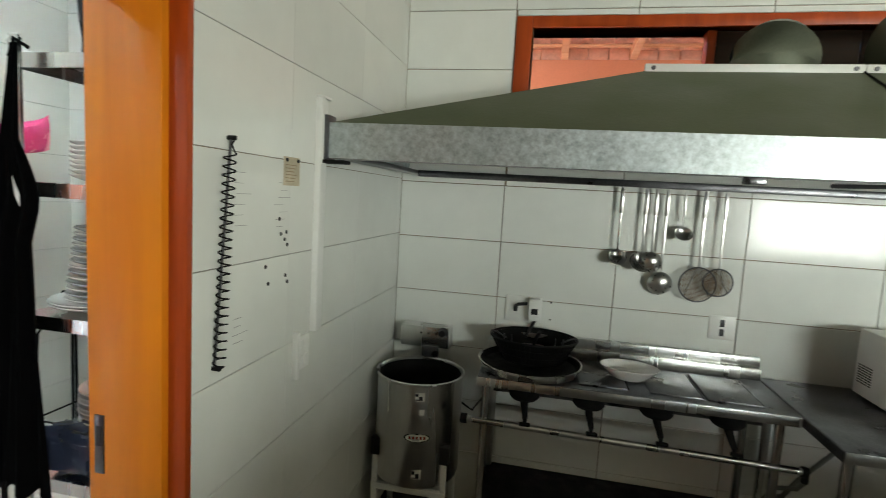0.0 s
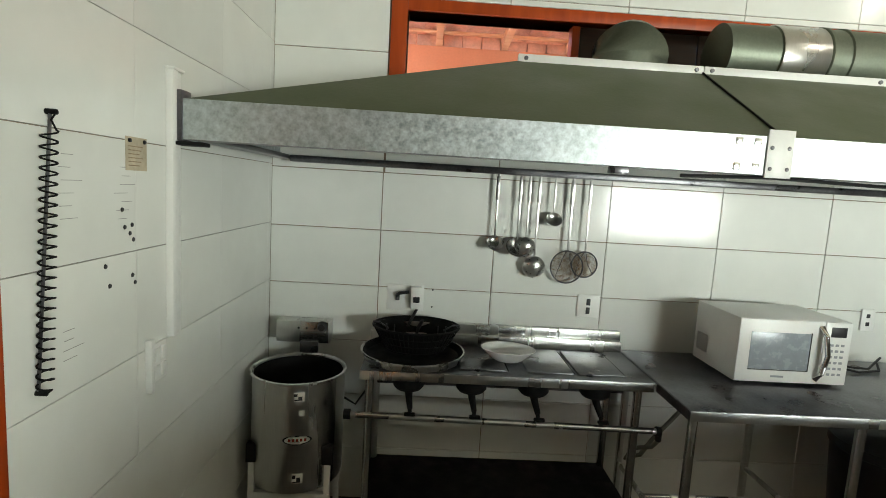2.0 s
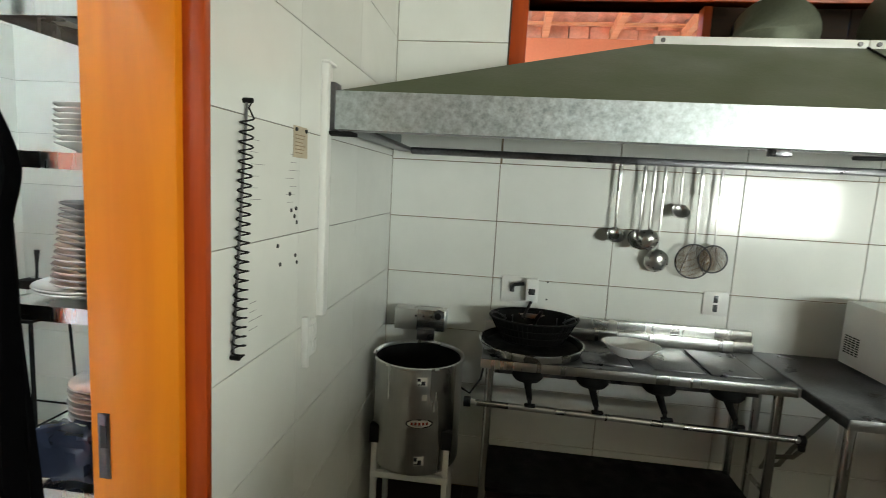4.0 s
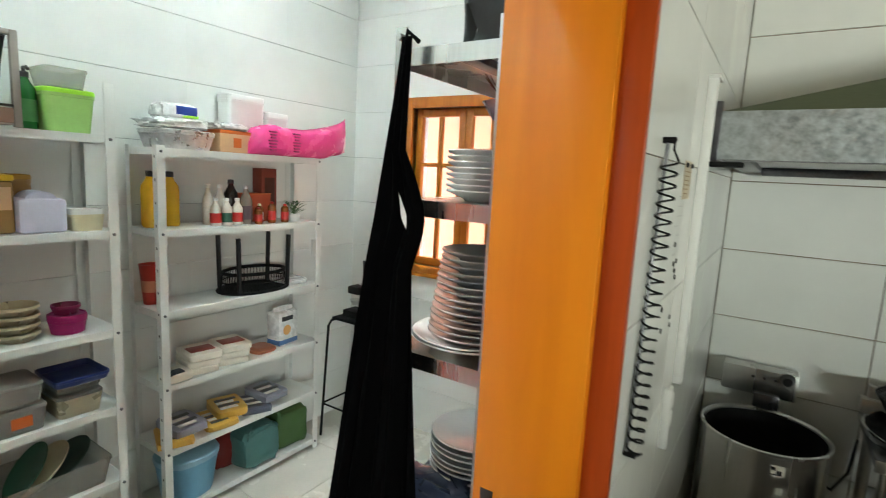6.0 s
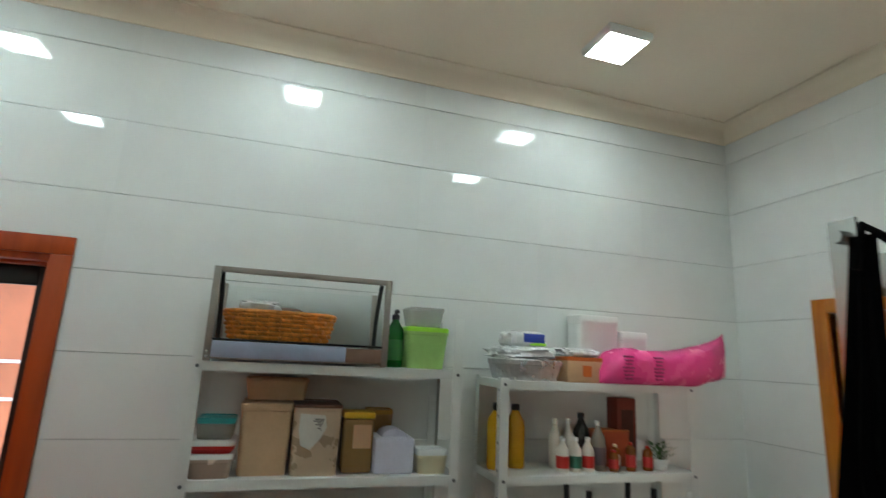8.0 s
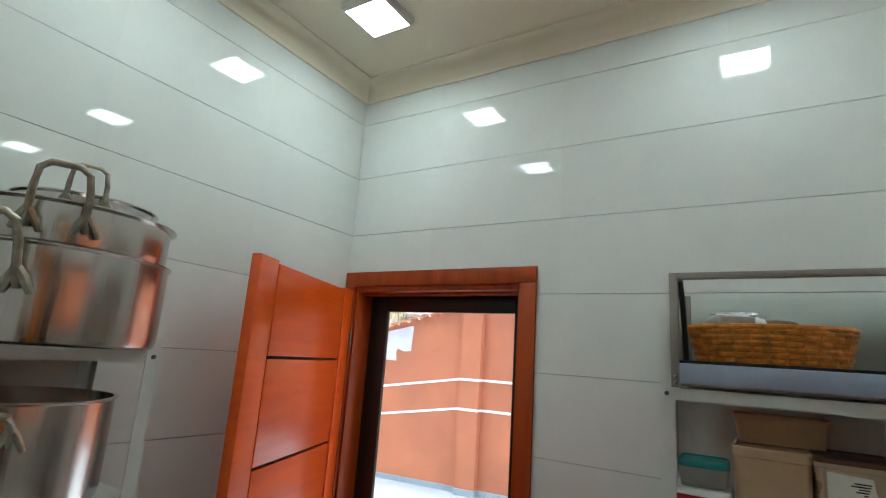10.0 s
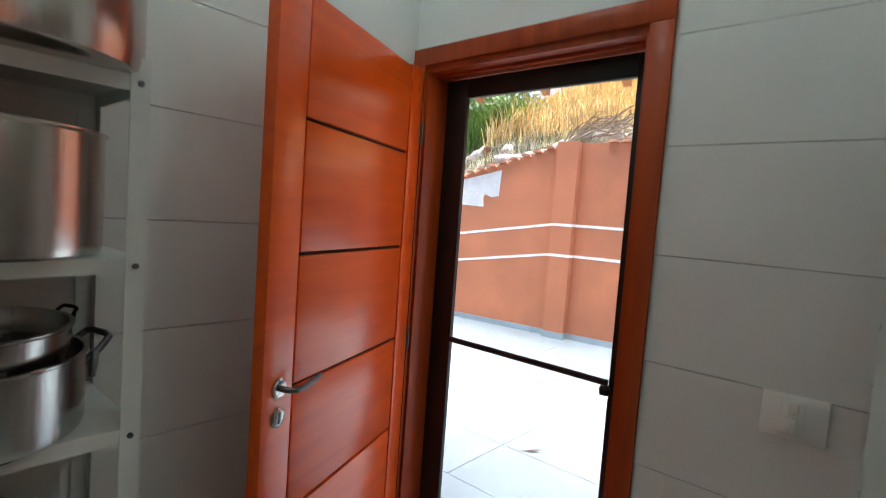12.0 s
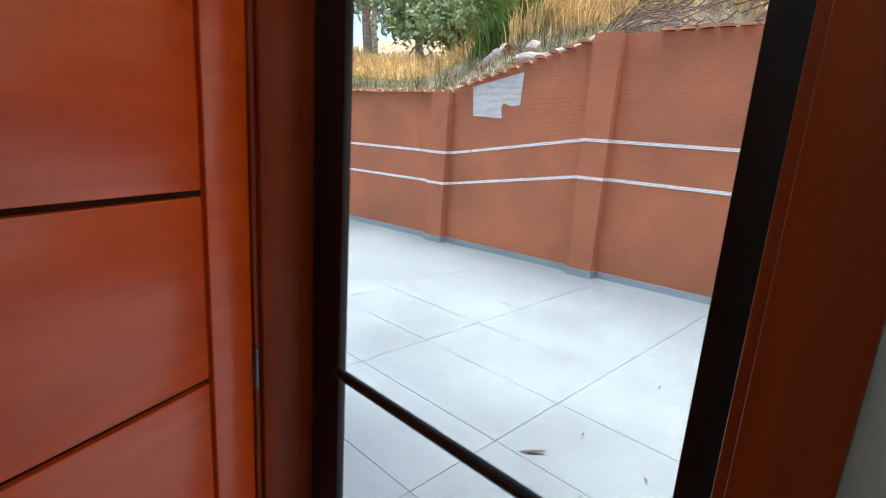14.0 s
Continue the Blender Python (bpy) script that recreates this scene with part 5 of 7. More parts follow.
dc = thing("display_case", "small metal framed glass food display case, empty but for a basket", "display case", at=(U1X + 0.012, 0.62, z))
DW, DD, DH = 0.612, 0.31, 0.315
for y in (-DW / 2, DW / 2 - 0.022):
    part("upright", boxed(-0.022, y, 0.0, 0.0, y + 0.022, DH, 0.002), CASE_METAL, dc)
    part("rear_upright", boxed(-DD, y, 0.0, -DD + 0.015, y + 0.022, DH * 0.92, 0.002), CASE_METAL, dc)
part("top_rail", boxed(-0.022, -DW / 2 + 0.022, DH - 0.018, 0.0, DW / 2 - 0.022, DH, 0.002), CASE_METAL, dc)
part("tray", boxed(-DD + 0.016, -DW / 2 + 0.022, 0.006, -0.013, DW / 2 - 0.022, 0.062, 0.002), CASE_METAL, dc)
part("front_board", boxed(-0.012, -DW / 2 + 0.0225, 0.012, 0.003, DW / 2 - 0.15, 0.066, 0.003), colour("dusty_blue_film", (0.36, 0.40, 0.52), 0.35), dc, "bluish film over the front board")
part("bare_board", boxed(-0.010, DW / 2 - 0.15, 0.012, 0.0015, DW / 2 - 0.0225, 0.062, 0.003), colour("bare_brown_board", (0.22, 0.13, 0.09), 0.6), dc, "bare brown end of the board")
part("seal", boxed(-0.012, -DW / 2 + 0.022, 0.066, 0.001, DW / 2 - 0.022, 0.074, 0.001), BLACK_PLASTIC, dc)
for y in (-DW / 2 + 0.026, DW / 2 - 0.034):
    bm = bmesh.new()
    tube(bm, [(-0.024, y, DH - 0.020), (-0.048, y, 0.262), (-0.078, y, 0.212), (-0.102, y, 0.150), (-0.116, y, 0.070)], 0.008, 8)
    part("curved_seal", bm, BLACK_PLASTIC, dc)
bm = bmesh.new()
vs = [bm.verts.new(p) for p in ((-DD + 0.007, -DW / 2 + 0.02, 0.02), (-DD + 0.007, DW / 2 - 0.02, 0.02), (-DD + 0.007, DW / 2 - 0.02, DH * 0.9), (-DD + 0.007, -DW / 2 + 0.02, DH * 0.9))]
bm.faces.new(vs)
part("rear_pane", bm, GLASS, dc, smooth=False)
for y in (-DW / 2 + 0.012, DW / 2 - 0.012):
    bm = bmesh.new()
    bm.faces.new([bm.verts.new(p) for p in ((-DD + 0.015, y, 0.02), (-0.022, y, 0.02), (-0.022, y, DH - 0.01), (-DD + 0.015, y, DH * 0.9))])
    part("side_pane", bm, GLASS, dc, smooth=False)
for k in (0.014, 0.03):
    part("screw", lathe(bmesh.new(), [(0.0, 0.0), (0.006, 0.0), (0.005, 0.003), (0.0, 0.004)], 10, (0.0, -DW / 2 + 0.011, k), "x"), STEEL, dc)

# wicker basket: woven from bands over upright stakes
bk = thing("wicker_basket", "oval orange wicker bread basket inside the display case", "basket", at=(U1X - 0.125, 0.545, z + 0.0625))
bm = bmesh.new()
NS = 28
for row in range(7):
    zz = 0.046 + row * 0.0155
    pts = []
    for k in range(NS * 2 + 1):
        a = 2 * math.pi * k / (NS * 2)
        o = 0.0070 * (1 if (k // 2 + row) % 2 else -1) * (1 if k % 2 == 0 else 0.15)
        fl = 1 + 0.023 * row
        pts.append(((0.085 * fl + o) * math.cos(a), (0.165 * fl + o) * math.sin(a), zz - 0.04))
    tube(bm, pts, 0.0080, 6)
part("weave", bm, WICKER, bk, "thick woven wicker bands")
for k in range(NS):
    a = 2 * math.pi * k / NS
    bm = bmesh.new()
    tube(bm, [(0.083 * math.cos(a), 0.163 * math.sin(a), 0.0), (0.098 * math.cos(a), 0.190 * math.sin(a), 0.108)], 0.0032, 5)
    part("stake", bm, WICKER, bk)
bm = bmesh.new()
tube(bm, arc((0, 0, 0.110), 0.195, 0, 360, 40, (0.52, 0, 0), (0, 1, 0)), 0.008, 8)
part("rim", bm, WICKER, bk)
part("base", lathe(bmesh.new(), [(0.0, 0.0), (0.155, 0.0), (0.155, 0.006), (0.0, 0.006)], 30, sx=0.52), WICKER, bk)
pillow("wrapped_bread", "clear wrapped brown loaf lying in the basket", U1X - 0.125, 0.53, z + 0.07, 0.11, 0.24, 0.135, BROWN, 4, 0.08)
pillow("plastic_bag", "crumpled clear plastic wrap in the basket", U1X - 0.105, 0.47, z + 0.165, 0.10, 0.14, 0.05, FILM, 9, 0.22)

bottle("soap_bottle", "green pump bottle with black dispenser", U1X - 0.10, 0.972, z, 0.034, 0.20, colour("bottle_green", (0.01, 0.14, 0.02), 0.12), BLACK_PLASTIC, colour("pale_print", (0.05, 0.22, 0.06)), 0.28)
bm = bmesh.new()
tube(bm, [(U1X - 0.10, 0.972, z + 0.20), (U1X - 0.10, 0.972, z + 0.215), (U1X - 0.07, 0.972, z + 0.214), (U1X - 0.062, 0.972, z + 0.207)], 0.006, 8)
solid("dispenser_nozzle", bm, BLACK_PLASTIC, "black pump nozzle on the green bottle", "pump")
tub("storage_tub", "translucent green storage tub with a lime rim", U1X - 0.13, 1.088, z, 0.165, 0.20, 0.155, LIME_CLEAR, LIME, 0.018, 0.86)
tub("storage_tub", "clear plastic tub standing on the green one", U1X - 0.13, 1.088, z + 0.156, 0.135, 0.17, 0.075, CLEAR, None, taper=0.85)

# second shelf of the first unit
z = U1[4]
tub("food_box", "clear food box with pinkish contents", U1X - 0.085, 0.375, z, 0.135, 0.14, 0.075, colour("pinkish_clear_plastic", (0.70, 0.52, 0.42), 0.25, trans=0.4, ior=1.15), WHITE_PLASTIC, 0.016)
tub("food_box", "low food box with a red band", U1X - 0.085, 0.375, z + 0.076, 0.135, 0.14, 0.042, RED, WHITE_PLASTIC, 0.018)
tub("food_box", "clear food box with a teal lid", U1X - 0.085, 0.378, z + 0.119, 0.118, 0.13, 0.068, CLEAR, TEAL, 0.018)
tub("storage_bin", "tall tan translucent storage bin", U1X - 0.16, 0.535, z, 0.17, 0.24, 0.235, TAN, TAN, 0.014, 0.92)
tub("storage_bin", "wide tan translucent bin stacked at the back", U1X - 0.22, 0.56, z + 0.236, 0.22, 0.14, 0.075, TAN, None, taper=0.9)
sb = tub("storage_bin", "tall cloudy bin with a torn white label", U1X - 0.135, 0.705, z, 0.165, 0.22, 0.235, colour("smoky_clear_plastic", (0.64, 0.48, 0.33), 0.3, trans=0.25), colour("brown_lid", (0.12, 0.05, 0.03)), 0.012, 0.94)
bm = bmesh.new()
bm.faces.new([bm.verts.new((0.1105, a, b)) for a, b in ((-0.06, 0.205), (0.025, 0.20), (0.032, 0.16), (0.012, 0.12), (-0.02, 0.085), (-0.052, 0.10), (-0.062, 0.15))])
lab = part("label", bm, STICKER, sb, "torn white paper label")
for k in range(7):
    bm = boxed(0.1108, -0.01 + 0.004 * k - 0.01 * (k % 2), 0.185 - k * 0.006, 0.1114, 0.022 - 0.002 * k, 0.188 - k * 0.006)
    part("handwriting", bm, INK, lab)
jar = thing("storage_jar", "square brown jar with a yellow lid", "jar", at=(U1X - 0.11, 0.855, z + 0.0005), group="food containers")
part("jar_body", boxed(-0.055, -0.055, 0, 0.055, 0.055, 0.185, 0.012), colour("brown_clear_plastic", (0.30, 0.17, 0.06), 0.2), jar)
part("lid", boxed(-0.057, -0.057, 0.1855, 0.057, 0.057, 0.208, 0.006), YELLOW, jar)
part("label", boxed(0.0552, -0.02, 0.085, 0.0562, 0.045, 0.165), colour("peach_label", (0.62, 0.36, 0.20)), jar)
tub("storage_jar", "brown jar with an ochre lid at the back", U1X - 0.23, 0.955, z, 0.10, 0.10, 0.205, colour("ochre_clear_plastic", (0.40, 0.24, 0.10), 0.25), colour("ochre_lid", (0.45, 0.24, 0.03)), 0.018, 0.97, "jar")
lb = thing("lunch_box", "pale lilac plastic box with a domed top", "box", at=(U1X - 0.10, 0.985, z + 0.0005), group="food containers")
part("box_body", boxed(-0.07, -0.075, 0, 0.07, 0.075, 0.125, 0.014), LILAC, lb)
bm = bmesh.new()
tube(bm, [(-0.05, 0, 0.118), (0.05, 0, 0.118)], 0.045, 18)
bmesh.ops.scale(bm, vec=(1, 1.1, 0.75), verts=bm.verts, space=Matrix.Translation((0, 0, -0.118)))
part("domed_top", bm, LILAC, lb)
tub("butter_box", "small cream box with a white lid", U1X - 0.075, 1.128, z, 0.115, 0.10, 0.085, CREAM, WHITE_PLASTIC, 0.022)

# third shelf
z = U1[3]
tub("crate", "white plastic crate under a black one", U1X - 0.13, 0.52, z, 0.17, 0.22, 0.105, WHITE_PLASTIC, None, taper=0.94, category="crate")
tub("crate", "black plastic crate nested on the white one", U1X - 0.13, 0.52, z + 0.106, 0.19, 0.24, 0.125, PURPLE, None, taper=0.92, category="crate")
tub("crate", "grey white crate with a dark rim", U1X - 0.10, 0.362, z, 0.135, 0.18, 0.12, colour("greyish_white_plastic", (0.58, 0.56, 0.52)), PURPLE, 0.03, 0.95, "crate")
tub("crate", "dark purple crate with white rim", U1X - 0.10, 0.362, z + 0.121, 0.14, 0.18, 0.085, NAVY, WHITE_PLASTIC, 0.015, 0.95, "crate")
pillow("red_cloth", "crumpled bright red cloth on the crates", U1X - 0.09, 0.40, z + 0.207, 0.12, 0.13, 0.085, RED, 3, 0.25, category="cloth")
tub("food_box", "dark green food container with a clear rim", U1X - 0.12, 0.72, z, 0.17, 0.20, 0.07, colour("smoky_green_plastic", (0.08, 0.17, 0.12), 0.3), None, taper=0.85)
tub("food_box", "dark green food container stacked upside", U1X - 0.12, 0.72, z + 0.071, 0.165, 0.19, 0.055, GREEN, CLEAR, 0.012)
pillow("plastic_bag", "small crumpled clear bag on the green containers", U1X - 0.12, 0.715, z + 0.127, 0.07, 0.08, 0.045, FILM, 12, 0.3)
for k in range(4):
    tub("soup_bowl", "beige plastic soup bowl in a stack", U1X - 0.12, 0.905, z + k * 0.0335, 0.145, 0.145, 0.033, BEIGE, None, taper=0.78, category="bowl", round_it=0.07, group="stack of bowls")
tub("round_box", "magenta round plastic box", U1X - 0.105, 1.065, z, 0.125, 0.125, 0.075, MAGENTA, MAGENTA, 0.02, 0.9, round_it=0.06)
tub("round_box", "small dark magenta lid bowl on top", U1X - 0.105, 1.062, z + 0.076, 0.095, 0.095, 0.035, colour("dark_magenta_plastic", (0.18, 0.008, 0.05)), None, taper=0.85, round_it=0.045)

# fourth and lower shelves
z = U1[2]
pillow("black_bag", "black plastic bag on the shelf", U1X - 0.13, 0.43, z, 0.22, 0.26, 0.16, BLACK_PLASTIC, 5, 0.16, category="bag")
for y, w in ((0.68, 0.2), (0.875, 0.16)):
    tub("food_box", "clear food box with an orange label", U1X - 0.11, y, z, w, 0.19, 0.10, CLEAR, CLEAR, 0.012, print_mat=ORANGE)
tub("food_box", "empty clear food box on another", U1X - 0.11, 0.875, z + 0.101, 0.15, 0.18, 0.085, CLEAR, CLEAR, 0.01)
tub("food_box", "clear food box with pale contents", U1X - 0.12, 1.07, z, 0.16, 0.19, 0.09, colour("pale_yellow_clear", (0.62, 0.56, 0.40), 0.3, trans=0.4, ior=1.15), CLEAR, 0.012)
tub("food_box", "flat navy blue plastic lid box", U1X - 0.11, 1.075, z + 0.135, 0.19, 0.21, 0.03, NAVY, None, taper=0.95)
tub("food_box", "clear food box carrying the navy one", U1X - 0.12, 1.07, z + 0.091, 0.15, 0.18, 0.043, CLEAR, CLEAR, 0.01)
z = U1[1]
tub("storage_bin", "low clear bin holding spare lids", U1X - 0.15, 0.98, z, 0.38, 0.26, 0.11, CLEAR, None, taper=0.9)
tub("storage_bin", "white plastic basin on the shelf", U1X - 0.15, 0.50, z, 0.36, 0.26, 0.13, WHITE_PLASTIC, None, taper=0.85)
for k, (y, a, m, r) in enumerate(((0.92, 52, GREEN, 0.115), (0.97, 40, CREAM, 0.12), (1.03, 33, colour("black_tray_green_rim", (0.02, 0.05, 0.035)), 0.13))):
    bm = lathe(bmesh.new(), [(0.0, 0.0), (r * 0.9, 0.0), (r, 0.008), (r, 0.012), (r * 0.9, 0.006), (0.0, 0.006)], 30, sx=0.8)
    o = solid("spare_lid", bm, m, "round spare plastic lid leaning in the clear bin", "lid", group="spare lids")
    o.matrix_world = pose(U1X - 0.15, y, z + 0.020 + r * math.sin(radians(a)), a, 0, 0)
z = U1[0]
pillow("blue_sack", "folded blue plastic sack on the lowest shelf", U1X - 0.14, 0.95, z, 0.24, 0.42, 0.15, BLUE, 8, 0.15, category="sack")
pillow("white_sack", "white woven sack on the lowest shelf", U1X - 0.14, 0.50, z, 0.24, 0.34, 0.18, FILM, 2, 0.12, category="sack")

# top of the second unit
z = U2[-1]
tub("foil_tray", "stack of silver foil trays in clear film", U2X - 0.115, 1.555, z, 0.26, 0.20, 0.085, SILVER, SILVER, 0.012, 0.88, "tray")
pillow("plastic_bag", "crumpled clear bag lying on the foil trays", U2X - 0.12, 1.545, z + 0.086, 0.20, 0.27, 0.05, FILM, 21, 0.25)
pillow("tissue_packet", "white tissue packet with blue and green print", U2X - 0.15, 1.56, z + 0.135, 0.12, 0.19, 0.075, FILM, 31, 0.12, extra=[("print", (0.052, -0.02, 0.02, 0.062, 0.08, 0.058), colour("blue_print", (0.02, 0.06, 0.35))), ("print", (0.050, 0.01, 0.008, 0.060, 0.088, 0.022), LIME)])
cb = thing("carton", "peach cardboard carton with an orange printed mark", "carton", at=(U2X - 0.10, 1.795, z + 0.0005))
part("carton_body", boxed(-0.08, -0.085, 0, 0.08, 0.085, 0.105, 0.003), colour("peach_card", (0.62, 0.36, 0.20), 0.7), cb)
part("carton_band", boxed(-0.081, -0.086, 0.088, 0.081, 0.086, 0.1055, 0.003), ORANGE, cb)
part("print", boxed(0.080, -0.012, 0.024, 0.0815, 0.030, 0.070), ORANGE, cb)
pillow("plastic_bag", "thin clear bag draped over the carton", U2X - 0.10, 1.79, z + 0.106, 0.16, 0.19, 0.035, FILM, 41, 0.25)
for y, w, h in ((1.955, 0.215, 0.300), (2.150, 0.150, 0.235)):
    tub("paper_box", "white lidded box stored at the back", U2X - 0.205, y, z, w, 0.11, h, WHITE_PLASTIC, WHITE_PLASTIC, 0.03, 0.98, "box")
pk = thing("pink_packet", "long hot pink plastic wrapped packet with darker print", "packet", at=(U2X - 0.03, 0.0, z + 0.001))
bm = bmesh.new()
rings = []
for k in range(33):
    q = k / 32
    y = 1.862 + 0.690 * q
    hx = float(np.interp(q, (0, 0.04, 0.15, 0.75, 0.90, 1.0), (0.030, 0.070, 0.095, 0.095, 0.055, 0.006)))
    hz = float(np.interp(q, (0, 0.04, 0.15, 0.45, 0.75, 0.92, 1.0), (0.030, 0.062, 0.076, 0.072, 0.088, 0.090, 0.098)))
    lift = float(np.interp(q, (0, 0.68, 0.85, 1.0), (0.0, 0.0, 0.020, 0.050)))
    ring = []
    for j in range(28):
        a = 2 * math.pi * j / 28
        cx, cz = math.cos(a), math.sin(a)
        p = Vector((hx * math.copysign(abs(cx) ** 0.7, cx), y, hz * math.copysign(abs(cz) ** 0.7, cz)))
        w = 1 + 0.10 * noise.noise(Vector((cx * 2, y * 9, cz * 2))) + 0.05 * noise.noise(Vector((cx * 5, y * 26, cz * 5 + 3)))
        ring.append(bm.verts.new((p.x * w, y + 0.012 * noise.noise(Vector((cx, cz, q * 9))), max(hz + p.z * w, 0.0) + lift)))
    rings.append(ring)
for p, q in zip(rings, rings[1:]):
    for j in range(28):
        bm.faces.new((p[j], p[(j + 1) % 28], q[(j + 1) % 28], q[j]))
bm.faces.new(rings[0]), bm.faces.new(rings[-1])
bmesh.ops.recalc_face_normals(bm, faces=bm.faces)
part("wrapper", bm, PINK, pk)
for y in (1.965, 2.115):
    for j in range(7):
        w = 0.014 + 0.010 * ((j * 5) % 4) / 3
        yy = y + 0.012 * ((j * 3) % 3 - 1)
        part("pink_print", boxed(0.080, yy - w, 0.022 + j * 0.015, 0.0975, yy + w, 0.030 + j * 0.015, 0.002), PINK_DARK, pk)

# bottles
z = U2[4]
for x, y in ((-0.150, 1.452), (-0.215, 1.478), (-0.175, 1.548)):
    bottle("oil_bottle", "plastic bottle of yellow cooking oil", U2X + x, y, z, 0.041, 0.255, OIL, BLACK_PLASTIC, None, 0.26)
MILKY = colour("milky_plastic_bottle", (0.72, 0.66, 0.58), 0.3)
for k, (x, y, band) in enumerate(((-0.07, 1.715, RED), (-0.07, 1.775, GREEN), (-0.07, 1.835, RED), (-0.14, 1.72, MILKY), (-0.14, 1.785, MILKY))):
    bottle("sauce_bottle", "small milky sauce bottle with a printed label", U2X + x, y, z, 0.027, 0.135 if k < 3 else 0.20, MILKY, WHITE_PLASTIC, band, 0.35)
bottle("sauce_bottle", "dark soy sauce bottle with a black cap", U2X - 0.16, 1.86, z, 0.036, 0.225, colour("soy_black", (0.012, 0.008, 0.006), 0.1), BLACK_PLASTIC, None, 0.3)
bottle("glass_bottle", "clear glass bottle with a faded label", U2X - 0.09, 1.90, z, 0.032, 0.20, colour("cloudy_glass", (0.55, 0.50, 0.42), 0.1, trans=0.6), SILVER, colour("dark_label", (0.10, 0.07, 0.08)), 0.35)
for k in range(5):
    bottle("spice_jar", "short spice jar with a pale cap", U2X - 0.06 - 0.05 * (k % 2), 1.955 + k * 0.043, z, 0.021, 0.085 + 0.015 * (k % 3), AMBER, CREAM if k % 2 else RED, STICKER if k % 2 else RED, 0.2, "jar", "spice jars")
cart = thing("carton", "tall brown red printed carton at the back", "carton", at=(U2X - 0.20, 2.10, z + 0.0005))
part("carton_body", boxed(-0.04, -0.05, 0, 0.04, 0.05, 0.29, 0.002), colour("brown_red_card", (0.20, 0.035, 0.02), 0.6), cart)
part("print", boxed(0.040, -0.03, 0.08, 0.0412, 0.035, 0.24), colour("dark_brown_print", (0.07, 0.02, 0.012), 0.6), cart)
cart = thing("carton", "wide red orange carton behind the jars", "carton", at=(U2X - 0.17, 2.035, z + 0.0005))
part("carton_body", boxed(-0.05, -0.11, 0, 0.03, 0.06, 0.15, 0.002), colour("red_orange_card", (0.40, 0.07, 0.025), 0.6), cart)
part("flap", boxed(-0.05, -0.112, 0.148, 0.032, 0.062, 0.154, 0.001), colour("orange_card", (0.52, 0.13, 0.03), 0.6), cart)
pt = thing("potted_plant", "little green plant in a pale pot", "plant", at=(U2X - 0.075, 2.205, z + 0.0005))
part("pot", lathe(bmesh.new(), [(0.0, 0.0), (0.026, 0.0), (0.036, 0.045), (0.032, 0.045), (0.0, 0.040)], 18), WHITE_PLASTIC, pt)
LEAFY = colour("plant_leaf", (0.05, 0.13, 0.03), 0.5, spread=0.3)
for k in range(26):
    a, r, zz = k * 2.4, 0.018 + 0.042 * ((k * 7) % 10) / 10, 0.06 + 0.055 * ((k * 3) % 11) / 11
    bm = bmesh.new()
    c = Vector((r * math.cos(a), r * math.sin(a), zz))
    u = Vector((math.cos(a), math.sin(a), 0.4)).normalized() * 0.028
    w = Vector((-math.sin(a), math.cos(a), 0)) * 0.011
    v = [bm.verts.new(p) for p in (c - u * 0.4, c + w, c + u, c - w)]
    bm.faces.new((v[0], v[1], v[2])), bm.faces.new((v[0], v[2], v[3]))
    tube(bm, [(0, 0, 0.035), (r * 0.5 * math.cos(a), r * 0.5 * math.sin(a), zz * 0.8), c], 0.001, 4)
    part("leaf", bm, LEAFY, pt)

# third shelf: upturned stool and red cup
z = U2[3]
bm = lathe(bmesh.new(), [(0.0, 0.0), (0.034, 0.0), (0.047, 0.165), (0.051, 0.19), (0.047, 0.19), (0.030, 0.008), (0.0, 0.008)], 24)
cup = thing("paper_cup", "tall red printed paper cup", "cup", at=(U2X - 0.200, 1.462, z + 0.0005))
part("cup_body", bm, colour("red_cup", (0.45, 0.03, 0.015), 0.4), cup)
part("print", lathe(bmesh.new(), [(0.0395, 0.06), (0.0440, 0.115), (0.0432, 0.115), (0.0388, 0.06)], 24), colour("cup_print", (0.60, 0.22, 0.12), 0.5), cup)
st = thing("wire_stool", "black metal stool with mesh seat, upside down on the shelf", "stool", at=(U2X - 0.13, 1.98, z + 0.0005))
bm = bmesh.new()
for r, zz in ((0.205, 0.010), (0.180, 0.105), (0.192, 0.058)):
    tube(bm, arc((0, 0, zz), r, 0, 360, 40, (0.64, 0, 0), (0, 1, 0)), 0.009 if zz != 0.058 else 0.004, 8)
part("seat_ring", bm, BLACK_IRON, st)
bm = bmesh.new()
for k in range(-15, 16):
    u = k * 0.0125
    w = math.sqrt(max(0.192 ** 2 - u * u, 0))
    tube(bm, [(-w * 0.64, u, 0.012), (w * 0.64, u, 0.012)], 0.002, 4)
    tube(bm, [(u * 0.64, -w, 0.012), (u * 0.64, w, 0.012)], 0.002, 4)
for k in range(60):
    a = 2 * math.pi * k / 60
    tube(bm, [(0.125 * math.cos(a), 0.195 * math.sin(a), 0.010), (0.115 * math.cos(a), 0.180 * math.sin(a), 0.105)], 0.0022, 4)
tagged(part("mesh_seat", bm, BLACK_IRON, st), kind="stuff")
for k in range(4):
    a = radians(45 + 90 * k)
    bm = bmesh.new()
    tube(bm, [(0.122 * math.cos(a), 0.215 * math.sin(a), 0.015), (0.124 * math.cos(a), 0.226 * math.sin(a), 0.300)], 0.0125, 8)
    part("leg", bm, BLACK_PLASTIC, st)
pillow("paper_stack", "thin white packet lying on the shelf", U2X - 0.13, 2.22, z, 0.18, 0.18, 0.035, FILM, 77, 0.08)

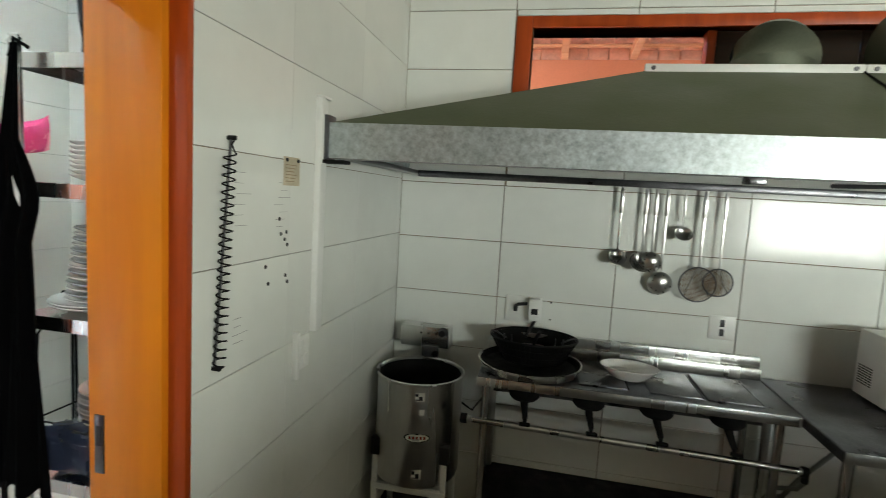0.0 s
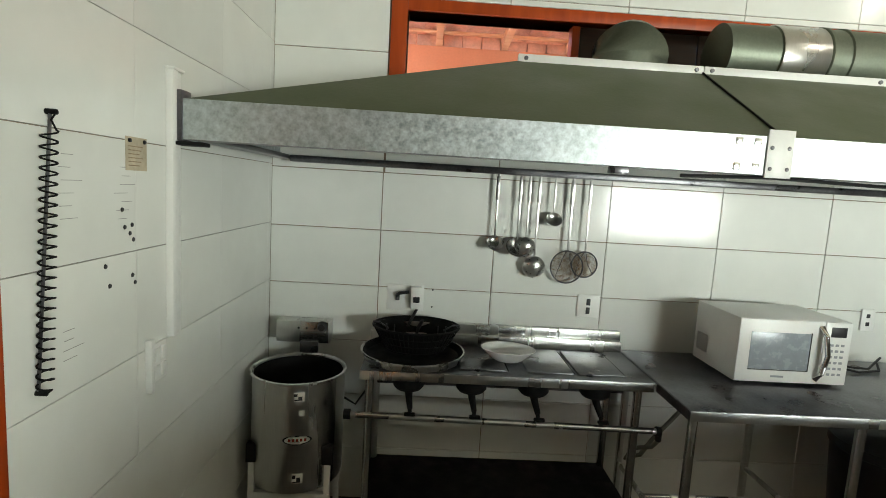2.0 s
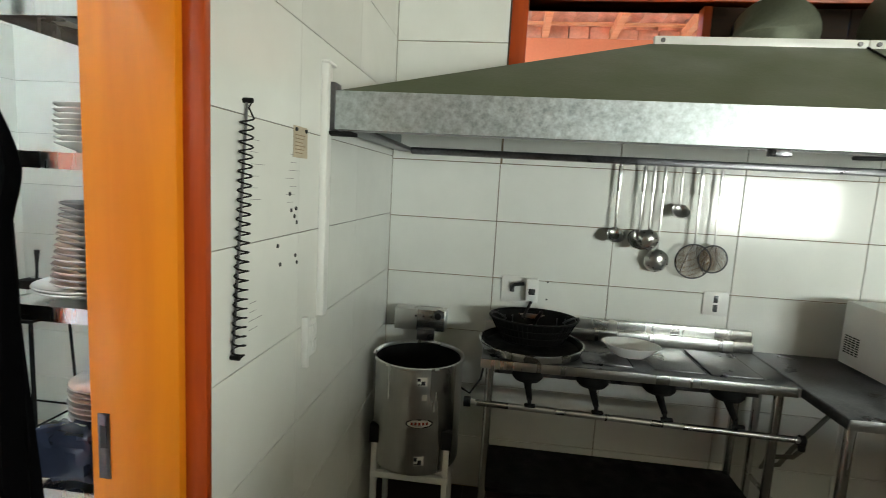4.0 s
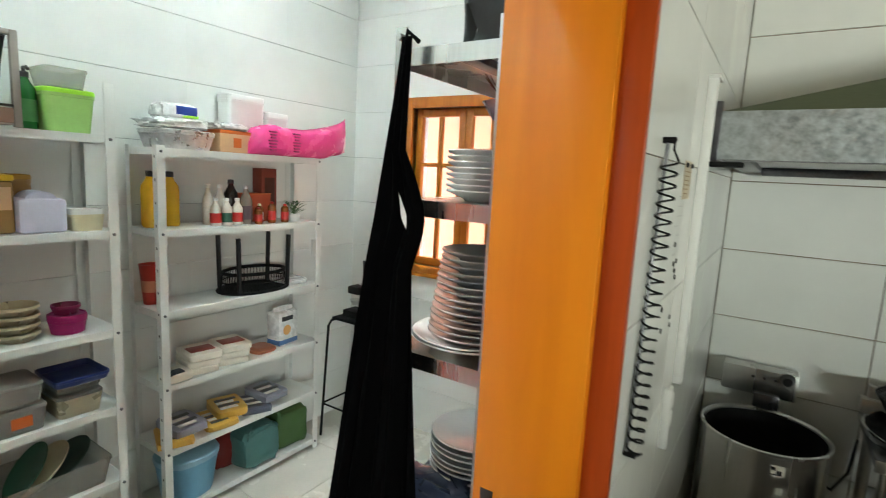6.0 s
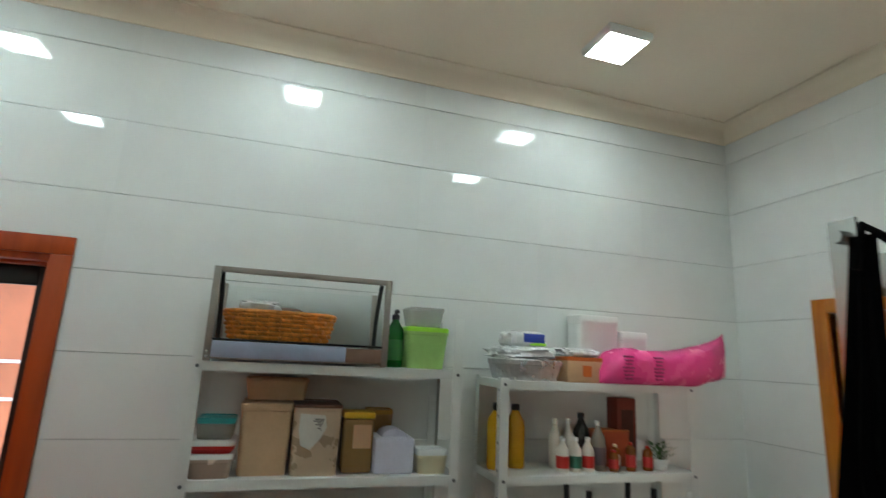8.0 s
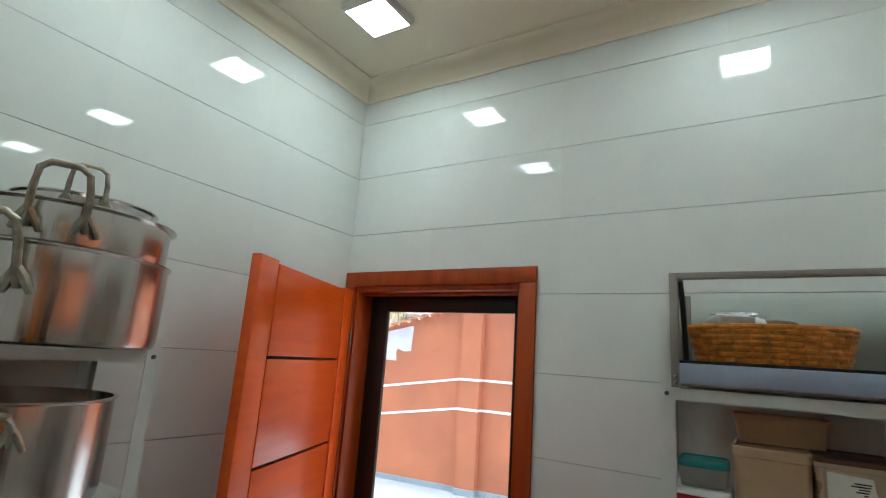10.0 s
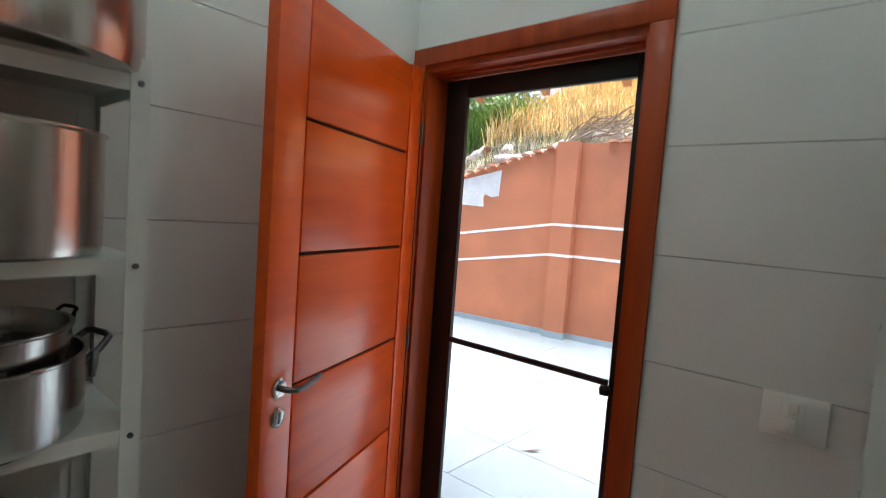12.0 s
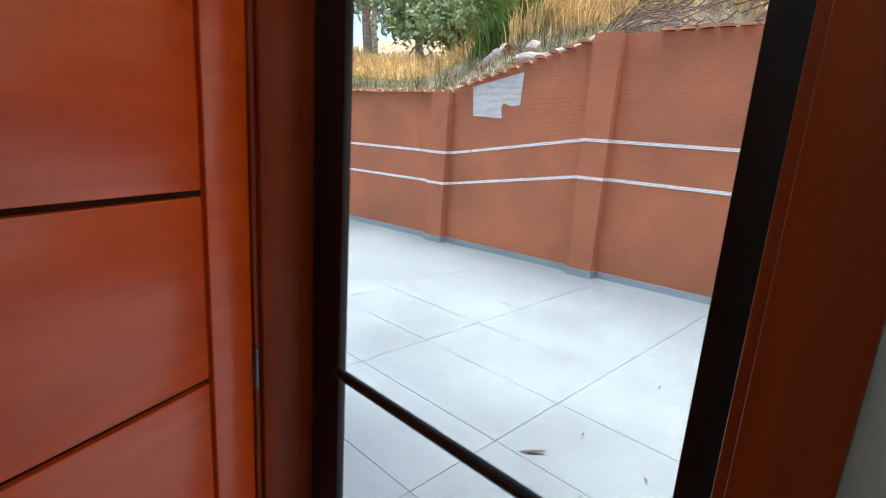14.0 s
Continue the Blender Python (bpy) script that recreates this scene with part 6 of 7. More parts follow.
# fourth shelf: flour packs
z = U2[2]
PACK = colour("white_red_packet", (0.74, 0.68, 0.58), 0.5)
REDPRINT = colour("red_brown_print", (0.30, 0.06, 0.04), 0.5)
for col, y in enumerate((1.63, 1.80)):
    for k in range(3):
        pillow("flour_packet", "white packet with a red printed top, stacked", U2X - 0.11, y + 0.006 * k, z + 0.0335 * k, 0.19, 0.165, 0.036, PACK, 80 + 7 * k + col, 0.05, turn=4 * k - 16, group="flour packets", square=0.24,
               extra=[("print", (-0.03, -0.06, 0.0325, 0.05, 0.06, 0.0365), REDPRINT)])
pillow("sugar_packet", "white and black packet at the shelf's edge", U2X - 0.06, 1.49, z, 0.12, 0.14, 0.05, PACK, 93, 0.1, extra=[("print", (0.0, -0.05, 0.036, 0.05, 0.02, 0.05), INK)])
pillow("pasta_packet", "flat reddish pasta packet", U2X - 0.09, 1.99, z, 0.14, 0.14, 0.032, colour("reddish_packet", (0.42, 0.14, 0.07), 0.35), 95, 0.1)
fb2 = thing("flour_bag", "white standing flour bag with blue base and orange picture", "bag", at=(U2X - 0.10, 2.15, z + 0.0005), turn=6)
part("bag_body", boxed(-0.05, -0.075, 0.0, 0.05, 0.075, 0.20, 0.012), FILM, fb2)
part("blue_base", boxed(-0.0508, -0.0758, 0.003, 0.0508, 0.0758, 0.05, 0.012), colour("blue_band", (0.08, 0.17, 0.35), 0.4), fb2)
part("picture", lathe(bmesh.new(), [(0.0, 0.0), (0.030, 0.0), (0.026, 0.002), (0.0, 0.002)], 14, (0.0503, -0.015, 0.095), "x"), colour("orange_picture", (0.66, 0.33, 0.10), 0.5), fb2)
part("lettering", boxed(0.0500, -0.055, 0.150, 0.0512, 0.03, 0.176, 0.0), INK, fb2)
part("folded_top", boxed(-0.006, -0.072, 0.198, 0.006, 0.072, 0.225, 0.003), FILM, fb2)

# fifth shelf: yellow bags
z = U2[1]
YPACK, GPRINT = colour("yellow_packet", (0.62, 0.36, 0.06), 0.35), colour("black_white_print", (0.10, 0.10, 0.10), 0.5)
for k, (y, m) in enumerate(((1.50, YPACK), (1.55, colour("navy_white_packet", (0.30, 0.30, 0.36), 0.35)), (1.72, YPACK), (1.80, YPACK), (1.95, colour("dark_packet", (0.11, 0.12, 0.16), 0.35)), (2.05, colour("grey_packet", (0.22, 0.23, 0.28), 0.35)))):
    pillow("snack_packet", "printed food packet lying in a row", U2X - 0.10 - 0.02 * (k % 2), y, z + 0.030 * (k % 2), 0.21, 0.165, 0.036 + 0.01 * (k % 2), m, 100 + k, 0.07, turn=8 * ((k * 3) % 4 - 1.5) - 12, group="row of food packets", square=0.26,
           extra=[("print", (-0.05 + 0.034 * j, -0.055, 0.028 + 0.009 * (k % 2), -0.026 + 0.034 * j, 0.055 - 0.02 * (j % 2), 0.0365 + 0.01 * (k % 2)), GPRINT if (k + j) % 2 else STICKER) for j in range(4)])
# lowest shelf
z = U2[0]
tub("lidded_tub", "large round sky blue plastic tub with a lid", U2X - 0.125, 1.575, z, 0.29, 0.25, 0.215, BLUE, colour("pale_blue_lid", (0.30, 0.50, 0.62)), 0.03, 0.86, "tub", round_it=0.115)
pillow("red_bag", "dark red bag at the back of the shelf", U2X - 0.19, 1.82, z, 0.13, 0.18, 0.21, colour("dark_red_film", (0.22, 0.02, 0.015), 0.4), 121, 0.12, category="bag")
pillow("teal_bag", "teal grey stuffed plastic bag", U2X - 0.09, 1.945, z, 0.20, 0.24, 0.235, SAGE, 122, 0.12, category="bag", square=0.45)
pillow("green_bag", "moss green printed bag", U2X - 0.12, 2.185, z, 0.18, 0.22, 0.25, MOSS, 125, 0.10, category="bag", square=0.35)

# ---- steel rack by the doorway with crockery ----
rk = thing("steel_rack", "brushed stainless steel rack holding crockery beside the doorway", "rack")
KX0, KX1, KY0, KY1 = -1.292, -1.012, 1.125, 2.10
RACKZ = [1.982, 1.665, 1.322, 0.880, 0.30]
for x in (KX0, KX1 - 0.03):
    for y in (KY0, KY1 - 0.03):
        bm = bmesh.new()
        box(bm, x, y, 0.0, x + 0.03, y + 0.003, 2.025)
        box(bm, x if x == KX0 else x + 0.027, y + 0.003, 0.0, x + 0.003 if x == KX0 else x + 0.03, y + 0.03, 2.025)
        part("post", bm, STEEL, rk, smooth=False)
for z in RACKZ:
    bm = tray_sheet(KX0 + 0.004, KY0 + 0.004, KX1 - 0.004, KY1 - 0.004, z, 0.036)
    s = part("shelf", bm, STEEL, rk, smooth=False)
    part("stiffener", boxed(KX0 + 0.12, KY0 + 0.02, z - 0.020, KX0 + 0.16, KY1 - 0.02, z - 0.003, 0.002), STEEL_DARK, s)
part("bolt", lathe(bmesh.new(), [(0.0, -0.010), (0.008, -0.010), (0.008, 0.0), (0.0, 0.0)], 8, (KX0 + 0.014, KY0, 2.005), "y"), STEEL, rk)

PLATE = [(0.0, 0.0), (0.55, 0.0), (0.60, 0.006), (0.97, 0.020), (1.0, 0.023), (0.985, 0.0255), (0.60, 0.0105), (0.0, 0.006)]
GREY_PORC = material("grey_rimmed_porcelain", (0.50, 0.52, 0.54), 0.10, var=0.08, scale=14)


def plates(label, x, y, z, n, r, step, mat=PORCELAIN, group="stacked plates", shrink=0.0, alt=None):
    for k in range(n):
        rr = r * (1 - shrink * k / max(n - 1, 1))
        bm = lathe(bmesh.new(), [(a * rr, b) for a, b in PLATE], 40)
        solid("plate", bm, alt if alt and k % 2 else mat, label, "plate", group, at=(x + random.uniform(-0.002, 0.002), y + random.uniform(-0.002, 0.002), z + 0.0008 + k * step), turn=random.uniform(0, 30))


plates("white porcelain plate in a neat stack", -1.108, 1.250, RACKZ[1], 8, 0.100, 0.0122, group="stack of white plates")
plates("white oval serving plate under the stack", -1.145, 1.27, RACKZ[2], 2, 0.142, 0.008, group="stack of large plates")
plates("large white plate with grey shaded rim in a tall stack", -1.128, 1.275, RACKZ[2] + 0.016, 14, 0.122, 0.0145, PORCELAIN, "stack of large plates", 0.20, GREY_PORC)
plates("white dinner plate in the lower stack", -1.13, 1.30, RACKZ[3], 15, 0.118, 0.0135, PORCELAIN, "lower stack of plates", 0.05, GREY_PORC)
gb = thing("glass_compote", "purple tinted glass dessert bowl on a stem", "bowl", at=(-1.075, 1.285, RACKZ[1] + 0.1125))
part("glass_bowl", lathe(bmesh.new(), [(0.0, 0.0), (0.04, 0.0), (0.042, 0.004), (0.010, 0.012), (0.009, 0.05), (0.052, 0.070), (0.074, 0.105), (0.076, 0.107), (0.072, 0.106), (0.047, 0.075), (0.0, 0.062)], 32), colour("purple_tint_glass", (0.55, 0.40, 0.50), 0.08, trans=0.6), gb)
tw = thing("dried_twigs", "thin dry twigs standing in the glass bowl", "twigs", at=(-1.075, 1.285, RACKZ[1] + 0.1755))
for k in range(14):
    a = k * 2.4
    bm = bmesh.new()
    tube(bm, [(0.01 * math.cos(a), 0.01 * math.sin(a), 0.0), (0.04 * math.cos(a + 0.3), 0.04 * math.sin(a + 0.3), 0.06), (0.075 * math.cos(a + 0.6), 0.075 * math.sin(a + 0.6), 0.085 + 0.004 * (k % 5))], 0.0014, 4)
    part("twig", bm, BROWN, tw)
pillow("dark_bag", "tall dark grey plastic bag on top of the rack", -1.110, 1.335, RACKZ[0], 0.17, 0.26, 0.215, colour("dark_grey_film", (0.013, 0.014, 0.013), 0.35, bump=0.06, fine=50), 140, 0.22, category="bag", square=0.35)
pillow("crumpled_bag", "crumpled dark blue clear plastic bag", -1.15, 1.205, RACKZ[3], 0.20, 0.14, 0.13, colour("bluish_dark_film", (0.04, 0.05, 0.09), 0.2, bump=0.08, fine=40), 144, 0.35, category="bag")

# apron hung on the rack's post
ap = thing("apron", "long black cloth apron hanging from the rack's corner post", "apron", at=(-1.232, 1.092, 0.80))
bm = bmesh.new()
rows = []
for k in range(41):
    s = k / 40.0
    z = 0.065 + 1.13 * (1 - s)
    le = float(np.interp(s, (0.0, 0.12, 0.33, 1.0), (-0.016, -0.032, -0.064, -0.200)))
    re = float(np.interp(s, (0.0, 0.20, 0.26, 0.315, 0.36, 0.42, 1.0), (0.010, 0.004, 0.040, 0.066, 0.062, 0.038, 0.092)))
    w, c = re - le, (re + le) / 2
    row = []
    for j in range(21):
        u = j / 20.0 - 0.5
        fold = 0.010 * math.sin(u * 17 + 2.2 * s) * min(1, s * 2.5) + 0.010 * math.sin(u * 31 + 5 * s) * s
        hem = 0.016 * math.sin(u * 23) * (1 if k == 40 else 0)
        row.append(bm.verts.new((c + u * w, fold - 0.012 * s, z + hem)))
    rows.append(row)
for a, b in zip(rows, rows[1:]):
    for j in range(20):
        bm.faces.new((a[j], a[j + 1], b[j + 1], b[j]))
geo = bmesh.ops.solidify(bm, geom=bm.faces[:], thickness=0.003)
part("cloth", bm, BLACK_CLOTH, ap)
bm = bmesh.new()
tube(bm, [(0.005, 0.03, 1.19), (-0.002, 0.0, 1.205), (-0.008, -0.008, 1.16)], 0.005, 6)
part("neck_strap", bm, BLACK_CLOTH, ap)
for a in (-0.14, 0.0):
    part("tie", boxed(a - 0.06, -0.02, 0.035, a - 0.04, -0.016, 0.09, 0.001), BLACK_CLOTH, ap)
bm = bmesh.new()
bm.faces.new([bm.verts.new(p) for p in ((0.008, -0.022, 0.880), (0.030, -0.022, 0.835), (0.030, -0.022, 0.805), (0.016, -0.022, 0.83))])
part("tag", bm, FILM, ap, "small white cloth tag", smooth=False)

# lever press on a thin-legged stand by the corner
ps = thing("press_stand", "thin black steel stand carrying a lever juice press", "stand", at=(-2.735, 2.60, 0))
for x, y in ((-0.13, -0.13), (0.13, -0.13), (-0.13, 0.13), (0.13, 0.13)):
    bm = bmesh.new()
    tube(bm, [(x * 1.15, y * 1.15, 0.0), (x * 0.95, y * 0.95, 0.74), (x * 0.85, y * 0.85, 0.775), (x * 0.6, y * 0.6, 0.785)], 0.008, 8)
    part("leg", bm, BLACK_IRON, ps)
for z in (0.22,):
    for p, q in (((-0.145, -0.145), (0.145, -0.145)), ((-0.145, 0.145), (0.145, 0.145)), ((-0.145, -0.145), (-0.145, 0.145)), ((0.145, -0.145), (0.145, 0.145))):
        bm = bmesh.new()
        tube(bm, [(*p, z), (*q, z)], 0.006, 8)
        part("brace", bm, BLACK_IRON, ps)
part("stand_top", boxed(-0.11, -0.11, 0.780, 0.11, 0.11, 0.798, 0.004), BLACK_IRON, ps)
jp = thing("juice_press", "cast metal lever juice press with black handle", "juice press", at=(-2.735, 2.60, 0.7985))
part("base", boxed(-0.07, -0.06, 0, 0.07, 0.06, 0.045, 0.008), BLACK_IRON, jp)
bm = bmesh.new()
tube(bm, [(0, 0.035, 0.04), (0, 0.035, 0.21)], 0.014, 10)
part("column", bm, STEEL, jp)
part("cup", lathe(bmesh.new(), [(0.0, 0.075), (0.03, 0.078), (0.048, 0.11), (0.044, 0.11), (0.0, 0.085)], 20), STEEL, jp)
part("head", boxed(-0.045, -0.045, 0.15, 0.045, 0.055, 0.20, 0.010), BLACK_IRON, jp)
bm = bmesh.new()
tube(bm, [(0.02, 0.03, 0.19), (0.025, 0.03, 0.28), (0.03, 0.03, 0.36)], [0.007, 0.007, 0.014], 10)
part("lever", bm, BLACK_PLASTIC, jp)


# ---- pots on the third unit ----
CAST = material("cast_aluminium_handle", (0.46, 0.41, 0.33), 0.34, 1.0, var=0.25, scale=30, bump=0.04, fine=80)


def pot(label, x, y, z, r, h, handles=90, big=1.0, mat=ALU, lip=0.006, wall=0.004, handle_mat=None, tall=False):
    handle_mat = handle_mat or CAST
    t = thing("cooking_pot", label, "cooking pot", at=(x, y, z + 0.0008), turn=handles, group="pots on the shelving")
    part("pot_body", lathe(bmesh.new(), [(0.0, 0.0), (r * 0.95, 0.0), (r * 0.985, 0.006), (r, 0.022), (r, h - 0.008), (r + lip, h - 0.003), (r + lip, h), (r - wall, h), (r - wall, 0.02), (r * 0.93, wall), (0.0, wall)], 56), mat, t)
    for s in (-1, 1):
        g = 0.056 * big
        bm = bmesh.new()
        zz = h * (0.72 if tall else 0.80)
        up = (0.105 if tall else 0.035) * big
        out = (0.045 if tall else 0.062) * big
        pts = [(s * r, -g, zz - 0.02), (s * (r + 0.020), -g, zz - 0.004), (s * (r + out * 0.7), -g * 0.97, zz + up * 0.45), (s * (r + out * 0.95), -g * 0.86, zz + up * 0.85), (s * (r + out), -g * 0.5, zz + up), (s * (r + out), g * 0.5, zz + up), (s * (r + out * 0.95), g * 0.86, zz + up * 0.85), (s * (r + out * 0.7), g * 0.97, zz + up * 0.45), (s * (r + 0.020), g, zz - 0.004), (s * r, g, zz - 0.02)]
        tube(bm, pts, 0.0085 * big, 10)
        hd = part("handle", bm, handle_mat, t)
        for e in (-g, g):
            bm = bmesh.new()
            for toe in (-0.026, 0.0, 0.026):
                drop = 0.052 if toe else 0.042
                tube(bm, [(s * (r + 0.018), e, zz - 0.002), (s * (r + 0.010), e + toe * 0.5 * big, zz - 0.022 * big), (s * (r + 0.001), e + toe * big, zz - drop * big)], [0.010 * big, 0.010 * big, 0.007 * big], 8)
            part("bracket", bm, handle_mat, hd)
    return t


pot("wide brushed aluminium casserole with tall handles", -1.748, -0.985, PZ[5], 0.263, 0.215, 48, 1.0, tall=True)
pot("brushed aluminium casserole nested in the wide one", -1.775, -0.995, PZ[5] + 0.216, 0.234, 0.105, 63, 0.95, lip=0.014, tall=True)
pot("small aluminium casserole stacked on top", -1.810, -1.010, PZ[5] + 0.322, 0.165, 0.045, 66, 0.7, tall=True)
pot("deep aluminium stock pot with low handles", -1.735, -1.005, PZ[4], 0.216, 0.240, 62, 0.9)
pot("wide steel pot with dark bail handles", -1.722, -1.005, PZ[3], 0.205, 0.155, 15, 0.9, STEEL, handle_mat=STEEL_DARK)
pot("dark rimmed shallow pan nested in the steel pot", -1.712, -1.005, PZ[3] + 0.156, 0.190, 0.055, 20, 0.5, STEEL, handle_mat=BLACK_PLASTIC)
pot("black enamelled pot on the lower shelf", -1.66, -1.01, PZ[2], 0.200, 0.16, 10, 0.6, BLACK_IRON, handle_mat=BLACK_PLASTIC)
pot("large aluminium pot on the lowest shelves", -1.62, -1.01, PZ[1], 0.21, 0.22, 40, 0.7)
pot("aluminium pot standing beside the stock pot", -1.24, -1.02, PZ[4], 0.155, 0.20, 45, 0.7)
pot("aluminium pot at the unit's far end", -1.26, -1.02, PZ[5], 0.16, 0.24, 75, 0.8)
pot("steel pot beside the wide one", -1.25, -1.02, PZ[3], 0.16, 0.18, 30, 0.6, STEEL)

# pantry window with small panes
pw = thing("window_2", "honey varnished wooden casement window with small panes, closed", "window", kind="structure")
a, b, c, d = PWIN
for x0, z0, x1, z1 in ((a - 0.066, c - 0.066, a, d + 0.066), (b, c - 0.066, b + 0.066, d + 0.066), (a, d, b, d + 0.066), (a, c - 0.066, b, c)):
    part("window_frame", boxed(x0, YN - 0.022, z0, x1, YN + 0.10, z1, 0.004), WINDOW_WOOD, pw)
part("window_sill", boxed(a - 0.08, YN - 0.03, c - 0.070, b + 0.08, YN - 0.0225, c - 0.045, 0.002), WINDOW_WOOD, pw)
n = 4
lw = (b - a) / n
for k in range(n):
    x0, x1 = a + k * lw + 0.002, a + (k + 1) * lw - 0.002
    sash = part("sash", boxed(x0, YN + 0.03, c, x0 + 0.045, YN + 0.065, d, 0.003), WINDOW_WOOD, pw)
    part("stile", boxed(x1 - 0.045, YN + 0.03, c, x1, YN + 0.065, d, 0.003), WINDOW_WOOD, sash)
    for z0, z1 in ((c, c + 0.05), (d - 0.05, d)):
        part("rail", boxed(x0 + 0.045, YN + 0.03, z0, x1 - 0.045, YN + 0.065, z1, 0.003), WINDOW_WOOD, sash)
    mid = (x0 + x1) / 2
    part("muntin", boxed(mid - 0.013, YN + 0.034, c + 0.05, mid + 0.013, YN + 0.061, d - 0.05, 0.002), WINDOW_WOOD, sash)
    for j in (1, 2):
        zz = c + 0.05 + (d - c - 0.10) * j / 3
        for q0, q1 in ((x0 + 0.045, mid - 0.013), (mid + 0.013, x1 - 0.045)):
            part("muntin", boxed(q0, YN + 0.034, zz - 0.013, q1, YN + 0.061, zz + 0.013, 0.002), WINDOW_WOOD, sash)
    for q0, q1 in ((x0 + 0.045, mid - 0.013), (mid + 0.013, x1 - 0.045)):
        for j in range(3):
            z0 = c + 0.05 + (d - c - 0.10) * j / 3 + (0.013 if j else 0)
            z1 = c + 0.05 + (d - c - 0.10) * (j + 1) / 3 - (0.013 if j < 2 else 0)
            bm = bmesh.new()
            bm.faces.new([bm.verts.new(p) for p in ((q0, YN + 0.048, z0), (q1, YN + 0.048, z0), (q1, YN + 0.048, z1), (q0, YN + 0.048, z1))])
            g = part("pane", bm, GLASS, sash, smooth=False)
            g.visible_shadow = False

# pantry wall fittings
WM = lambda y, z: basis((XW + 0.007, y, z), (0, 1, 0), (0, 0, 1))
lsw = plate("light_switch", "white rounded light switch plate beside the yard door", WM(0.148, 1.155), 0.135, 0.110, [], category="light switch")
part("module", boxed(-0.028, -0.04, 0.008, 0.020, 0.045, 0.012, 0.002), WHITE_PLASTIC, lsw)
part("rocker", boxed(-0.018, -0.036, 0.010, 0.008, 0.002, 0.017, 0.003), WHITE_PLASTIC, lsw)
part("rocker", boxed(-0.012, 0.008, 0.010, 0.010, 0.034, 0.015, 0.003), STICKER, lsw)
plate("wall_socket", "small white wall socket near the corner", WM(2.565, 1.205), 0.075, 0.115, [(0.0, 0.0, 0.018, 0.030, 0)])

# ---- roofs and yard planting ----
def corrugated(bm, x0, z0, x1, z1, y0, y1, pitch=0.205, deep=0.035, along="x", courses=0.36):
    """A clay pan-tile roof plane, stepped in courses, waved across."""
    length = math.hypot(x1 - x0, z1 - z0)
    nc = max(1, int(length / courses))
    ny = int((y1 - y0) / pitch * 8)
    for c in range(nc):
        rows = []
        for e in (0.0, 1.0):
            t = (c + e * 1.08) / nc
            row = []
            for k in range(ny + 1):
                y = y0 + (y1 - y0) * k / ny
                w = abs(math.sin(math.pi * (y - y0) / pitch)) * deep
                px, pz = x0 + (x1 - x0) * t, z0 + (z1 - z0) * t + w + 0.02 * (1 - e)
                row.append(bm.verts.new((px, y, pz) if along == "x" else (y, px, pz)))
            rows.append(row)
        for k in range(ny):
            bm.faces.new((rows[0][k], rows[0][k + 1], rows[1][k + 1], rows[1][k]))


RAFTER = wood("orange_rafter_timber", (0.46, 0.15, 0.035), (0.66, 0.27, 0.07), 0, 0.5, 0.1)
EX, EZ, WX, WZ = -4.34, 2.405, -3.24, 2.90
roof = thing("roof", "clay pan-tile roof with orange rafters over the yard door", "roof", kind="structure")
bm = bmesh.new()
corrugated(bm, 1.2, 4.85, -3.52, 3.52, -4.5, 3.1)
part("roof_tiles", bm, CLAY, roof, smooth=True)
bm = bmesh.new()
corrugated(bm, 1.2, 4.85, 5.6, 3.60, -4.5, 3.1)
part("roof_tiles", bm, CLAY, roof, smooth=True)
bm = bmesh.new()
corrugated(bm, WX, WZ, EX, EZ, -3.4, 1.2)
part("roof_tiles", bm, CLAY, roof, smooth=True)
for k in range(10):
    y = -3.3 + k * 0.49
    bm = bmesh.new()
    d = Vector((EX - WX, 0, EZ - WZ)).normalized()
    vs = []
    for x, z in ((WX, WZ), (EX + 0.03, EZ + 0.01)):
        for dy in (-0.022, 0.022):
            for dz in (-0.085, -0.008):
                vs.append(bm.verts.new((x, y + dy, z + dz)))
    for f in ((0, 1, 3, 2), (4, 6, 7, 5), (0, 4, 5, 1), (2, 3, 7, 6), (1, 5, 7, 3), (0, 2, 6, 4)):
        bm.faces.new([vs[j] for j in f])
    bmesh.ops.recalc_face_normals(bm, faces=bm.faces)
    part("rafter", bm, RAFTER, roof)

# side alley to the north: neighbour's wall under its own eave
# unseen pale slab, added to throw daylight up at the wall and eave
solid("pavement_alley", boxed(-3.25, 3.09, -0.13, 7.0, 4.40, -0.004), PATIO_TILE, "pale unseen slab added to bounce light up the alley", "paving", kind="structure", smooth=False)
# terracotta, clay and timber lightened in colour to stand for bounced daylight
LIT_TERRACOTTA = material("lit_terracotta_wall", (0.78, 0.33, 0.19), 0.85, var=0.08, scale=1.5, bump=0.04, fine=60)
PALE_LIT_CLAY = material("pale_lit_clay", (0.78, 0.44, 0.32), 0.85, var=0.16, scale=9, bump=0.05, fine=50)
LIT_RAFTER = wood("lit_eave_timber", (0.70, 0.36, 0.20), (0.84, 0.50, 0.30), 0, 0.6, 0.0)
alley = thing("alley_wall", "terracotta alley wall with timber eave and tiles, lightened for bounced daylight", "wall", kind="structure")
part("wall_panel", boxed(-6.0, 4.40, -0.12, 7.0, 4.55, 2.83), LIT_TERRACOTTA, alley, smooth=False)
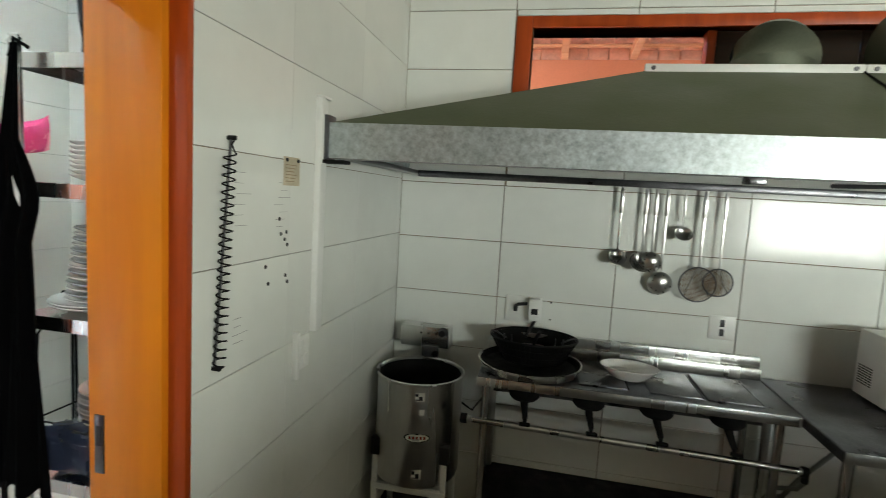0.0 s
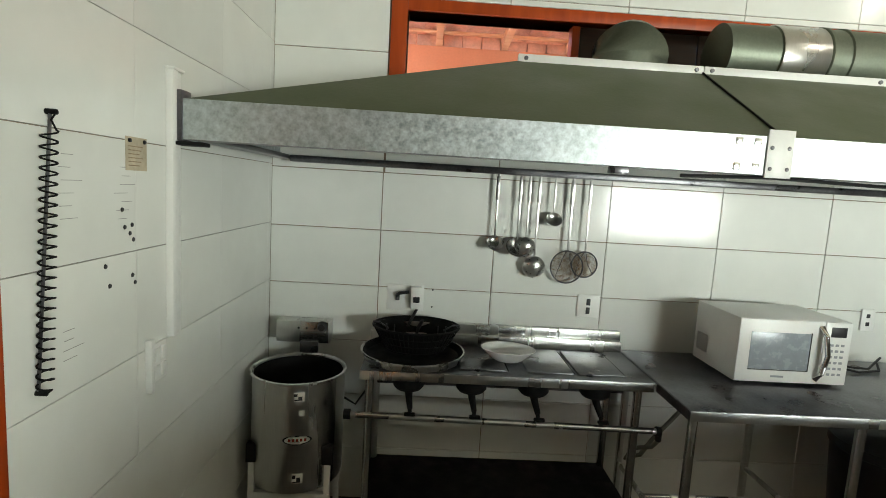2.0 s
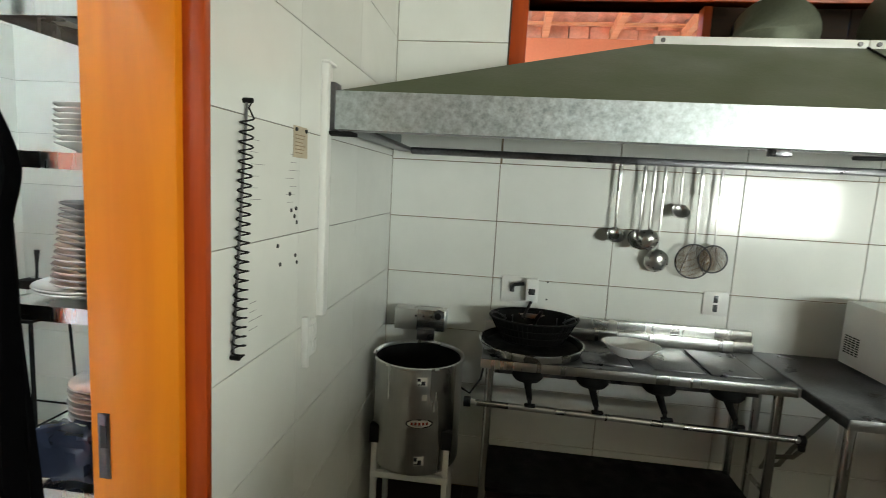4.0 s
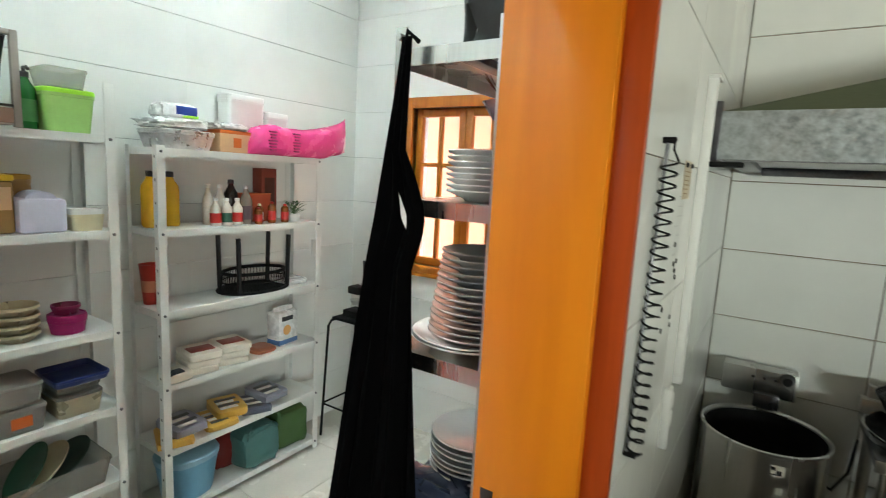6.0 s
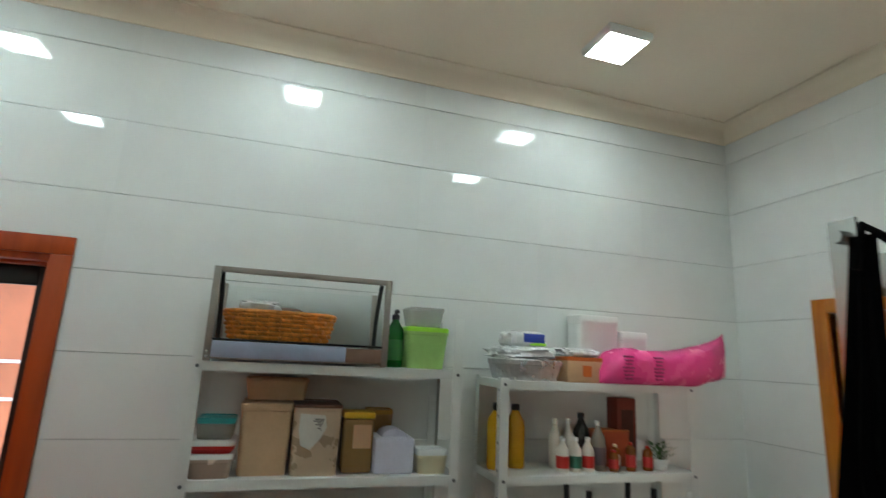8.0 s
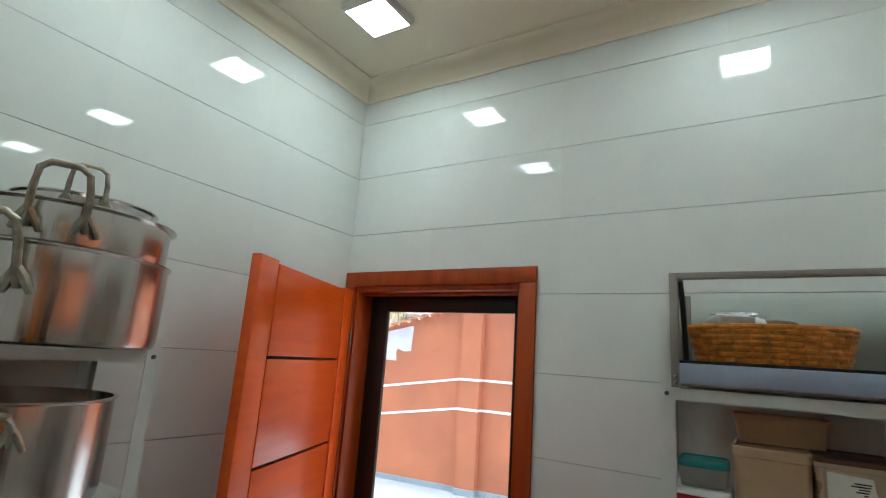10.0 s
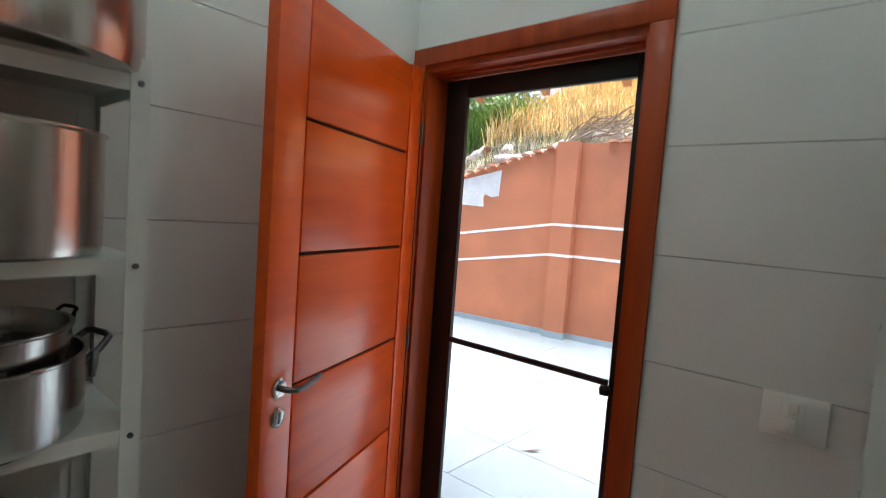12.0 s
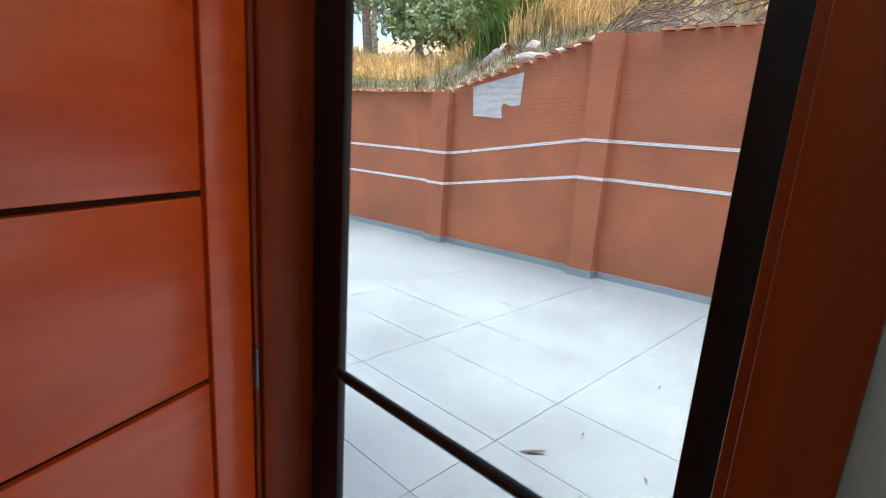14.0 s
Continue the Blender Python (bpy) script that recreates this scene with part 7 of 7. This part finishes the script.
for k in range(25):
    x = 0.065 + 0.525 * (k - 11)
    bm = bmesh.new()
    vs = [bm.verts.new((x + dx, y, 2.835 + (4.4 - y) * 0.1125 + dz)) for y in (3.99, 4.62) for dx in (-0.026, 0.026) for dz in (0.0, 0.075)]
    for f in ((0, 1, 3, 2), (4, 6, 7, 5), (0, 4, 5, 1), (2, 3, 7, 6), (1, 5, 7, 3), (0, 2, 6, 4)):
        bm.faces.new([vs[j] for j in f])
    bmesh.ops.recalc_face_normals(bm, faces=bm.faces)
    part("rafter", bm, LIT_RAFTER, alley)
    for j in range(3):
        a = x + 0.030 + j * 0.157
        part("brick", boxed(a, 4.395 + 0.006 * ((j + k) % 2), 2.8305, a + 0.149, 4.54, 2.905 + 0.008 * ((j * 3 + k) % 3), 0.004), PALE_LIT_CLAY, alley)
for y in (4.30, 4.60):
    z = 2.975 - (y - 3.9) * 0.1227
    part("batten", boxed(-6.0, y, z - 0.02, 7.0, y + 0.04, z, 0.003), LIT_RAFTER, alley)
bm = bmesh.new()
corrugated(bm, 3.90, 2.995, 5.0, 2.860, -6.0, 7.0, pitch=0.165, along="y")
part("roof_tiles", bm, PALE_LIT_CLAY, alley, smooth=True)

# bars of the far kitchen window
sw3 = thing("window_3", "pale painted window with upright bars in the far kitchen wall", "window", kind="structure")
a, b, c, d = SWIN
for x0, z0, x1, z1 in ((a, c, a + 0.05, d), (b - 0.05, c, b, d), (a, c, b, c + 0.05), (a, d - 0.05, b, d), (a + 0.58, c, a + 0.66, d), (a + 1.22, c, a + 1.30, d)):
    part("window_frame", boxed(x0, YB - 0.10, z0, x1, YB - 0.04, z1, 0.003), WHITE_PLASTIC, sw3)


# hillside behind the yard wall
def base_h(s):
    if s < S1:
        return 1.98
    if s < S2:
        return 1.98 + 0.62 * (s - S1) / (S2 - S1)
    return 2.60 + 0.02 * (s - S2)


def hill_z(s, d):
    slope = 0.24 + 0.26 * min(max((s + 2.2) / 2.4, 0.0), 1.0)
    return base_h(s) + 0.05 + slope * d + 0.10 * math.sin(1.3 * s + 0.9 * d) + 0.05 * noise.noise(Vector((s * 0.9, d * 0.9, 0))) * 4 - 0.22 * math.exp(-d * 2)


SOIL = material("dry_hill_soil", (0.56, 0.42, 0.25), 0.95, var=0.35, scale=3, bump=0.08, fine=30)
bm = bmesh.new()
gr = []
ss, dd = np.linspace(-26, 26, 105), [0.16, 0.4, 0.7, 1.0, 1.5, 2.0, 2.6, 3.3, 4, 5, 6, 7.5, 9, 11, 14, 18, 24, 32]
for s in ss:
    gr.append([bm.verts.new((*on_wall(s, -d), hill_z(s, d))) for d in dd])
for a, b in zip(gr, gr[1:]):
    for k in range(len(dd) - 1):
        bm.faces.new((a[k], b[k], b[k + 1], a[k + 1]))
bmesh.ops.recalc_face_normals(bm, faces=bm.faces)
hill = solid("hillside", bm, SOIL, "dry grassy hillside rising behind the yard wall", "hill", kind="structure")


def blades(name, label, mat, count, s_range, d_range, hgt, width, lean, seed, tuft=9):
    rnd = random.Random(seed)
    vs, fs = [], []
    for _ in range(count):
        s, d = rnd.uniform(*s_range), rnd.uniform(*d_range)
        for _ in range(tuft):
            a, r = rnd.uniform(0, 6.283), rnd.uniform(0, 0.16)
            bs, bd = s + r * math.cos(a), max(d + r * math.sin(a), 0.17)
            x, y = on_wall(bs, -bd)
            z = hill_z(bs, bd) - 0.02
            h = hgt * rnd.uniform(0.45, 1.15)
            b = rnd.uniform(0, 6.283)
            dx, dy = math.cos(b), math.sin(b)
            l = lean * rnd.uniform(0.2, 1.3) * h
            wx, wy = -dy * width, dx * width
            n = len(vs)
            vs += [(x - wx, y - wy, z), (x + wx, y + wy, z), (x + dx * l * 0.35 + wx * 0.7, y + dy * l * 0.35 + wy * 0.7, z + h * 0.6), (x + dx * l * 0.35 - wx * 0.7, y + dy * l * 0.35 - wy * 0.7, z + h * 0.6), (x + dx * l, y + dy * l, z + h * (1 - 0.3 * lean))]
            fs += [(n, n + 1, n + 2, n + 3), (n + 3, n + 2, n + 4)]
    me = bpy.data.meshes.new(name)
    me.from_pydata(vs, [], fs)
    me.materials.append(mat)
    return tagged(new(name, me), label, "grass", kind="stuff")


def leaf_mat(name, rgb, v=0.35):
    m = material(name, rgb, 0.7, var=v, scale=3.0, bump=0.0, fine=12)
    return m


STRAW, PALE, OLIVE, FRESH = leaf_mat("straw_grass", (0.90, 0.66, 0.30)), leaf_mat("pale_dead_grass", (0.72, 0.68, 0.54)), leaf_mat("olive_grass", (0.24, 0.26, 0.10)), leaf_mat("fresh_grass", (0.14, 0.30, 0.06))
blades("dry_grass", "tall straw coloured dry grass on the slope", STRAW, 2600, (0.2, 9.0), (0.9, 6.0), 0.75, 0.008, 0.7, 11)
blades("dry_grass", "tall straw coloured dry grass further along the slope", STRAW, 1100, (-10.0, 0.4), (1.4, 4.2), 0.50, 0.009, 0.6, 12)
blades("dead_grass", "low greyish dead grass along the wall top", PALE, 2200, (-9.0, 3.4), (0.17, 1.5), 0.17, 0.007, 0.9, 13, 12)
blades("olive_grass", "low olive green grass mixed with dead stalks", OLIVE, 1000, (-9.0, 2.4), (0.3, 2.2), 0.22, 0.007, 0.8, 14, 10)
blades("green_grass", "clump of fresh green long grass on the slope", FRESH, 160, (-0.6, 0.6), (1.3, 2.3), 0.75, 0.012, 0.9, 15, 14)

LOG = material("weathered_log_bark", (0.52, 0.47, 0.42), 0.9, var=0.4, scale=9, bump=0.1, fine=35, stretch=(1, 1, 3))
LOGEND = material("red_brown_cut_wood", (0.30, 0.11, 0.05), 0.8, var=0.3, scale=20)
for s0, s1, d0, d1, r, lbl in ((0.88, 1.95, 0.28, 0.40, 0.085, "thick pale weathered log lying on the wall top"), (0.50, 0.05, 0.62, 0.80, 0.10, "short dark sawn log on the slope"), (1.9, 3.4, 0.5, 0.45, 0.05, "thin grey fallen branch in the grass")):
    t = thing("log", lbl, "log", group="felled logs")
    pts = []
    for k in range(9):
        q = k / 8
        s, d = s0 + (s1 - s0) * q, d0 + (d1 - d0) * q
        pts.append((*on_wall(s, -d), hill_z(s, d) + r * 0.8 + 0.015 * math.sin(k * 1.7)))
    bm = tube(bmesh.new(), pts, [r * (1 + 0.08 * math.sin(k * 2.1)) for k in range(9)], 14)
    part("bark", bm, LOG, t)
    e, f = Vector(pts[0]), (Vector(pts[0]) - Vector(pts[1])).normalized()
    bm = tube(bmesh.new(), [e - f * 0.01, e + f * 0.006], r * 0.93, 14)
    part("cut_end", bm, LOGEND, t)


bm = bmesh.new()
bmesh.ops.create_icosphere(bm, subdivisions=3, radius=0.11)
for v in bm.verts:
    v.co *= 1 + 0.35 * noise.noise(v.co * 9)
    v.co.z *= 0.8
solid("stone", bm, material("pale_pink_stone", (0.62, 0.52, 0.48), 0.9, var=0.3, scale=14, bump=0.1), "pale pinkish broken stone lying on the slope", "stone", at=(*on_wall(0.86, -0.66), hill_z(0.86, 0.66) + 0.05), turn=30)
brush = thing("brushwood", "tangled heap of dry grey brown branches behind the wall", "branches")
BRUSH = material("dry_branch_bark", (0.24, 0.17, 0.12), 0.9, var=0.4, scale=20, bump=0.05)
rnd = random.Random(77)
for k in range(70):
    s0, d0 = rnd.uniform(1.9, 3.9), rnd.uniform(0.22, 0.9)
    a, ln = rnd.uniform(-0.9, 0.9), rnd.uniform(0.35, 1.0)
    pts = []
    for q in (0.0, 0.35, 0.7, 1.0):
        sq, dq = s0 + ln * q * math.cos(a), max(d0 + ln * q * math.sin(a) * 0.5, 0.18)
        pts.append((*on_wall(sq, -dq), hill_z(sq, dq) + 0.05 + rnd.uniform(0.0, 0.10) + 0.25 * q * (1 - q) + rnd.uniform(0, 0.25) * q))
    part("branch", tube(bmesh.new(), pts, [0.011, 0.009, 0.006, 0.003], 5), BRUSH, brush)


def tree(label, s, d, height, spread, seed, mat, leaf=0.13, n=2600):
    rnd = random.Random(seed)
    x, y = on_wall(s, -d)
    z = hill_z(s, d) - 0.1
    t = thing("tree", label, "tree", at=(x, y, z), group="trees on the hill")
    bm = bmesh.new()
    top = Vector((rnd.uniform(-0.4, 0.4), rnd.uniform(-0.4, 0.4), height * 0.7))
    tube(bm, [(0, 0, 0), top * 0.35 + Vector((0.1, 0, 0)), top * 0.7, top], [0.14, 0.11, 0.08, 0.04], 8)
    tips = []
    for k in range(9):
        a, q = k * 2.4, 0.35 + 0.065 * k
        st_ = top * q
        en = st_ + Vector((math.cos(a), math.sin(a), 0.55)) * spread * rnd.uniform(0.55, 1.0)
        tube(bm, [st_, (st_ + en) / 2 + Vector((0, 0, 0.12)), en], [0.05, 0.035, 0.015], 6)
        tips += [en, (st_ + en) / 2 + Vector((0, 0, 0.15))]
    tips.append(top)
    part("trunk", bm, LOG, t)
    vs, fs = [], []
    for k in range(n):
        c = tips[rnd.randrange(len(tips))] + Vector((rnd.gauss(0, 0.36), rnd.gauss(0, 0.36), rnd.gauss(0, 0.26))) * spread * 0.55
        u = Vector((rnd.uniform(-1, 1), rnd.uniform(-1, 1), rnd.uniform(-1, 1))).normalized() * leaf * rnd.uniform(0.5, 1.2)
        w = u.cross(Vector((rnd.uniform(-1, 1), rnd.uniform(-1, 1), rnd.uniform(-1, 1)))).normalized() * leaf * 0.35
        i = len(vs)
        vs += [c - u, c + w, c + u, c - w]
        fs.append((i, i + 1, i + 2, i + 3))
    me = bpy.data.meshes.new("crown")
    me.from_pydata(vs, [], fs)
    me.materials.append(mat)
    o = new("crown", me)
    o.parent = t
    return tagged(o, kind="stuff")


TREE_A, TREE_B = leaf_mat("pale_green_leaves", (0.36, 0.48, 0.24)), leaf_mat("deep_green_leaves", (0.09, 0.17, 0.06))
tree("light green leafy tree on the hill", -3.0, 6.0, 4.2, 1.7, 1, TREE_A)
tree("light green leafy tree behind the yard wall", -6.5, 4.5, 4.8, 1.9, 2, TREE_A)
tree("dark green bushy tree higher on the slope", -0.6, 7.5, 3.6, 1.6, 3, TREE_B)
tree("slender green tree at the hill's shoulder", 1.6, 8.5, 4.4, 1.5, 4, TREE_B)
tree("spreading green tree far along the slope", -10.0, 8.0, 5.2, 2.3, 5, TREE_A)
tree("pale green bush behind the dry grass", -2.2, 4.6, 1.5, 1.25, 7, TREE_A, 0.10, 3200)
tree("pale green bush spreading along the slope", -3.6, 4.4, 1.4, 1.3, 8, TREE_A, 0.10, 3200)
tree("tall pale green bush further along the slope", -5.2, 5.2, 1.9, 1.5, 9, TREE_A, 0.11, 3200)
tree("low green bush on the slope", -1.2, 2.6, 1.5, 0.8, 6, TREE_A, 0.09, 1800)

# bare plaster patch and fallen leaves
bm = bmesh.new()
pts = [(0.44, 1.776), (0.41, 2.145), (0.78, 2.225), (1.16, 2.315), (1.14, 1.925), (1.02, 1.905), (0.90, 1.945), (0.87, 1.90), (0.89, 1.757), (0.66, 1.765)]
front = [bm.verts.new((*on_wall(s, 0.004), z)) for s, z in pts]
bm.faces.new(front)
bmesh.ops.recalc_face_normals(bm, faces=bm.faces)
part("plaster_patch", bm, material("bare_white_plaster", (0.66, 0.64, 0.62), 0.9, var=0.1, scale=5), yard, "bare white plaster patch", smooth=False)
DRY = leaf_mat("fallen_leaf", (0.12, 0.08, 0.05))
for k, (x, y, l, a) in enumerate(((-4.66, -1.435, 0.078, 135), (-5.0, -1.35, 0.03, 20), (-5.2, -2.0, 0.025, 80), (-4.35, -1.75, 0.03, 130), (-5.9, -1.3, 0.035, 10), (-4.9, -0.95, 0.03, 45), (-6.4, -2.2, 0.03, 70), (-4.55, -1.1, 0.022, 10))):
    bm = bmesh.new()
    v = []
    for j in range(9):
        q = j / 8
        w = 0.16 * l * math.sin(math.pi * q)
        v.append((bm.verts.new((l * (q - 0.5) * 2, w, 0.006 + 0.01 * q * q)), bm.verts.new((l * (q - 0.5) * 2, -w, 0.004 + 0.012 * q))))
    for p, q in zip(v, v[1:]):
        bm.faces.new((p[0], q[0], q[1], p[1]))
    solid("fallen_leaf", bm, DRY, "dry curled leaf lying on the patio", "leaf", "leaves on the patio", at=(x, y, 0.0), turn=a)

# ---- tiles of walls, floors and patio ----
DOORH = (DOOR[0] - 0.068, DOOR[1] + 0.068, 0.0, DOOR[3] + 0.068)
PANTRY = dict(gap_u=0.0, edge_u=0.0, edge=0.0013)
tiles(wall_west, basis((XW, 0, 0), (0, 1, 0), (0, 0, 1)), YS, YN, 0.0, 3.145, 0.61, 0.3020, -0.125, -0.002, 0.0002, WHITE_TILE, [DOORH], **PANTRY)
tiles(wall_south, basis((0, YS, 0), (-1, 0, 0), (0, 0, 1)), -XP, -XW - 0.008, 0.0, 3.145, 0.61, 0.3020, 0.05, -0.002, 0.0002, WHITE_TILE, **PANTRY)
tiles(wall_north, basis((0, YN, 0), (1, 0, 0), (0, 0, 1)), XW + 0.008, XP, 0.0, 3.145, 0.61, 0.3020, XW, -0.002, 0.0002, WHITE_TILE, [(PWIN[0] - 0.066, PWIN[1] + 0.066, PWIN[2] - 0.066, PWIN[3] + 0.066)], **PANTRY)
tiles(kitchen_north, basis((0, YK, 0), (1, 0, 0), (0, 0, 1)), XK + 0.008, 4.0, 0.0, 3.22, 0.586, 0.2930, -0.195, 0.002, 0.0030, KITCHEN_TILE, [(KWIN[0] - 0.078, KWIN[1] + 0.078, KWIN[2] - 0.078, KWIN[3] + 0.058)])
tiles(partition, basis((XK, 0, 0), (0, 1, 0), (0, 0, 1)), 1.10, YK, 0.0, 3.22, 0.580, 0.2940, 1.548, 0.008, 0.0016, KITCHEN_TILE, gap_u=0.0004, edge=0.0006)
tiles(floor, basis((0, 0, -0.008), (1, 0, 0), (0, 1, 0)), XW, -0.88, YS, YN, 0.60, 0.60, XW, YS, 0.003, FLOOR_TILE)
tiles(kitchen_floor, basis((0, 0, -0.008), (1, 0, 0), (0, 1, 0)), -0.88, 3.6, -2.4, YK, 0.60, 0.60, -0.88, -0.02, 0.003, KITCHEN_FLOOR)
tiles(patio, basis((0, 0, -0.012), (1, 0, 0), (0, 1, 0)), -8.9, XW - 0.18, -7.5, 0.4, 0.60, 1.18, -5.19, -1.63, 0.0022, PATIO_TILE, t=0.010, edge=0.0010)
